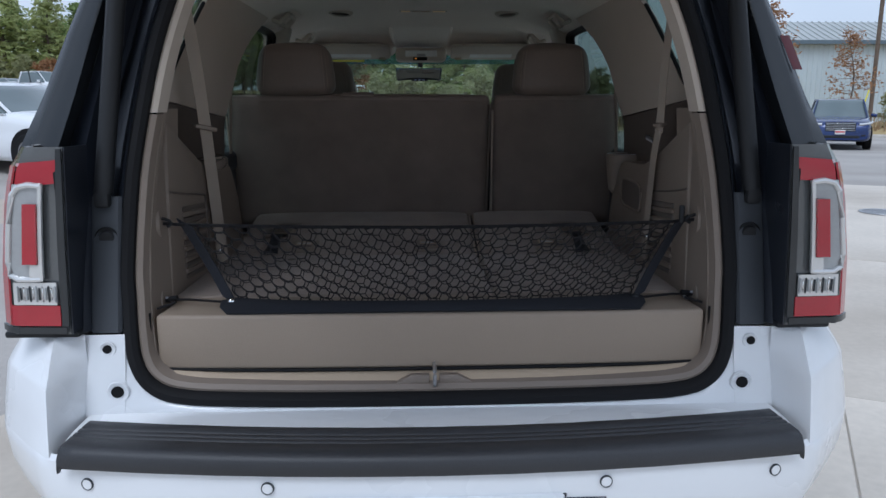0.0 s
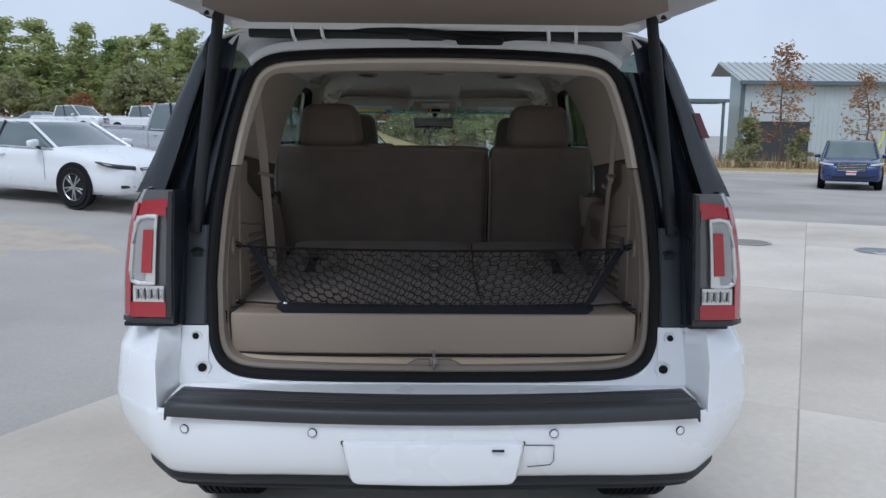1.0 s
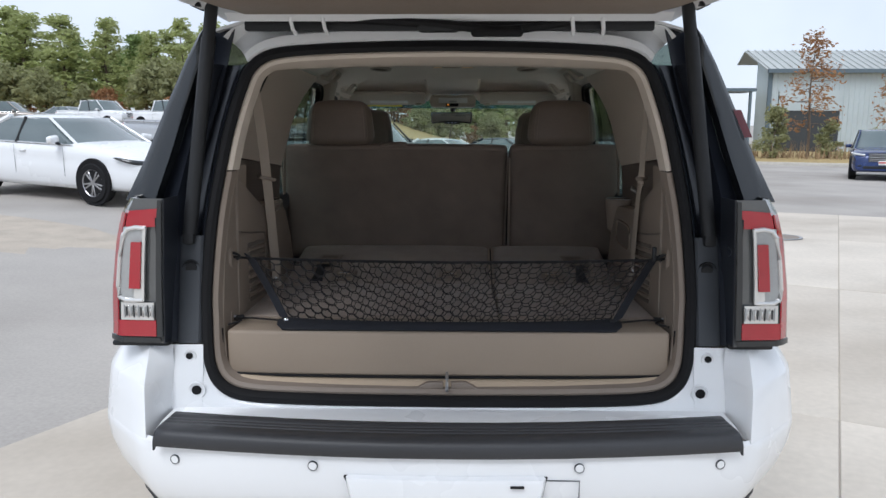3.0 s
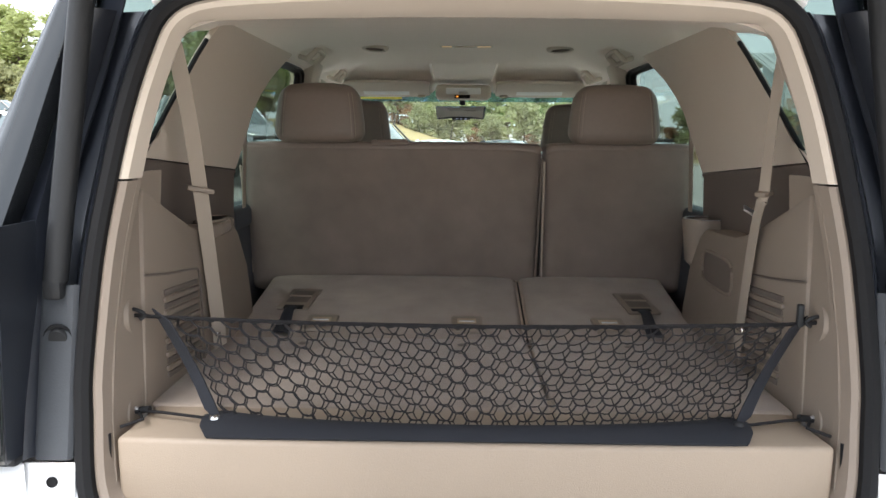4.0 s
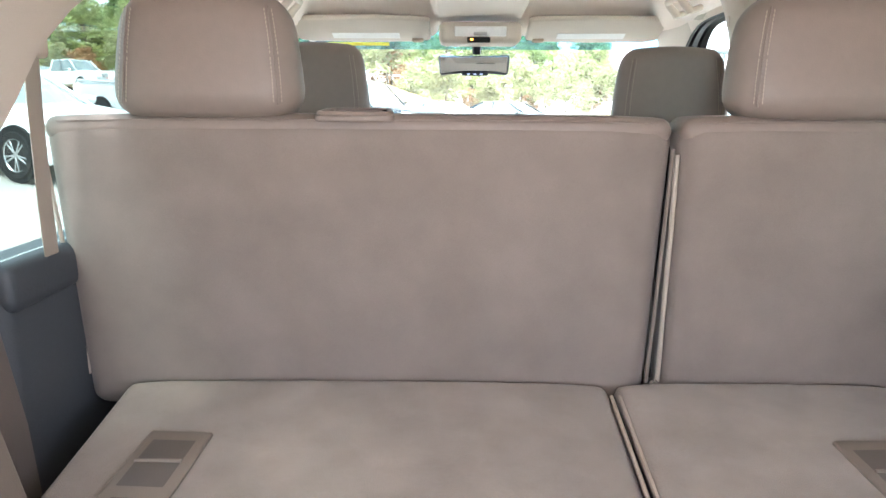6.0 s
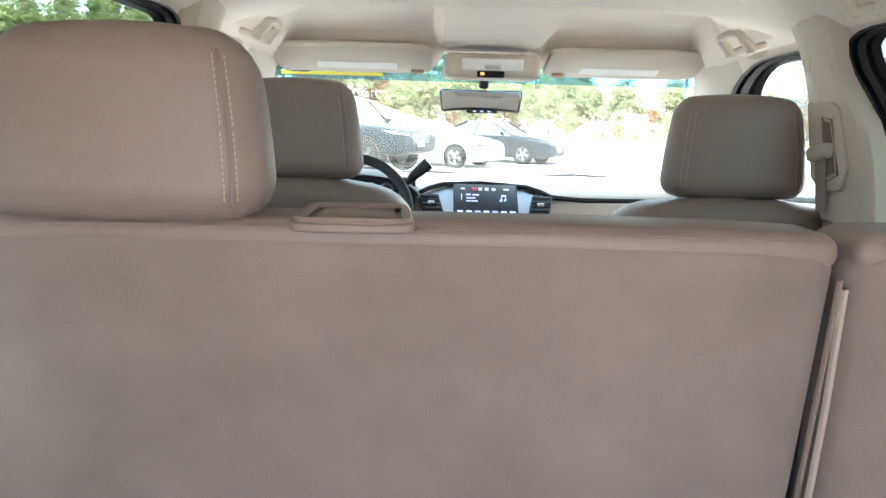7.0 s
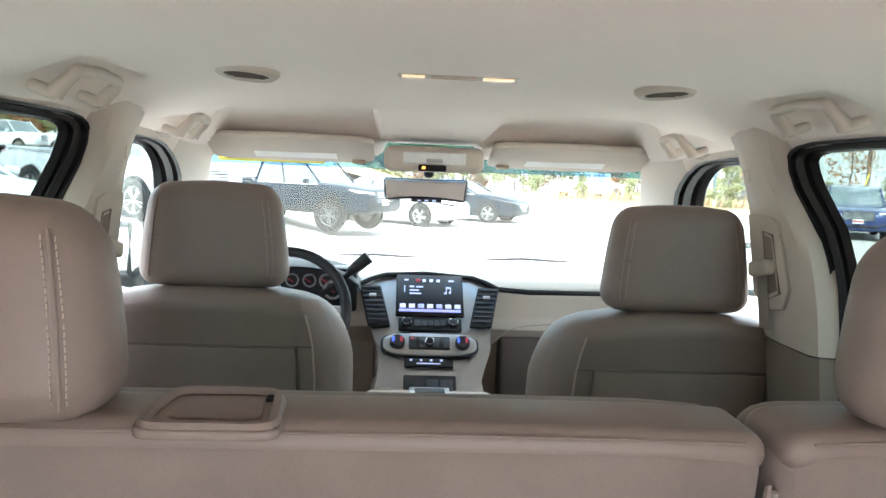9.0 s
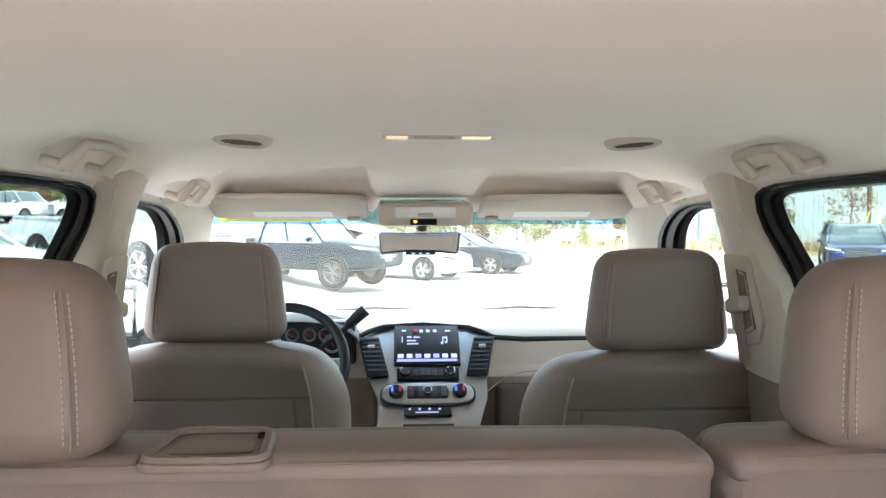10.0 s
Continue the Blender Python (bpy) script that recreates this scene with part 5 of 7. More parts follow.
for s, xr, yr, xa, ya, xb, yb in ((-1, -0.524, 2.915, -0.526, 2.825, -0.515, 2.605), (1, 0.531, 2.905, 0.530, 2.825, 0.512, 2.600)):
    ps = new("pull_strap")
    ps.parent = fold
    ps["label"] = "black webbing pull strap in a recessed plate"
    turn = (5, 0, s * 3)
    part("strap_plate", box(0.098, 0.195, 0.008, (xr, yr, fz(yr) + 0.003), 0.006, 3, turn), ANCHOR, ps)
    part("strap_well", box(0.070, 0.120, 0.006, (xr, yr + 0.012, fz(yr) + 0.0055), 0.003, 2, turn), BROWN, ps)
    part("plate_ridge", tube([(xr - 0.034, yr + 0.012, fz(yr) + 0.010), (xr + 0.034, yr + 0.012, fz(yr) + 0.010)], 0.003, 6), ANCHOR, ps)
    part("strap_mouth", box(0.062, 0.028, 0.006, (xa, ya + 0.005, fz(ya) + 0.007), 0.003, 2, turn), RUBBER, ps)
    line = smoothline([(xa, ya, fz(ya) + 0.008), (xa + (xb - xa) * 0.4, ya - 0.07, fz(ya) + 0.020), (xa + (xb - xa) * 0.75, ya - 0.15, fz(yb) + 0.022), (xb, yb, fz(yb) + 0.012)], 5)
    n = len(line) - 1
    rows = [[p + Vector(((0.014 + 0.010 * (k / n) ** 2) * u, 0, 0.004 * (1 - u * u))) for u in (-1, -0.6, 0, 0.6, 1)] for k, p in enumerate(line)]
    part("strap", sheet(rows, 0.006), NETBAND, ps)
for x in (-0.432, -0.014, 0.423):
    part("snap", lathe([(0, 0.002), (0.009, 0.002), (0.014, 0.0)], 14, 2), BROWN, fold).matrix_basis = pose(x, 2.522, 1.0225)

# cargo net
net = thing("cargo_net", "black envelope cargo net strung above the cargo tray", "cargo net")


def net_at(u, v, lay):
    bx, by_, bz = -0.475 + 0.965 * u, 1.992 - 0.035 * math.sin(math.pi * u), 1.030
    tx, ty, tz = -0.588 + 1.195 * u, 2.052 - 0.012 * math.sin(math.pi * u), 1.209 - 0.008 * math.sin(math.pi * u)
    sag = math.sin(math.pi * v) * (0.022 if lay == 0 else 0.045)
    return Vector((bx + (tx - bx) * v, by_ + (ty - by_) * v + sag, bz + (tz - bz) * v - sag * 0.5))


def hexnet(lay, cols, nrow, jit, rnd):
    bm = bmesh.new()
    w = 1.0 / (cols * 0.75 + 0.25)
    h = 1.0 / (nrow + 0.5)
    pos = {}

    def corner(u, v):
        key = (round(u / w * 8), round(v / h * 8))
        if key not in pos:
            uu = min(1, max(0, u + rnd.uniform(-jit, jit) * w + 0.10 * w * math.sin(u * 17 + lay * 2)))
            vv = min(1, max(0, v + rnd.uniform(-jit, jit) * h))
            pos[key] = net_at(uu, vv, lay)
        return key
    edges = set()
    for c in range(cols):
        for r in range(nrow + 1):
            cu = w * (0.5 + 0.75 * c)
            cv = h * (r + (0.5 if c % 2 else 0.0))
            ks = [corner(cu + du * w, cv + dv * h) for du, dv in ((0.5, 0), (0.25, 0.5), (-0.25, 0.5), (-0.5, 0), (-0.25, -0.5), (0.25, -0.5))]
            for i in range(6):
                a, b = ks[i], ks[(i + 1) % 6]
                if a != b:
                    edges.add((min(a, b), max(a, b)))
    for a, b in sorted(edges):
        p, q = pos[a], pos[b]
        d = q - p
        if d.length < 1e-4:
            continue
        d.normalize()
        s = d.cross(Vector((0, 1, 0.3))).normalized()
        t = d.cross(s)
        rad = 0.0020 if lay == 0 else 0.0015
        m = (p + q) / 2 + Vector((0, 0, -0.0015))
        rings = []
        for o in (p, m, q):
            rings.append([bm.verts.new(o + rad * (math.cos(k * 2.0944) * s + math.sin(k * 2.0944) * t)) for k in range(3)])
        for ra, rb in zip(rings, rings[1:]):
            for k in range(3):
                bm.faces.new((ra[k], ra[(k + 1) % 3], rb[(k + 1) % 3], rb[k]))
    return bm


rnd = random.Random(4)
part("net_mesh", hexnet(0, 38, 6, 0.03, rnd), NETCORD, net, "black knotted net", kind="stuff")
part("net_mesh", hexnet(1, 37, 6, 0.06, rnd), NETCORD, net, "black knotted net", kind="stuff")
for k in (0, 1):
    part("top_cord", tube([(-0.672, 2.05, 1.216 - 0.003 * k)] + [net_at(u, 1.0, 0) + Vector((0, 0.004 * k, 0.002 - 0.004 * k)) for u in (0, 0.1, 0.25, 0.5, 0.75, 0.9, 1)] + [(0.665, 2.05, 1.216 - 0.003 * k)], 0.0025, 6), NETCORD, net, "black elastic cord")
wave = [net_at(i / 90, 1.0, 0) + Vector((0, -0.003, 0.004 * math.sin(i * 1.9))) for i in range(91)]
part("top_braid", tube(wave, 0.002, 5), NETCORD, net)
for f, g in ((0.0, -1), (1.0, 1)):
    line = [net_at(f, v, 0) + Vector((g * 0.004, 0, 0)) for v in (1.03, 0.8, 0.5, 0.25, 0.0)]
    part("side_band", sheet([[p + Vector((g * (0.012 + 0.022 * u), 0.012 * u, 0.010 * u)) for u in (-1, 0, 1)] for p in line], 0.003), NETBAND, net, "black woven edge band")
rows = []
for i in range(41):
    u = i / 40
    x = -0.514 + 1.036 * u
    e = max(0.0, 1 - min(u, 1 - u) / 0.035)
    mid = math.sin(math.pi * u) ** 0.5
    wdt = (0.125 - 0.075 * mid) * (0.25 + 0.75 * math.sqrt(1 - e * e))
    y = 1.944 + 0.012 * (1 - mid) - 0.5 * wdt + 0.03 * (1 - mid)
    rows.append([(x, y + wdt * k, 1.022 + 0.011 * math.sin(math.pi * k) * (1 - 0.6 * e) + 0.010 * k) for k in (0, 0.08, 0.25, 0.5, 0.75, 0.92, 1)])
part("bottom_band", sheet(rows, 0.006), NETBAND, net, "black woven bottom band")
for x in (-0.489, 0.498):
    part("snap", lathe([(0, 0.005), (0.006, 0.0045), (0.009, 0.002), (0.010, -0.002)], 14, 2), CHROME if x < 0 else BLACK, net).matrix_basis = pose(x - math.copysign(0.004, x), 1.972, 1.039)
for s, x in ((-1, -0.49), (1, 0.505)):
    part("corner_cord", tube([(x, 1.985, 1.030), (s * 0.60, 2.01, 1.032), (s * 0.655, 2.03, 1.026)], 0.003, 6), NETCORD, net)
    part("corner_cord", tube([(s * 0.655, 2.03, 1.026), (s * 0.62, 1.97, 1.034), (s * 0.655, 1.95, 1.026)], 0.003, 6), NETCORD, net)
    part("hook_clip", tube([(s * 0.63, 2.025, 1.032), (s * 0.668, 2.03, 1.026)], 0.007, 8), BLACK, net)
part("hook_clip", box(0.012, 0.012, 0.045, (0.628, 2.05, 1.228), 0.003), BLACK, net)


# ---- seats ----
def headrest(w0, w1, h, d, at, parent, turn=0.0):
    """A soft block, wider below its middle, with two stitched seams down its back."""
    def hs(x, y, z):
        f = (z + h / 2) / h
        k = (w0 + (w1 - w0) * f) / w0
        k *= 1 + 0.03 * math.sin(math.pi * f)
        return (x * k, y * (1 - 0.18 * f) + 0.012 * math.cos(x / w0 * 3.0) * (-1 if y < 0 else 0.5), z + 0.010 * math.cos(x / w0 * math.pi) * (1 if z > 0 else -0.2))
    cuts = {0: [-w0 * 0.4, -w0 * 0.3, -w0 * 0.15, 0, w0 * 0.15, w0 * 0.3, w0 * 0.4], 2: [-h * 0.3, -h * 0.1, h * 0.1, h * 0.3]}
    hr = part("headrest", box(w0, d, h, (0, 0, 0), min(0.048, d * 0.42), 5, None, cuts, hs), LEATHER, parent, "taupe leather headrest")
    hr.matrix_basis = pose(*at, turn)
    for s in (-1, 1):
        xx = s * w0 * 0.40
        for o in (-0.0065, 0.0065):
            for k in range(22):
                z = -h * 0.36 + h * 0.70 * k / 21
                q = Vector(hs(xx + o, -d / 2, z))
                part("stitch", STITCHBAR.copy(), STITCH, hr, smooth=False).matrix_basis = pose(q.x, q.y - 0.0004, q.z)
        part("seam", tube([Vector(hs(xx, -d / 2, -h * 0.40 + h * 0.78 * k / 8)) + Vector((0, 0.0008, 0)) for k in range(9)], 0.0016, 6), LEATHER, hr)
        part("post", tube([(s * w0 * 0.27, 0.0, -h / 2 - 0.05), (s * w0 * 0.27, 0.0, -h / 2 + 0.02)], 0.007, 10), STEEL, hr)
        part("post_guide", lathe([(0.008, 0.0), (0.017, 0.0), (0.019, -0.010)], 16, 2), LOWTRIM, hr).matrix_basis = pose(s * w0 * 0.27, 0, -h / 2 - 0.012)
    return hr


STITCHBAR = box(0.0013, 0.0011, 0.0046)
ROW = thing("second_row_bench", "taupe second-row bench seat with carpeted backs and leather headrests", "seat")
for x0, x1, hx0, hx1 in ((-0.778, 0.260, -0.660, -0.348), (0.267, 0.778, 0.346, 0.660)):
    w = x1 - x0
    cx = (x0 + x1) / 2

    def bshape(x, y, z, w=w):
        f = (z + 0.265) / 0.53
        top = max(0, f - 0.8) / 0.2
        side = (abs(x) / (w / 2)) ** 10
        return (x * (0.975 + 0.025 * f), y - 0.045 * f + (0.014 * (1 - side) * math.sin(math.pi * min(1, f)) * (-1 if y < 0 else 1.5)), z - 0.012 * side * top)
    cuts = {0: [-w * 0.47, -w * 0.4, -w * 0.25, -w * 0.1, w * 0.1, w * 0.25, w * 0.4, w * 0.47], 2: [-0.2, -0.1, 0, 0.1, 0.18, 0.215]}
    part("seat_back", box(w, 0.135, 0.53, (cx, 3.273, 1.277), 0.036, 5, None, cuts, bshape), FABRIC, ROW, "carpeted rear of the seat back")
    part("top_roll", box(w - 0.008, 0.100, 0.040, (cx, 3.2130, 1.5235), 0.019, 5, None, {0: [-w * 0.4, -w * 0.2, 0, w * 0.2, w * 0.4]}, lambda x, y, z, w=w: (x, y, z - 0.006 * (abs(x) / (w / 2)) ** 6)), LEATHER, ROW, "leather roll along the top")
    part("roll_seam", tube([(x0 + 0.03 + (w - 0.06) * k / 10, 3.1640, 1.5350 - 0.004 * (abs(k - 5) / 5) ** 4) for k in range(11)], 0.0014, 6), LEATHER, ROW)
    part("seat_cushion", span(x0 + 0.02, x1 - 0.02, 3.36, 3.86, 0.95, 1.10, 0.05, 4), LEATHER, ROW)
    part("seat_frame", span(x0 + 0.08, x1 - 0.08, 3.38, 3.80, 0.81, 0.96, 0.01), BLACK, ROW)
    headrest(hx1 - hx0, hx1 - hx0 - 0.046, 0.194, 0.115, ((hx0 + hx1) / 2, 3.208, 1.632), ROW, -3)
part("edge_piping", tube([(0.2585, 3.170, 1.49), (0.256, 3.178, 1.38), (0.252, 3.193, 1.20), (0.2485, 3.206, 1.07)], 0.0035, 6), FABRIC, ROW)
# pale line paints the lit left edge of the right seat back
part("edge_piping", tube([(0.2670, 3.174, 1.48), (0.2675, 3.182, 1.34), (0.2685, 3.197, 1.20), (0.2700, 3.209, 1.07)], 0.0045, 6), BELT, ROW, "tan line along a seat edge")
part("split_gap", tube([(0.2625, 3.215, 1.49), (0.2615, 3.222, 1.30), (0.2605, 3.232, 1.07)], 0.004, 6), RUBBER, ROW)
part("edge_piping", tube([(-0.776, 3.172, 1.46), (-0.768, 3.187, 1.30), (-0.756, 3.204, 1.08)], 0.004, 6), PIPING, ROW)
part("gap_bolt", lathe([(0, -0.004), (0.007, -0.004), (0.009, 0.002)], 10, 1), CHROME, ROW).matrix_basis = pose(0.259, 3.19, 1.072)
guide = new("belt_guide")
guide.parent = ROW
guide["label"] = "moulded flap for the centre seat belt"


def rounded(w, d, taper, r=0.3, n=6):
    """A rounded trapezoid, wider towards its rear."""
    pts = []
    for k in range(4 * n):
        a = 2 * math.pi * k / (4 * n) + 0.06
        c, q = math.cos(a), math.sin(a)
        x = math.copysign(abs(c) ** r, c) * w / 2
        y = math.copysign(abs(q) ** r, q) * d / 2
        pts.append((x * (1 - taper * y / d), y))
    return pts


part("guide_frame", moved(prism(rounded(0.124, 0.100, 0.16), 2, 0.0, 0.010, 0.004, 3), pose(-0.261, 3.196, 1.5345, 3)), LEATHER, guide)
part("guide_rim", moved(tube([(x, y, 0.011) for x, y in rounded(0.110, 0.086, 0.16)], 0.0055, 6, True), pose(-0.261, 3.196, 1.5345, 3)), LEATHER, guide)
part("guide_lid", moved(prism(rounded(0.080, 0.054, 0.16), 2, 0.006, 0.0128, 0.003, 2), pose(-0.259, 3.198, 1.5345, 3)), LEATHER, guide)
part("guide_slot", box(0.007, 0.012, 0.004, (-0.217, 3.222, 1.5475), 0.001), RUBBER, guide)
part("guide_belt", box(0.050, 0.016, 0.006, (-0.260, 3.246, 1.5450), 0.002), BELT, guide)
for s in (-1, 1):
    part("recliner", box(0.035, 0.10, 0.20, (s * 0.775, 3.33, 1.05), 0.012, 3, (-10, 0, 0)), BLACK, ROW)
    sb = thing("second_row_belt", "beige second-row seat belt beside the bench", "seat belt", "second-row belts")
    part("webbing", sheet([[(s * 0.722, 3.065 + u, 1.645), (s * 0.730, 3.075 + u, 1.55), (s * 0.745, 3.10 + u, 1.40), (s * 0.772, 3.16 + u, 1.10)] for u in (-0.02, 0, 0.02)], 0.0015), BELT, sb)
    part("belt_guide", box(0.02, 0.06, 0.05, (s * 0.718, 3.065, 1.650), 0.008, 3), LIGHTTRIM, sb)

for s in (-1, 1):
    fs = thing("front_car_chair", "taupe leather front seat seen from behind", "seat", "front seats")
    cx, dy, dz = (0.528 if s > 0 else -0.515), (-0.085 if s > 0 else 0.0), (-0.015 if s > 0 else 0.0)

    def sshape(x, y, z):
        f = (z + 0.31) / 0.62
        sh = max(0, f - 0.70) / 0.30
        side = max(0.0, abs(x) - 0.238)
        return (x * (1.0 - 0.16 * sh ** 1.8), y - 0.07 * f + (0.95 * side if y < 0 else 0.0), z - 0.040 * sh * (abs(x) / 0.30) ** 3)
    cuts = {0: [-0.285, -0.262, -0.24, -0.232, -0.1, 0, 0.1, 0.232, 0.24, 0.262, 0.285], 2: [-0.2, 0, 0.1, 0.15, 0.19, 0.23, 0.26, 0.285]}
    part("backrest", box(0.63, 0.17, 0.62, (cx, 4.275 + dy, 1.183 + dz), 0.045, 4, None, cuts, sshape), LEATHER, fs)

    def behind(x, z, off=0.0):
        """A point on the rear of the backrest."""
        p = sshape(x, -0.085, z - 1.183)
        return (cx + p[0], 4.275 + dy + p[1] - off, z + dz)

    zz = 1.367
    part("back_seam", tube([behind(-0.236 + 0.0472 * k, zz, 0.0005) for k in range(11)], 0.0028, 6), BROWN, fs)
    part("back_pocket", box(0.39, 0.016, 0.30, (cx, 4.152 + dy, zz - 0.152 + dz), 0.007, 2, (6.5, 0, 0)), LEATHER, fs, "leather map pocket")
    for o in (-1, 1):
        part("pocket_seam", tube([behind(o * 0.197, z, 0.0045) for z in (zz, 1.30, 1.22, 1.10)], 0.0024, 6), BROWN, fs)
        part("side_seam", tube([behind(o * 0.236, z, 0.001) for z in (1.44, 1.40, 1.36, 1.30, 1.22, 1.10, 1.0)], 0.0024, 6), STITCH, fs, "pale side seam")
    part("seat_cushion", span(cx - 0.29, cx + 0.29, 4.30 + dy, 4.80 + dy, 0.93, 1.07, 0.05, 4), LEATHER, fs)
    part("seat_base", span(cx - 0.22, cx + 0.22, 4.32 + dy, 4.74 + dy, 0.81, 0.94, 0.02), BLACK, fs)
    headrest(0.338, 0.280, 0.228, 0.10, (cx, 4.208 + dy, 1.605 + dz), fs, -2)

# ---- dashboard ----
dash = thing("dashboard", "pale beige dashboard with a silver centre stack", "dashboard")
prof = [(5.72, 1.36), (5.62, 1.392), (5.30, 1.398), (5.06, 1.392), (5.02, 1.372), (5.0, 1.345), (4.985, 1.27), (4.95, 1.235), (5.02, 1.17), (5.08, 0.85), (5.72, 0.85)]
part("dash_body", prism(prof, 0, 0.16, 0.86, 0.008), LIGHTTRIM, dash)
part("dash_body", prism(prof, 0, -0.86, -0.17, 0.008), LIGHTTRIM, dash)
part("dash_top", prism([(5.72, 1.36), (5.62, 1.392), (5.30, 1.402), (5.08, 1.404), (5.05, 1.392), (5.2, 1.34)], 0, -0.18, 0.18, 0.006), LIGHTTRIM, dash)
part("edge_strip", tube([(0.25, 5.000, 1.367), (0.36, 5.008, 1.358), (0.6, 5.012, 1.358), (0.86, 5.02, 1.358)], 0.010, 6), BLACK, dash, "black edge strip")
part("edge_strip", tube([(-0.235, 4.995, 1.368), (-0.19, 5.02, 1.388), (-0.139, 5.035, 1.402), (0, 5.045, 1.408), (0.166, 5.032, 1.398), (0.21, 5.015, 1.385), (0.255, 4.998, 1.366)], 0.009, 6), BLACK, dash)
# the darker brown carries the shadow below the dash pad
part("glove_box", span(0.26, 0.84, 4.965, 5.05, 0.90, 1.205, 0.02, 3), BROWN, dash, "taupe glove box lid, browned for its shadow")
part("pad_stitch", tube(smoothline([(0.215, 4.86, 1.205), (0.30, 4.935, 1.243), (0.42, 4.951, 1.257), (0.6, 4.965, 1.263), (0.85, 4.97, 1.262)], 4), 0.0015, 6), STITCH, dash)
UP, OUT = Vector((0, 1.18, 1)).normalized(), Vector((0, -1, 1.18)).normalized()


def on(x, z, off=0.0):
    return Vector((x, 5.02 + 1.18 * (z - 1.383), z)) + OUT * off


def stack(x0, x1, z0, z1, thick, off, bevel=0.003, seg=2, shape=None, cuts=None):
    c = on((x0 + x1) / 2, (z0 + z1) / 2, off)
    m = Matrix.Translation(c) @ Matrix(((1, 0, 0), (0, UP.y, OUT.y), (0, UP.z, OUT.z))).to_4x4()
    return moved(box(x1 - x0, (z1 - z0) * 1.547, thick, (0, 0, 0), bevel, seg, None, cuts, shape), m)


def dial(name, x, z, r, h, off, material, parent, label=""):
    c = on(x, z, off)
    ob = part(name, lathe([(0, h), (r * 0.9, h), (r, h * 0.8), (r, 0)], 24, 2), material, parent, label)
    ob.matrix_basis = Matrix.Translation(c) @ Matrix(((1, 0, 0), (0, UP.y, OUT.y), (0, UP.z, OUT.z))).to_4x4()
    return ob


cs = part("centre_fascia", sheet([[on(xl + (xr - xl) * k / 6, z, -0.026 + 0.006 * math.sin(math.pi * k / 6)) for k in range(7)] for z, xl, xr in ((1.398, -0.15, 0.195), (1.36, -0.225, 0.252), (1.30, -0.200, 0.232), (1.25, -0.180, 0.213), (1.20, -0.150, 0.208), (1.17, -0.148, 0.192), (1.126, -0.152, 0.172), (1.06, -0.17, 0.185), (0.95, -0.19, 0.20))], 0.02), SILVER, dash, "satin silver centre stack")
part("stack_core", span(-0.14, 0.16, 4.80, 5.25, 0.84, 1.15), LOWTRIM, dash)
part("screen_bezel", stack(-0.101, 0.127, 1.278, 1.394, 0.012, 0.012, 0.005, 3), BLACK, cs)
scr = part("screen", stack(-0.094, 0.119, 1.284, 1.389, 0.004, 0.0195, 0.001), SCREEN, cs, "lit touch screen with rows of icons")
part("screen_bar", stack(-0.090, 0.115, 1.286, 1.2925, 0.002, 0.0225, 0.0), BLUEBAR, scr)
for k in range(7):
    x = -0.078 + 0.0305 * k
    part("screen_icon", stack(x - 0.010, x + 0.010, 1.296, 1.307, 0.002, 0.0225, 0.0015), ICON if k not in (2, 4) else BLUEBAR, scr)
part("screen_icon", stack(-0.034, -0.019, 1.370, 1.379, 0.002, 0.0225, 0.002), REDICON, scr)
for x in (-0.006, 0.018, 0.042):
    part("screen_icon", stack(x - 0.006, x + 0.006, 1.370, 1.378, 0.002, 0.0225, 0.002), ICON, scr)
for x0, x1, z0, z1 in ((-0.074, -0.060, 1.373, 1.377), (0.078, 0.096, 1.372, 1.376), (-0.056, -0.040, 1.354, 1.358), (-0.034, -0.010, 1.354, 1.357), (-0.056, -0.024, 1.344, 1.347), (-0.056, -0.016, 1.335, 1.338), (-0.074, -0.071, 1.340, 1.358), (0.068, 0.071, 1.338, 1.354), (0.082, 0.085, 1.340, 1.356), (0.068, 0.085, 1.352, 1.356), (0.062, 0.070, 1.336, 1.341), (0.077, 0.084, 1.338, 1.343)):
    part("screen_text", stack(x0, x1, z0, z1, 0.002, 0.0225, 0.0), ICON, scr)
for s, cx in ((-1, -0.172), (1, 0.198)):
    v = part("side_vent", stack(cx - 0.037, cx + 0.037, 1.252, 1.362, 0.012, 0.010, 0.006, 3, lambda x, y, z, s=s: (x + s * 0.22 * y, y, z)), BLACK, cs, "black air vent with slats")
    for k in range(8):
        z = 1.264 + 0.0125 * k
        o = s * 0.22 * (z - 1.307) * 1.547
        part("vent_slat", stack(cx + o - 0.031, cx + o + 0.031, z - 0.0022, z + 0.0022, 0.006, 0.020, 0.001), JAMBGREY, v)
    o = s * 0.22 * (1.328 - 1.307) * 1.547
    part("vent_tab", stack(cx + o - 0.012, cx + o + 0.012, 1.324, 1.333, 0.010, 0.022, 0.002), SILVER, v)
rp = part("radio_panel", stack(-0.090, 0.118, 1.241, 1.274, 0.012, 0.010, 0.010, 4), BLACK, cs, "black radio panel")
for x in (-0.063, 0.089):
    kb = dial("knob", x, 1.258, 0.017, 0.016, 0.014, BLACK, rp, "black knob with a chrome ring")
    part("knob_ring", lathe([(0.0138, 0.0165), (0.0148, 0.0175), (0.016, 0.016)], 24, 2), CHROME, kb)
for k in range(5):
    x = -0.028 + 0.021 * k
    part("radio_button", stack(x - 0.009, x + 0.009, 1.249, 1.267, 0.004, 0.0175, 0.001), JAMBGREY, rp)
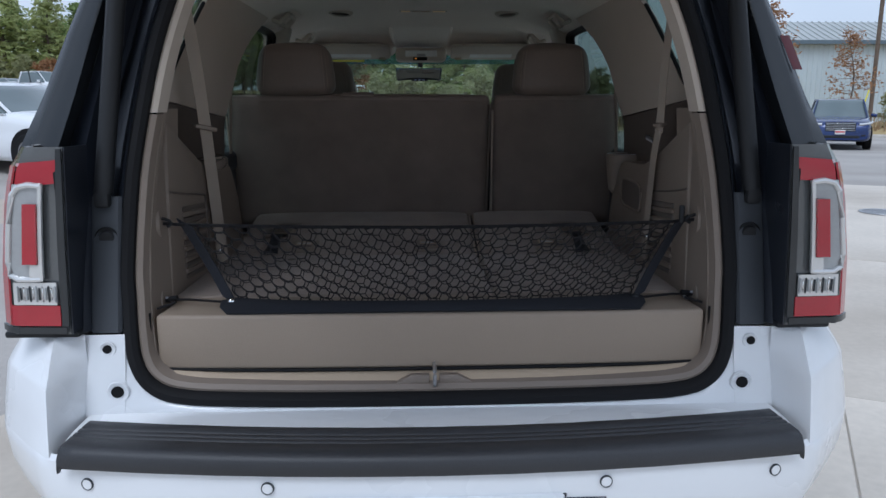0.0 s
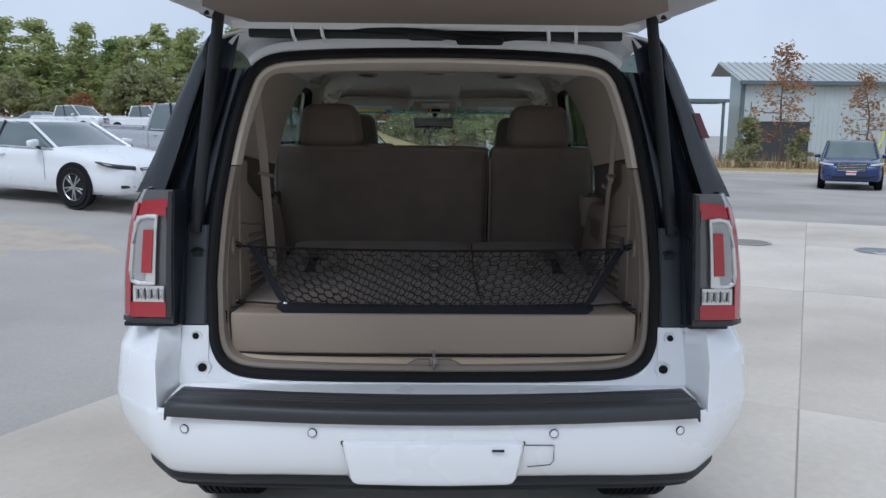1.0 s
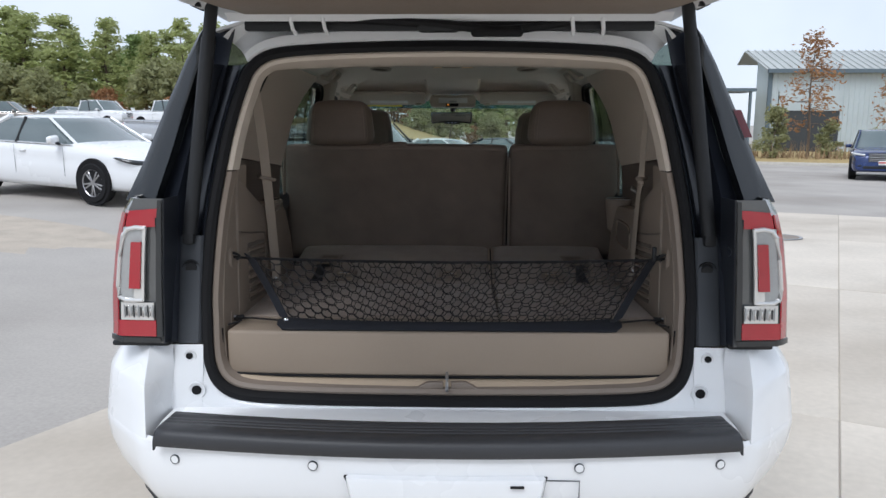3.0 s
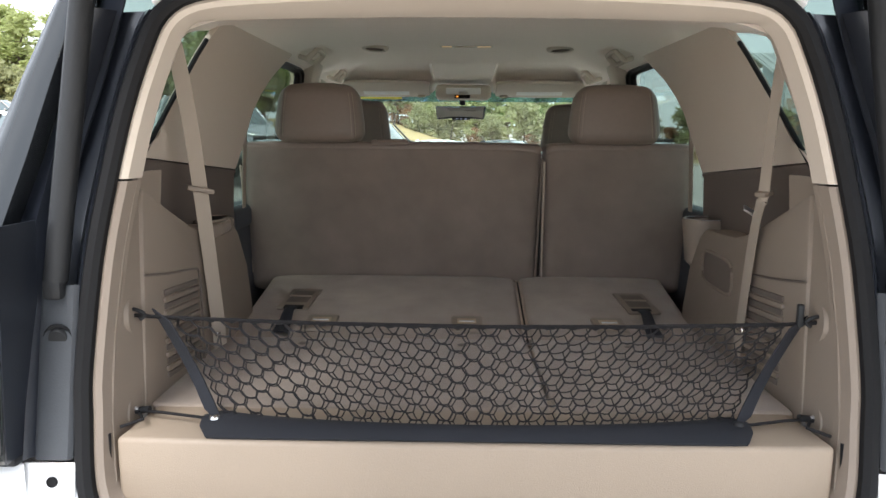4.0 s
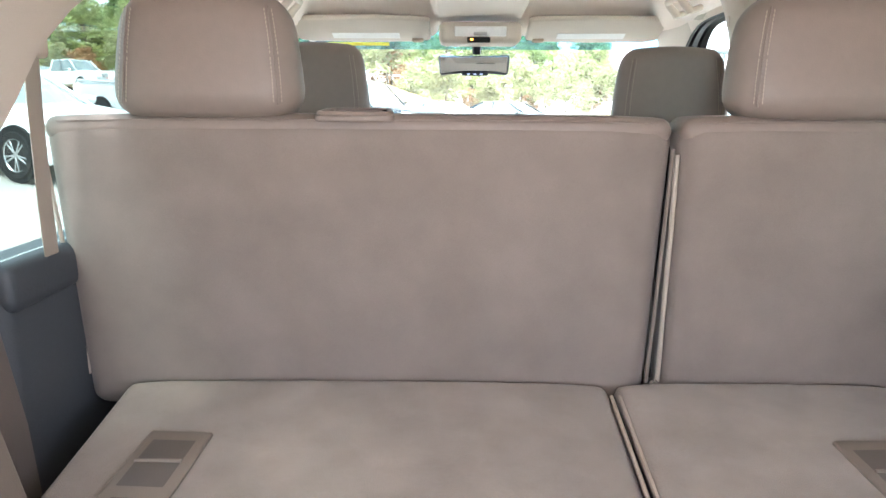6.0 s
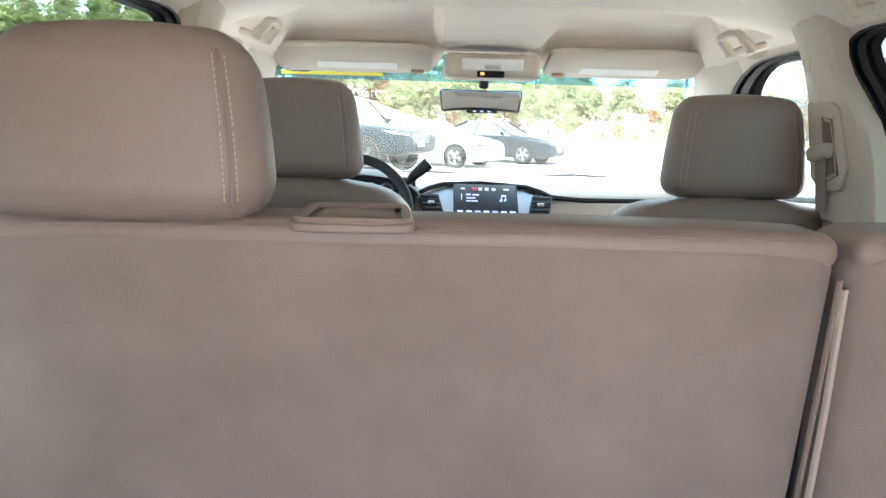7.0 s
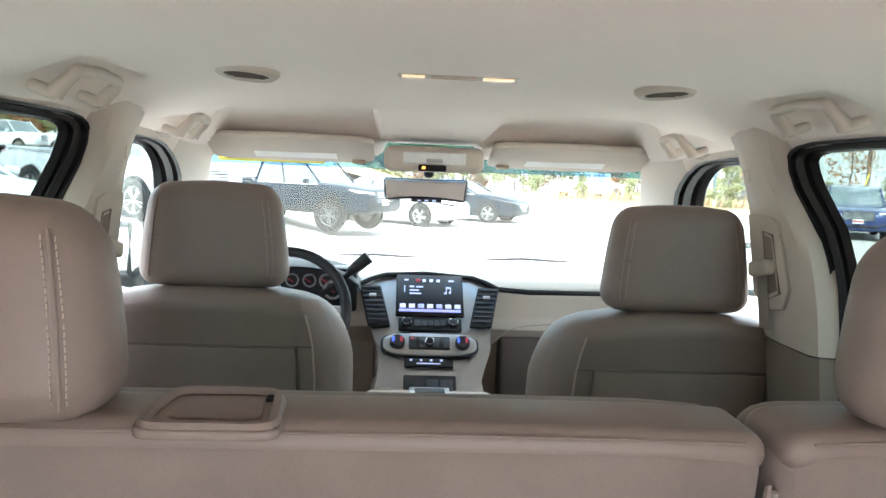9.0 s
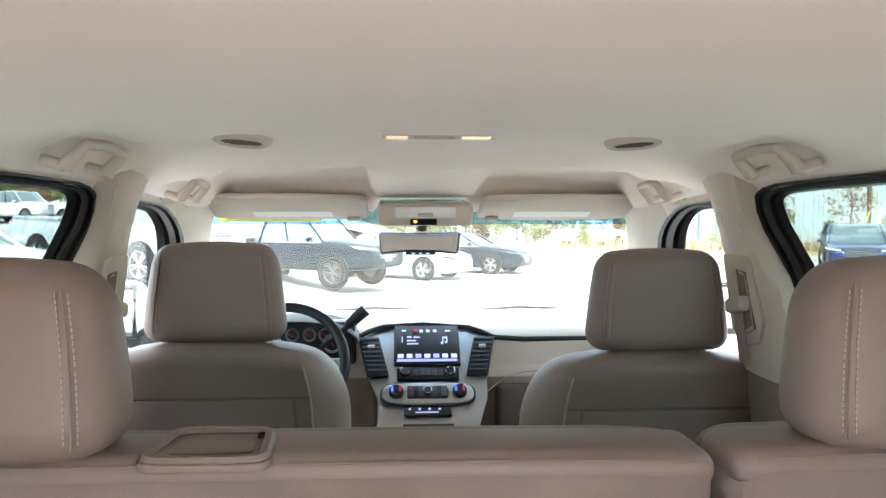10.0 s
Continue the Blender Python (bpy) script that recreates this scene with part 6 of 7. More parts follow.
def plate(cx, cz, w, h, r, thick, off, bevel):
    m = Matrix.Translation(on(cx, cz, off)) @ Matrix(((1, 0, 0), (0, UP.y, OUT.y), (0, UP.z, OUT.z))).to_4x4()
    return moved(prism(rounded(w, h, 0.0, r, 9), 2, -thick / 2, thick / 2, bevel, 3), m)


part("panel_gap", plate(0.012, 1.2045, 0.314, 0.096, 0.62, 0.010, 0.0075, 0.002), BLACK, cs)
hp = part("climate_panel", plate(0.012, 1.2045, 0.302, 0.086, 0.62, 0.014, 0.011, 0.005), SILVER, cs, "silver climate panel with rounded ends")
for x in (-0.092, 0.116):
    kb = dial("climate_knob", x, 1.2045, 0.0235, 0.020, 0.016, BLACK, hp, "black temperature dial")
    part("blue_mark", box(0.008, 0.020, 0.002, (-0.013, 0.003, 0.0205)), BLUEMARK, kb)
    part("red_mark", box(0.008, 0.020, 0.002, (0.013, 0.003, 0.0205)), REDICON, kb)
part("climate_keys", stack(-0.056, 0.076, 1.189, 1.222, 0.006, 0.018, 0.004), BLACK, hp)
for k in range(4):
    x = -0.044 + 0.034 * k + (0.008 if k > 1 else 0)
    part("key", stack(x - 0.010, x + 0.010, 1.193, 1.218, 0.003, 0.0225, 0.001), JAMBGREY, hp)
kb = dial("fan_knob", 0.011, 1.205, 0.015, 0.012, 0.022, BLACK, hp)
part("knob_ring", lathe([(0.0125, 0.0125), (0.0138, 0.0135), (0.015, 0.012)], 20, 2), CHROME, kb)
part("key_lamp", stack(-0.048, -0.040, 1.212, 1.216, 0.002, 0.025, 0.0), REDICON, hp)
sw = part("switch_panel", stack(-0.068, 0.086, 1.150, 1.171, 0.010, 0.008, 0.004, 3), BLACK, cs, "black switch row")
part("switch_text", stack(-0.030, 0.045, 1.156, 1.158, 0.002, 0.014, 0.0), ICON, sw)
for k in range(4):
    part("switch_mark", stack(-0.052 + 0.032 * k, -0.044 + 0.032 * k, 1.163, 1.167, 0.002, 0.014, 0.0), ICON, sw)
bay = part("lower_bay", stack(-0.070, 0.092, 1.082, 1.130, 0.012, 0.008, 0.004, 3), BLACK, cs, "dark storage bay")
for x in (0.018, 0.062):
    part("socket_cap", stack(x - 0.018, x + 0.018, 1.090, 1.118, 0.006, 0.017, 0.003), JAMBGREY, bay)
cc = thing("centre_console", "pale beige centre console between the front seats", "console")
part("console_body", span(-0.172, 0.172, 4.16, 4.86, 0.81, 1.105, 0.03, 4), LOWTRIM, cc)
part("console_lid", span(-0.184, 0.184, 4.14, 4.55, 1.095, 1.146, 0.022, 4), LIGHTTRIM, cc)
part("console_rim", span(-0.06, 0.08, 4.70, 4.84, 1.100, 1.112, 0.004), SILVER, cc)
latch = part("lid_latch", span(-0.055, 0.060, 4.485, 4.558, 1.140, 1.150, 0.004), SILVER, cc, "silver lid latch")
part("latch_recess", span(-0.040, 0.045, 4.500, 4.540, 1.148, 1.152, 0.001), BLACK, latch)

# instruments and wheel
bn = thing("instrument_cluster", "dark instrument cluster with red-needled dials", "instruments")
part("cluster_hood", loft([[(-0.43 + 0.205 * k * math.cos(a), y, 1.365 + 0.075 * k * math.sin(a)) for a in [math.pi * i / 12 for i in range(13)]] for y, k in ((4.90, 1.0), (4.905, 1.03), (5.15, 1.02))], False, False), BLACK, bn)
part("cluster_face", span(-0.63, -0.235, 4.97, 5.05, 1.28, 1.43, 0.01), SCREEN, bn)
for x, r in ((-0.53, 0.042), (-0.452, 0.024), (-0.394, 0.024), (-0.337, 0.026), (-0.315, 0.034)):
    zz = 1.385 if r < 0.03 else 1.355
    dl = part("dial", lathe([(r * 0.86, -0.001), (r * 0.93, -0.004), (r, -0.001)], 24, 1), SILVER, bn)
    dl.matrix_basis = pose(x, 4.966, zz)
    part("dial_arc", lathe([(r * 0.74, -0.002), (r * 0.78, -0.003), (r * 0.82, -0.002)], 24, 1), WHITEPLATE, dl)
    part("needle", box(r * 0.9, 0.002, 0.003, (-r * 0.2, -0.005, 0.0), 0, 1, (0, 30, 0)), REDICON, dl)
swl = thing("steering_wheel", "black leather steering wheel with silver spokes", "steering wheel", at=pose(-0.432, 4.685, 1.338, -24))
part("rim", tube([(0.183 * math.cos(a), 0, 0.183 * math.sin(a)) for a in [2 * math.pi * k / 48 for k in range(48)]], 0.0165, 10, True, up=(0, 1, 0)), BLACK, swl)
part("hub", box(0.16, 0.05, 0.13, (0, 0.03, 0), 0.03, 4), BLACK, swl)
for a in (0, 180, 270):
    part("spoke", box(0.11, 0.018, 0.04, (0.12 * math.cos(radians(a)), 0.012, 0.12 * math.sin(radians(a))), 0.008, 3, (0, -a, 0)), SILVER, swl, "silver spoke")
part("column", tube([(0, 0.04, 0), (0, 0.3, -0.03)], 0.06, 14), BLACK, swl)
sg = thing("gear_lever", "black column gear lever", "lever")
part("lever_arm", tube([(-0.34, 4.85, 1.36), (-0.262, 4.80, 1.425), (-0.243, 4.80, 1.447)], 0.010, 8), BLACK, sg)
part("lever_grip", tube([(-0.250, 4.80, 1.440), (-0.225, 4.80, 1.462), (-0.190, 4.80, 1.492)], [0.014, 0.019, 0.021], 12), BLACK, sg)


# ---- outside: ground ----
def smooth01(v):
    v = max(0.0, min(1.0, v))
    return v * v * (3 - 2 * v)


def ground_z(x, y):
    """The yard lies level round the car and climbs gently ahead of it on the driver's side."""
    return 0.040 * max(0.0, min(y, 70.0) - 1.0) * smooth01((-x - 1.5) / 5.5) + 0.012 * max(0.0, y - 45)


gx = [-2500, -600, -200, -100, -70, -50, -40, -32, -26, -21, -17, -14, -12, -10, -8.5, -7.5, -6.5, -5.5, -4.5, -3.5, -2.5, -1.5, 0, 3, 6, 10, 15, 20, 30, 45, 70, 120, 300, 900, 2500]
gy = [-2500, -600, -100, -30, -10, -3, 0, 1, 3, 5, 7, 9, 11, 13, 15, 17, 20, 24, 28, 33, 38, 44, 50, 60, 70, 90, 130, 300, 900, 2500]
tagged(part("ground", sheet([[(x, y, ground_z(x, y)) for x in gx] for y in gy]), ASPHALT, None), "worn grey asphalt yard", "ground", kind="structure")

UX, VX = Vector((0.459, 0.888, 0)), Vector((0.888, -0.459, 0))
pav = thing("pavement", "pale concrete slabs with dark joints", "pavement", kind="structure")
bed = [UX * a + VX * b for a, b in ((-19.1, -3.48), (16.05, -3.48), (16.05, 22.65), (-19.1, 22.65))]
part("joint_bed", moved(prism([(p.x, p.y) for p in bed], 2, -0.05, 0.006), Matrix.Identity(4)), JOINT, pav)
slab_mesh = None
for i in range(9):
    for j in range(7):
        c = UX * (-19.2 + 3.92 * i + 1.96) + VX * (-3.54 + 3.75 * j + 1.875)
        if slab_mesh is None:
            sl = part("slab", box(3.914, 3.743, 0.05, (0, 0, -0.035), 0.004, 1), CONCRETE, pav)
            slab_mesh = sl.data
        else:
            sl = new("slab", slab_mesh)
            sl.parent = pav
        sl.matrix_basis = pose(c.x, c.y, 0.022 + 0.002 * ((i * 5 + j * 3) % 3), 0, 0, math.degrees(math.atan2(UX.y, UX.x)) + (180 if (i + j) % 2 else 0))
mh = thing("manhole_cover", "round iron cover set in the concrete", "manhole cover", "", pose(5.0, 11.0, 0.026))
r = 0.34
part("cover_ring", lathe([(r * 0.88, 0.0), (r * 0.9, 0.006), (r, 0.006), (r * 1.02, 0.0)], 32, 2), STEEL, mh)
part("cover_plate", lathe([(0, 0.004), (r * 0.87, 0.004), (r * 0.88, 0.0)], 32, 2), ANCHOR, mh)
dg = thing("drain_grate", "round slotted iron drain grate in the concrete", "drain", "", pose(6.58, 10.12, 0.026))
r = 0.33
part("grate_ring", lathe([(r * 0.86, 0.0), (r * 0.88, 0.008), (r, 0.008), (r * 1.02, 0.0)], 32, 2), STEEL, dg)
# no real hollow: a black disc paints the dark below the slats
part("drain_pit", lathe([(0, 0.001), (r * 0.85, 0.001), (r * 0.86, 0.0)], 28, 2), RUBBER, dg)
for k in range(-4, 5):
    part("slat", box(0.034, 2 * math.sqrt((r * 0.87) ** 2 - (k * 0.062) ** 2), 0.010, (k * 0.062, 0, 0.005), 0.003, 1), STEEL, dg).matrix_basis = pose(0, 0, 0, 0, 0, 25)
rnd = random.Random(11)


def patch(name, label, cx, cy, ra, rb, turn, material, lift):
    pts = []
    for k in range(28):
        a = 2 * math.pi * k / 28
        q = 1 + 0.22 * math.sin(3 * a + cx) + rnd.uniform(-0.12, 0.12)
        dx, dy = ra * q * math.cos(a), rb * q * math.sin(a)
        x = cx + dx * math.cos(turn) - dy * math.sin(turn)
        y = cy + dx * math.sin(turn) + dy * math.cos(turn)
        pts.append((x, y))
    rows = []
    for f in (0.02, 0.3, 0.6, 0.85, 1.0):
        r = [(cx + (x - cx) * f, cy + (y - cy) * f) for x, y in pts]
        rows.append([(x, y, ground_z(x, y) + lift * (1 if f < 0.99 else -1)) for x, y in r + r[:1]])
    tagged(part(name, sheet(rows), material, None), label, "ground", kind="structure")


patch("sand_patch", "pale sandy patch on the asphalt", -7.6, 9.9, 4.2, 1.0, -0.42, SAND, 0.012)
# kerb and verge ahead on the passenger's side
KA, KB = Vector((6.0, 44.5, 0)), Vector((70.0, 5.0, 0))
kd = (KB - KA).normalized()
kn = Vector((-kd.y, kd.x, 0))
m = Matrix.Translation(KA) @ Matrix.Rotation(math.atan2(kd.y, kd.x), 4, "Z")
L = (KB - KA).length
tagged(part("kerb", moved(span(0, L, -0.25, 0.0, -0.1, 0.16, 0.03), m), KERB, None), "pale concrete kerb along the verge", "kerb", kind="structure")
tagged(part("verge", moved(sheet([[(L * k / 30, d, 0.13 + 0.10 * smooth01(d / 9) + 0.03 * math.sin(k * 1.7 + d)) for k in range(31)] for d in (0, 1.5, 3, 5, 7, 9, 12, 20, 40)]), m), DRYGRASS, None), "dry tan grass verge", "grass", kind="structure")
tagged(part("verge", sheet([[(x, y, ground_z(x, y) + 0.05) for x in (-70, -55, -40, -30, -22, -14, -6, 2, 6)] for y in (50, 55, 60, 66, 74, 90)]), DRYGRASS, None), "dry tan grass at the wood's edge", "grass", kind="structure")


# ---- plants ----
def leaves(bm, c, r, count, size, rn, squash=0.7):
    """Small leaf blades scattered through one clump."""
    for _ in range(count):
        d = Vector((rn.gauss(0, 1), rn.gauss(0, 1), rn.gauss(0, 1)))
        d.normalize()
        p = Vector(c) + Vector((d.x, d.y, d.z * squash)) * r * rn.random() ** 0.45
        a = Vector((rn.gauss(0, 1), rn.gauss(0, 1), rn.gauss(0, 0.6))).normalized()
        b = a.cross(Vector((rn.gauss(0, 1), rn.gauss(0, 1), rn.gauss(0, 1)))).normalized()
        s = size * rn.uniform(0.6, 1.3)
        bm.faces.new([bm.verts.new(q) for q in (p - a * s, p + b * s * 0.45, p + a * s, p - b * s * 0.45)])


def tree(name, label, seed, h, trunk_r, crown_from, spread, clumps, per, size, leaf, lean=0.3):
    rn = random.Random(seed)
    t = thing(name, label, "tree", "trees at the yard's edge")
    line = [Vector((lean * math.sin(k * 0.9 + seed) * k / 6, lean * math.cos(k * 0.7 + seed) * k / 8, h * 0.97 * k / 7)) for k in range(8)]
    bm = tube(line, [trunk_r * (1 - 0.85 * k / 7) for k in range(8)], 8)
    crown = bmesh.new()
    for k in range(clumps):
        f = crown_from + (1 - crown_from) * rn.random() ** 0.85
        i = min(6, int(f * 7))
        base = line[i].lerp(line[i + 1], f * 7 - i) if i < 7 else line[7]
        a = rn.uniform(0, 2 * math.pi)
        reach = spread * (1 - ((f - crown_from) / (1 - crown_from)) ** 1.6 * 0.8) * rn.uniform(0.25, 1.0)
        tip = base + Vector((math.cos(a) * reach, math.sin(a) * reach, rn.uniform(0.0, 0.5) * reach * 0.5))
        limb = tube([base, base.lerp(tip, 0.5) + Vector((0, 0, -0.06 * reach)), tip], [trunk_r * 0.28, trunk_r * 0.18, trunk_r * 0.06], 4)
        bm = join(bm, limb)
        leaves(crown, tip, spread * rn.uniform(0.22, 0.42), per, size, rn)
    part("trunk", bm, BARK, t)
    part("crown", crown, leaf, t, smooth=False)
    return t


def spot(ob, x, y, turn, k=1.0, first=False, wide=1.0):
    mm = pose(x, y, ground_z(x, y) - 0.05, 0, 0, turn) @ Matrix.Diagonal((k * wide, k * wide, k, 1))
    if first:
        ob.matrix_basis = mm
        return ob
    return copy_thing(ob, mm)


rnd = random.Random(5)
pines = [tree("pine_tree", "tall green pine in the wood beyond the yard", 21, 12.0, 0.20, 0.12, 3.1, 80, 46, 0.28, PINE),
         tree("pine_tree", "tall pale green pine in the wood beyond the yard", 33, 13.0, 0.20, 0.20, 2.9, 72, 46, 0.28, PINELIGHT),
         tree("pine_tree", "slender pine with a high sparse crown", 47, 13.0, 0.15, 0.42, 2.2, 34, 40, 0.26, PINELIGHT)]
used = set()
spots = []
for k in range(66):
    x = -70 + 57 * k / 65 + rnd.uniform(-1.2, 1.2)
    spots.append((x, rnd.uniform(63, 88), (0, 1, 0, 1, 1)[k % 5] if x < -30 else (2, 1, 2)[k % 3], rnd.uniform(0.66, 0.92)))
for k in range(26):
    spots.append((-13 + 31 * k / 25 + rnd.uniform(-1, 1), rnd.uniform(74, 98), k % 3, rnd.uniform(0.7, 0.95)))
for x, y, i, k in spots:
    spot(pines[i], x, y, rnd.uniform(0, 360), k, i not in used, rnd.uniform(0.95, 1.25))
    used.add(i)
bush = tree("bush", "dense dull green bush at the wood's edge", 61, 4.2, 0.07, 0.08, 2.0, 40, 46, 0.20, SHRUB)
bush["category"] = "bush"
bush2 = tree("bush", "russet undergrowth bush at the wood's edge", 67, 3.2, 0.06, 0.08, 1.8, 34, 40, 0.18, RUSSET)
bush2["category"] = "bush"
fb = [True, True]
for k in range(62):
    x = -66 + 92 * k / 63 + rnd.uniform(-0.8, 0.8)
    y = rnd.uniform(57, 63) if x < -12 else rnd.uniform(64, 72)
    i = 1 if k % 4 == 2 else 0
    spot((bush, bush2)[i], x, y, rnd.uniform(0, 360), rnd.uniform(0.6, 1.15), fb[i])
    fb[i] = False
aut = tree("autumn_tree", "slender autumn tree with russet leaves in front of the metal shed", 71, 7.6, 0.09, 0.22, 2.0, 44, 24, 0.13, RUSSET)
spot(aut, 20.6, 43.0, 20, 1.0, True)
spot(aut, 26.0, 43.5, 140, 0.80)
spot(aut, 30.5, 44.0, 250, 0.72)
low = tree("bush", "green evergreen bush below the autumn tree", 79, 3.6, 0.07, 0.05, 1.3, 40, 36, 0.15, SHRUB)
low["category"] = "bush"
for k, (x, y, q) in enumerate(((18.6, 43.0, 0.9), (21.5, 42.3, 0.75), (24.2, 42.5, 0.6), (27.5, 42, 0.7), (30, 41, 0.8), (16.0, 45.5, 0.5), (14.3, 47, 0.55), (33, 40, 0.9), (11.8, 49.5, 0.6), (9.0, 52.5, 0.7))):
    spot(low, x, y, 70 * k, q, k == 0)
rn = random.Random(9)
reeds = bmesh.new()
for k in range(2600):
    f = rn.random()
    d = rn.uniform(4.2, 8.0)
    p = KA + kd * (L * 0.7 * f) + kn * d
    h = rn.uniform(0.4, 1.25)
    a = rn.uniform(0, math.pi)
    w = Vector((math.cos(a), math.sin(a), 0)) * 0.035
    tip = Vector((rn.gauss(0, 0.2), rn.gauss(0, 0.2), h))
    z = Vector((0, 0, 0.1))
    reeds.faces.new([reeds.verts.new(q) for q in (p + z - w, p + z + w, p + z + tip)])
tagged(part("reeds", reeds, REED, None, smooth=False), "dry reeds and weeds along the verge", "grass", kind="stuff")

# ---- metal shed ----
shed = thing("metal_shed", "pale blue corrugated metal shed with a grey roof", "building")
part("wall", span(24.4, 62, 58.0, 58.3, 0, 6.5), SHEETMETAL, shed)
part("end_wall", prism([(58.0, 0), (58.0, 6.5), (60.4, 7.45), (60.4, 0)], 0, 24.4, 24.6), SHEETMETAL, shed)
part("roof", sheet([[(x, y, z) for x in (24.1, 35, 50, 62.5)] for y, z in ((57.6, 6.48), (62.5, 8.45), (64.0, 7.5))], 0.12), ROOFMETAL, shed)
part("eave_trim", span(24.1, 62.5, 57.45, 57.7, 6.25, 6.55), DARKTRIM, shed)
part("corner_trim", span(24.3, 24.6, 57.85, 58.0, 0, 6.3), DARKTRIM, shed)
rib_mesh = None
for k in range(92):
    x = 24.7 + 0.4 * k
    if rib_mesh is None:
        o = part("siding_rib", prism([(-0.06, 0.0), (-0.03, -0.05), (0.03, -0.05), (0.06, 0.0)], 2, 0.0, 6.25), SHEETMETAL, shed, smooth=False)
        rib_mesh = o.data
    else:
        o = new("siding_rib", rib_mesh)
        o.parent = shed
    o.matrix_basis = pose(x, 58.0, 0)
seam_mesh = None
for k in range(64):
    x = 24.3 + 0.61 * k
    if seam_mesh is None:
        o = part("roof_seam", box(0.06, 5.25, 0.06, (0, 2.45, 0.985), 0, 1, (21.9, 0, 0)), ROOFMETAL, shed, smooth=False)
        seam_mesh = o.data
    else:
        o = new("roof_seam", seam_mesh)
        o.parent = shed
    o.matrix_basis = pose(x, 57.6, 6.55)
# flat dark panel on the wall paints the shaded inside of the shed
part("shed_door", span(25.2, 30.0, 57.90, 58.0, 0, 4.9), DARKDOOR, shed, "dark open shed doorway")
part("door_panel", span(25.2, 30.0, 57.84, 57.9, 3.4, 4.95), SHEETMETAL, shed, "pale half-raised roller door")
canopy = thing("lean_to_canopy", "dark lean-to canopy on posts beside the shed", "canopy")
part("canopy_roof", span(18.6, 23.3, 57.5, 60.5, 4.85, 5.1), DARKTRIM, canopy)
for x in (18.8, 20.2, 22.9):
    part("post", span(x - 0.09, x + 0.09, 57.6, 57.8, 0, 4.88), DARKTRIM, canopy)
pole = thing("utility_pole", "yellow guy-wire sleeve beside a wooden pole", "pole")
part("mast", tube([(31.5, 50, 0), (31.5, 50, 9)], 0.14, 8), BARK, pole)
part("guy_sleeve", tube([(25.6, 42, 0.1), (26.4, 42.3, 2.4)], 0.04, 6), YELLOW, pole)


# ---- parked vehicles ----
def wheel_thing(parent, x, y, r, w, rim, spokes=10):
    wh = new("wheel")
    wh.parent = parent
    wh.matrix_basis = pose(x, y, r)
    s = 1 if x > 0 else -1
    part("tyre", lathe([(r * 0.66, -w / 2), (r * 0.9, -w / 2 - 0.008), (r * 0.985, -w * 0.38), (r, -w * 0.2), (r, w * 0.2), (r * 0.985, w * 0.38), (r * 0.9, w / 2 + 0.008), (r * 0.66, w / 2)], 32), RUBBER, wh)
    part("rim_barrel", lathe([(r * 0.67, s * w * 0.5), (r * 0.62, s * w * 0.42), (r * 0.60, s * 0.02), (0.0, 0.0)], 28), DARKRIM, wh)
    bm = lathe([(0.0, s * w * 0.46), (r * 0.13, s * w * 0.46), (r * 0.16, s * w * 0.30)], 16)
    for k in range(spokes):
        a = 360 * k / spokes + (8 if k % 2 else -8)
        bm = join(bm, moved(box(0.03, r * 0.56, r * 0.085, (s * w * 0.40, r * 0.36, 0), 0.006, 1), Matrix.Rotation(radians(a), 4, "X")))
    bm = join(bm, lathe([(r * 0.60, s * w * 0.40), (r * 0.66, s * w * 0.50), (r * 0.68, s * w * 0.47)], 28))
    part("rim", bm, rim, wh, "alloy rim")


def eased(stations, n):
    """The stations with smooth ones set between them."""
    out = []
    for i in range(len(stations) - 1):
        p0, p1, p2, p3 = (stations[max(0, min(len(stations) - 1, i + k))] for k in (-1, 0, 1, 2))
        for k in range(n):
            t = k / n
            out.append(tuple(b + 0.5 * t * (c - a) * 0.8 + t * t * (3 * (c - b) - 0.4 * (2 * (c - a) + (d - b))) + t * t * t * (2 * (b - c) + 0.4 * ((c - a) + (d - b))) for a, b, c, d in zip(p0, p1, p2, p3)))
    return out + [stations[-1]]


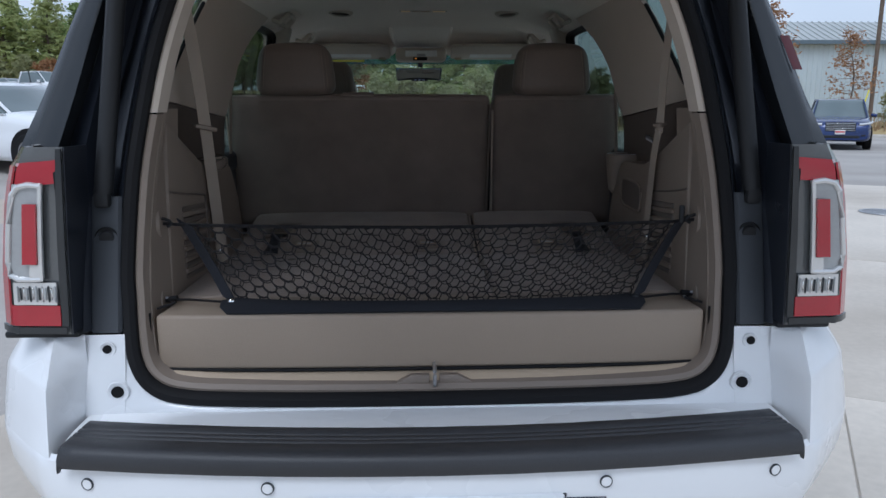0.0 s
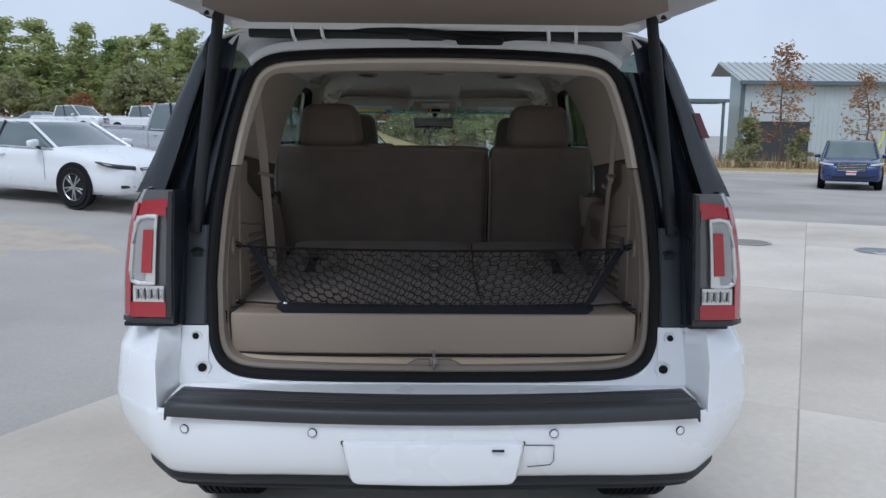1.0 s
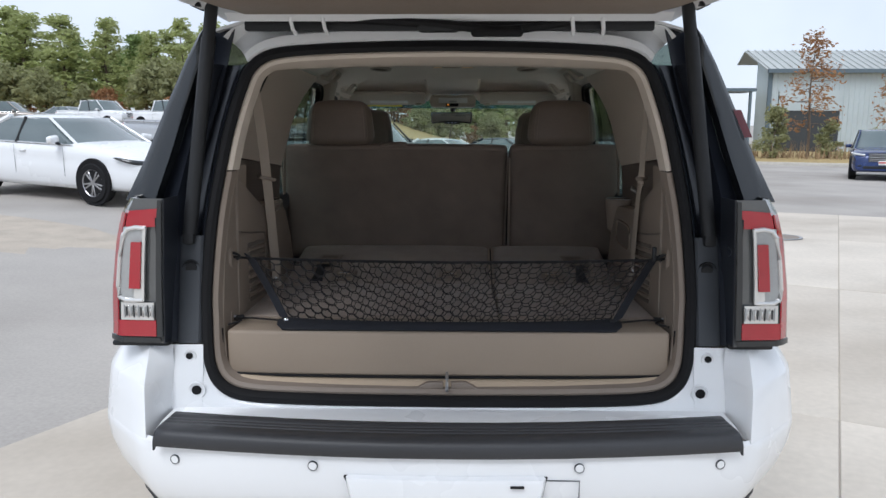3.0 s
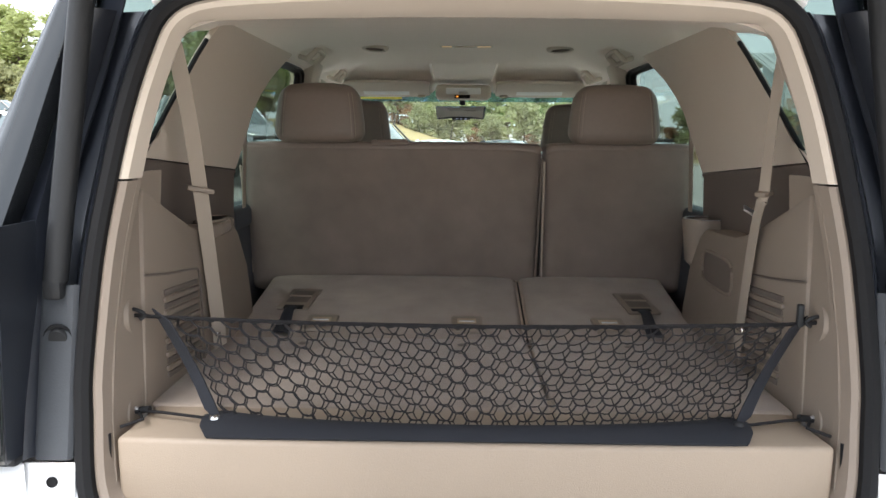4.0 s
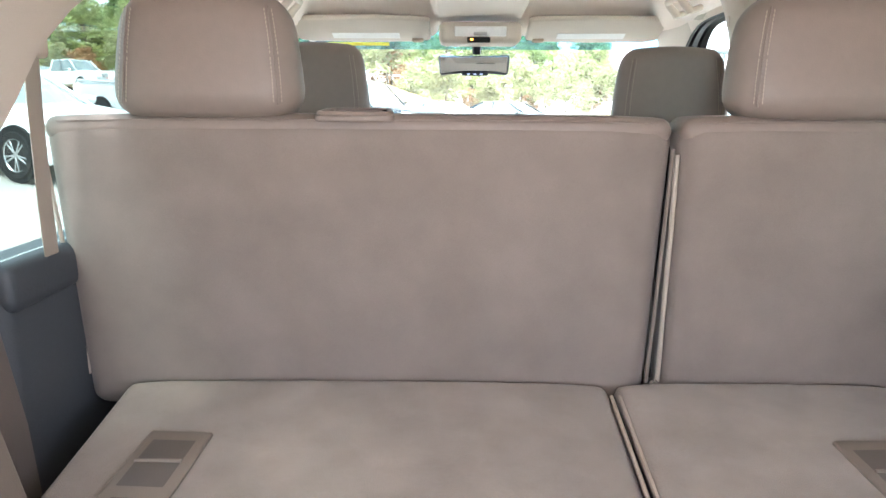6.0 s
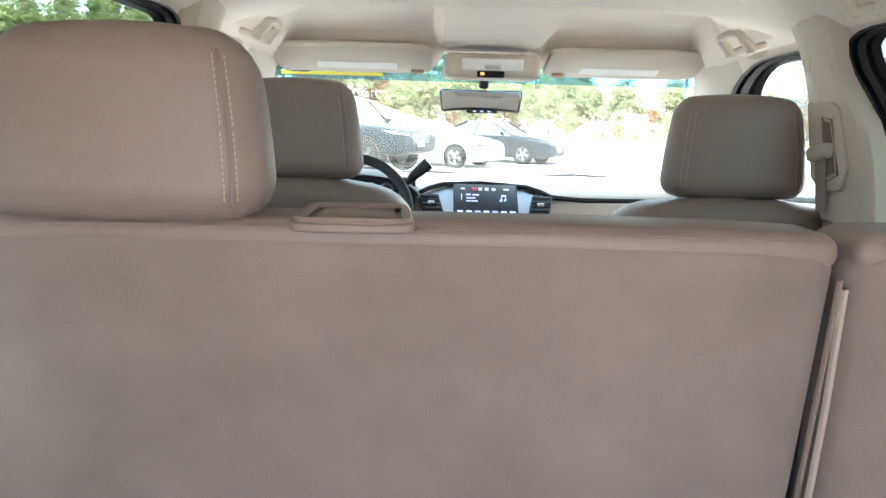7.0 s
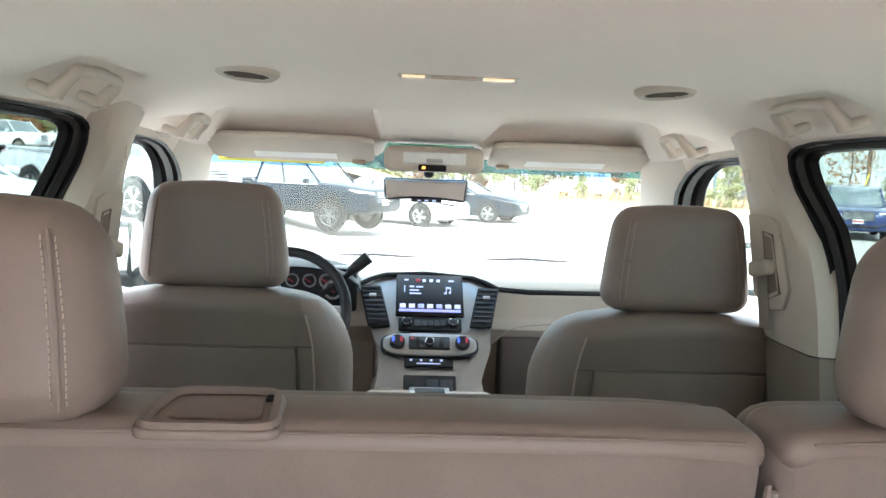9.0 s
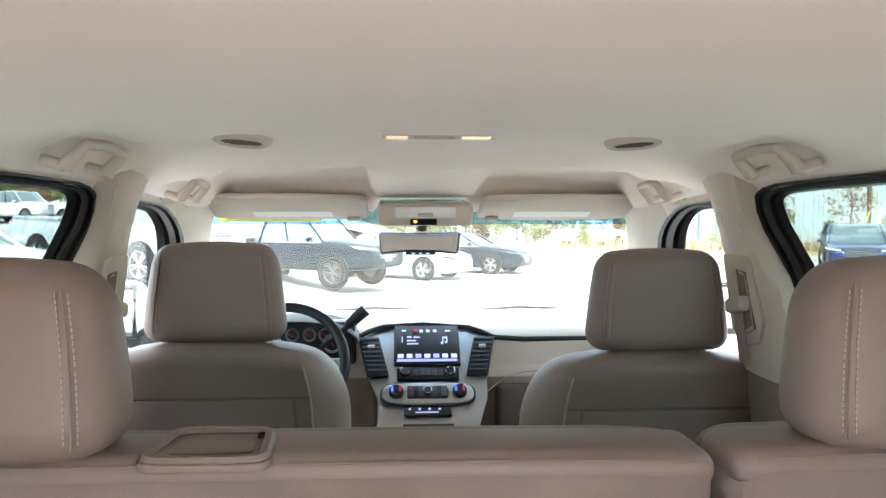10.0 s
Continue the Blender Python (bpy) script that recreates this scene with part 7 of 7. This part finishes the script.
def vehicle(name, label, category, paint, at, L, W, ground_clear, belt, body, house, wheels, r, rim, front, glassmat=None, bedded=None):
    """A car from its body stations (place along the length, low edge, high edge, part of the half width) and its cabin (low outline and high outline)."""
    car = thing(name, label, category, "parked vehicles", at)
    hw = W / 2
    rings = []
    for y, zl, zh, k in eased(body, 5):
        q = hw * k
        h = zh - zl
        half = [(q * 0.80, zl), (q * 0.94, zl + 0.03), (q * 0.985, zl + h * 0.14), (q, zl + h * 0.34), (q * 0.998, zl + h * 0.55), (q * 0.975, zl + h * 0.70), (q * 0.985, zl + h * 0.80), (q * 0.955, zl + h * 0.92), (q * 0.88, zh), (q * 0.60, zh + 0.028), (q * 0.25, zh + 0.042)]
        rings.append([(x, y, z) for x, z in half] + [(-x, y, z) for x, z in reversed(half)])
    part("body", loft(rings), paint, car, angle=50)
    (a0, a1, wa), (b0, b1, wb, zr) = house
    rr = []
    for f in (0, 0.2, 0.4, 0.6, 0.8, 0.97):
        y0, y1 = a0 + (b0 - a0) * f ** 0.9, a1 + (b1 - a1) * f ** 0.9
        q = (wa + (wb - wa) * f ** 1.3) * hw
        z = belt - 0.02 + (zr - belt) * f
        screen = [(q * u, y1 + 0.13 - 0.25 * u * u, z) for u in (1.0, 0.92, 0.7, 0.35, 0, -0.35, -0.7, -0.92, -1.0)]
        rear = [(q * u, y0 - 0.06 + 0.15 * u * u, z) for u in (-1.0, -0.92, -0.6, 0, 0.6, 0.92, 1.0)]
        rr.append(screen + rear)
    part("cabin_glass", loft(rr), glassmat or CARGLASS, car, "dark window glass", angle=50)
    q = wb * hw
    rf = []
    for f in (0.0, 0.06, 0.2, 0.4, 0.6, 0.8, 0.94, 1.0):
        y = b0 - 0.09 + (b1 - b0 + 0.19) * f
        drop = 0.075 * (2 * abs(f - 0.45)) ** 3
        rf.append([(q * u * (1.03 - 0.06 * (f > 0.97)), y + (0.10 * (1 - u * u) - 0.10) * (f > 0.5) * f, zr + 0.015 - drop * 0.8 - 0.05 * abs(u) ** 4) for u in (-1, -0.93, -0.75, -0.4, 0, 0.4, 0.75, 0.93, 1)])
    part("roof", sheet(rf, 0.03), paint, car, angle=50)
    for s in (-1, 1):
        part("front_pillar", tube([(s * wa * hw * 0.93, a1 - 0.03, belt - 0.02), (s * wb * hw * 0.97, b1 - 0.02, zr - 0.03)], 0.026, 6), paint, car)
        part("rear_pillar", tube([(s * wa * hw * 0.97, a0 + 0.06, belt - 0.02), (s * wb * hw * 0.98, b0 + 0.05, zr - 0.03)], 0.06, 6), paint, car)
        ym, yn = (a0 + a1) / 2 - 0.05, (b0 + b1) / 2 - 0.05
        part("centre_pillar", tube([(s * wa * hw * 1.0, ym, belt - 0.02), (s * wb * hw * 1.01, yn, zr - 0.03)], 0.035, 6), BLACK, car)
        part("belt_moulding", tube([(s * wa * hw * 1.01, a0 + 0.2, belt), (s * wa * hw * 1.01, a1 - 0.1, belt - 0.01)], 0.012, 5), CHROME, car)
        for y in (a1 - 0.25, ym, a0 + 0.15):
            part("door_gap", tube([(s * hw * 1.002, y, belt - 0.05), (s * hw * 1.004, y + 0.02, ground_clear + 0.22)], 0.0035, 4), JAMBGREY, car)
        for y in (ym + 0.2, a0 + 0.4):
            part("door_handle", box(0.03, 0.16, 0.03, (s * hw * 1.0, y, belt - 0.14), 0.008), paint, car)
        part("door_mirror", box(0.21, 0.12, 0.125, (s * (hw + 0.09), a1 - 0.36, belt + 0.075), 0.045, 4, (0, s * 8, s * 12)), paint, car)
        part("mirror_stalk", box(0.10, 0.05, 0.04, (s * (hw + 0.01), a1 - 0.35, belt + 0.01), 0.012, 2, (0, -s * 25, 0)), BLACK, car)
        for yw in wheels:
            part("wheel_arch", lathe([(0.0, 0.0), (r * 1.10, 0.0), (r * 1.13, s * 0.004), (r * 1.16, -s * 0.03)], 36), RUBBER, car).matrix_basis = pose(s * (hw * 1.002), yw, r + 0.015)
            wheel_thing(car, s * (hw - 0.10), yw, r, 0.23, rim)
        nose, lamp_z = front[0], front[1]
        sweep = smoothline([(s * hw * 0.56, nose - 0.01, lamp_z + 0.015), (s * hw * 0.75, nose - 0.065, lamp_z + 0.035), (s * hw * 0.89, nose - 0.18, lamp_z + 0.06), (s * hw * 0.965, nose - 0.34, lamp_z + 0.095), (s * hw * 0.99, nose - 0.45, lamp_z + 0.115)], 3)
        part("head_lamp", tube(sweep, [0.058 - 0.048 * (k / (len(sweep) - 1)) ** 2.2 for k in range(len(sweep))], 10, flat=0.75), front[4] if len(front) > 4 else CLEARLENS, car, "swept head lamp")
        part("tail_light", box(0.10, 0.10, 0.26, (s * (hw - 0.10), body[0][0] + 0.06, belt - 0.16), 0.03, 3), REDLENS, car)
        part("lower_lamp", box(0.22, 0.06, 0.05, (s * (hw - 0.25), front[0] - 0.005, front[3] + 0.05), 0.015, 2, (0, 0, -s * 18)), BLACK, car)
    gr = part("grille", box(W * 0.46, 0.08, front[2], (0, front[0], front[1] - 0.06), 0.02, 3), BLACK, car, "dark grille")
    for k in range(5):
        part("grille_bar", box(W * 0.44, 0.03, 0.016, (0, front[0] + 0.045, front[1] - 0.06 - front[2] * (0.38 - 0.19 * k)), 0.004), CHROME, gr)
    part("lower_intake", box(W * 0.6, 0.06, 0.10, (0, front[0], front[3]), 0.02, 2), BLACK, car)
    part("front_plate", box(0.31, 0.02, 0.15, (0, front[0] + 0.06, front[3] + 0.16), 0.004), WHITEPLATE, car)
    part("plate_band", box(0.29, 0.006, 0.05, (0, front[0] + 0.072, front[3] + 0.17)), REDPLATE, car)
    return car


def sedan(label, paint, at, rim=RIM):
    body = [(-2.40, 0.45, 0.88, 0.80), (-2.28, 0.30, 1.00, 0.92), (-1.9, 0.24, 1.04, 0.98), (-1.0, 0.20, 0.98, 1.0), (0.3, 0.20, 0.965, 1.0), (0.9, 0.20, 0.965, 1.0), (1.45, 0.21, 0.925, 0.995), (1.9, 0.22, 0.865, 0.965), (2.2, 0.23, 0.785, 0.90), (2.36, 0.26, 0.70, 0.80), (2.43, 0.34, 0.60, 0.68)]
    return vehicle("parked_sedan", label, "car", paint, at, 4.86, 1.84, 0.2, 0.96, body, ((-1.80, 1.03, 0.93), (-0.85, 0.20, 0.72, 1.41)), (-1.38, 1.44), 0.345, rim, (2.38, 0.67, 0.17, 0.34, BGLASS))


def sport(label, paint, at):
    body = [(-2.48, 0.45, 1.05, 0.88), (-2.40, 0.32, 1.12, 0.95), (-1.5, 0.26, 1.12, 1.0), (0.5, 0.26, 1.10, 1.0), (1.2, 0.26, 1.10, 1.0), (1.8, 0.28, 1.04, 0.98), (2.30, 0.30, 0.94, 0.92), (2.48, 0.36, 0.80, 0.84)]
    return vehicle("parked_suv", label, "car", paint, at, 5.0, 2.0, 0.26, 1.10, body, ((-2.40, 1.20, 0.94), (-2.05, 0.45, 0.76, 1.76)), (-1.5, 1.52), 0.375, RIM, (2.46, 0.86, 0.30, 0.46))


def pickup(label, paint, at, rim=RIM, r=0.40):
    body = [(-2.68, 0.62, 1.12, 0.94), (-2.62, 0.50, 1.16, 0.98), (-1.0, 0.44, 1.16, 1.0), (0.8, 0.42, 1.16, 1.0), (1.3, 0.44, 1.18, 1.0), (2.1, 0.46, 1.12, 0.98), (2.52, 0.48, 1.04, 0.93), (2.66, 0.56, 0.94, 0.86)]
    car = vehicle("parked_pickup", label, "pickup truck", paint, at, 5.35, 1.88, 0.42, 1.16, body, ((-0.85, 1.30, 0.93), (-0.65, 0.62, 0.78, 1.82)), (-1.62, 1.60), r, rim, (2.62, 0.95, 0.30, 0.60))
    part("load_bed", box(1.55, 1.62, 0.03, (0, -1.75, 1.165), 0.01), RUBBER, car, "dark open load bed")
    part("bed_rail", tube([(-0.86, -0.95, 1.19), (-0.86, -2.58, 1.19), (0.86, -2.58, 1.19), (0.86, -0.95, 1.19)], 0.035, 6), paint, car)
    return car


def parked(x, y, turn, pitch=0.0, roll=0.0):
    return pose(x, y, ground_z(x, y), pitch, roll, turn)


sedan("white sedan parked on the sloping asphalt", WHITE, parked(-6.97, 13.19, -113, -2, 1))
pickup("silver pickup parked beyond the white sedan", SILVERPAINT, parked(-6.0, 18.2, -122, -2))
sport("dark blue sport utility vehicle parked facing the yard", BLUEPAINT, parked(15.7, 27.0, 152))
pickup("slate blue pickup with black machined wheels", NAVYPAINT, parked(-2.8, 22.3, -119), DARKRIM, 0.415)
sedan("white sedan parked beside the slate blue pickup", WHITE, parked(-0.3, 26.1, -119), CHROME)
sedan("slate blue sedan at the end of the parked row", NAVYPAINT, parked(2.1, 28.7, -119))
pickup("white pickup parked far off by the verge", WHITE, parked(13.0, 52.0, -60))
pickup("white pickup in the far parked row", WHITE, parked(-21.8, 44.5, -112))
pickup("white pickup in the far parked row", WHITE, parked(-16.9, 43.5, -112))
sport("dark sport utility vehicle in the far parked row", NAVYPAINT, parked(-14.2, 42.0, -140))
sport("beige-grey sport utility vehicle in the far parked row", TANPAINT, parked(-27.0, 43.5, -80))
sedan("silver sedan in the far parked row", SILVERPAINT, parked(-24.5, 46.5, -112))
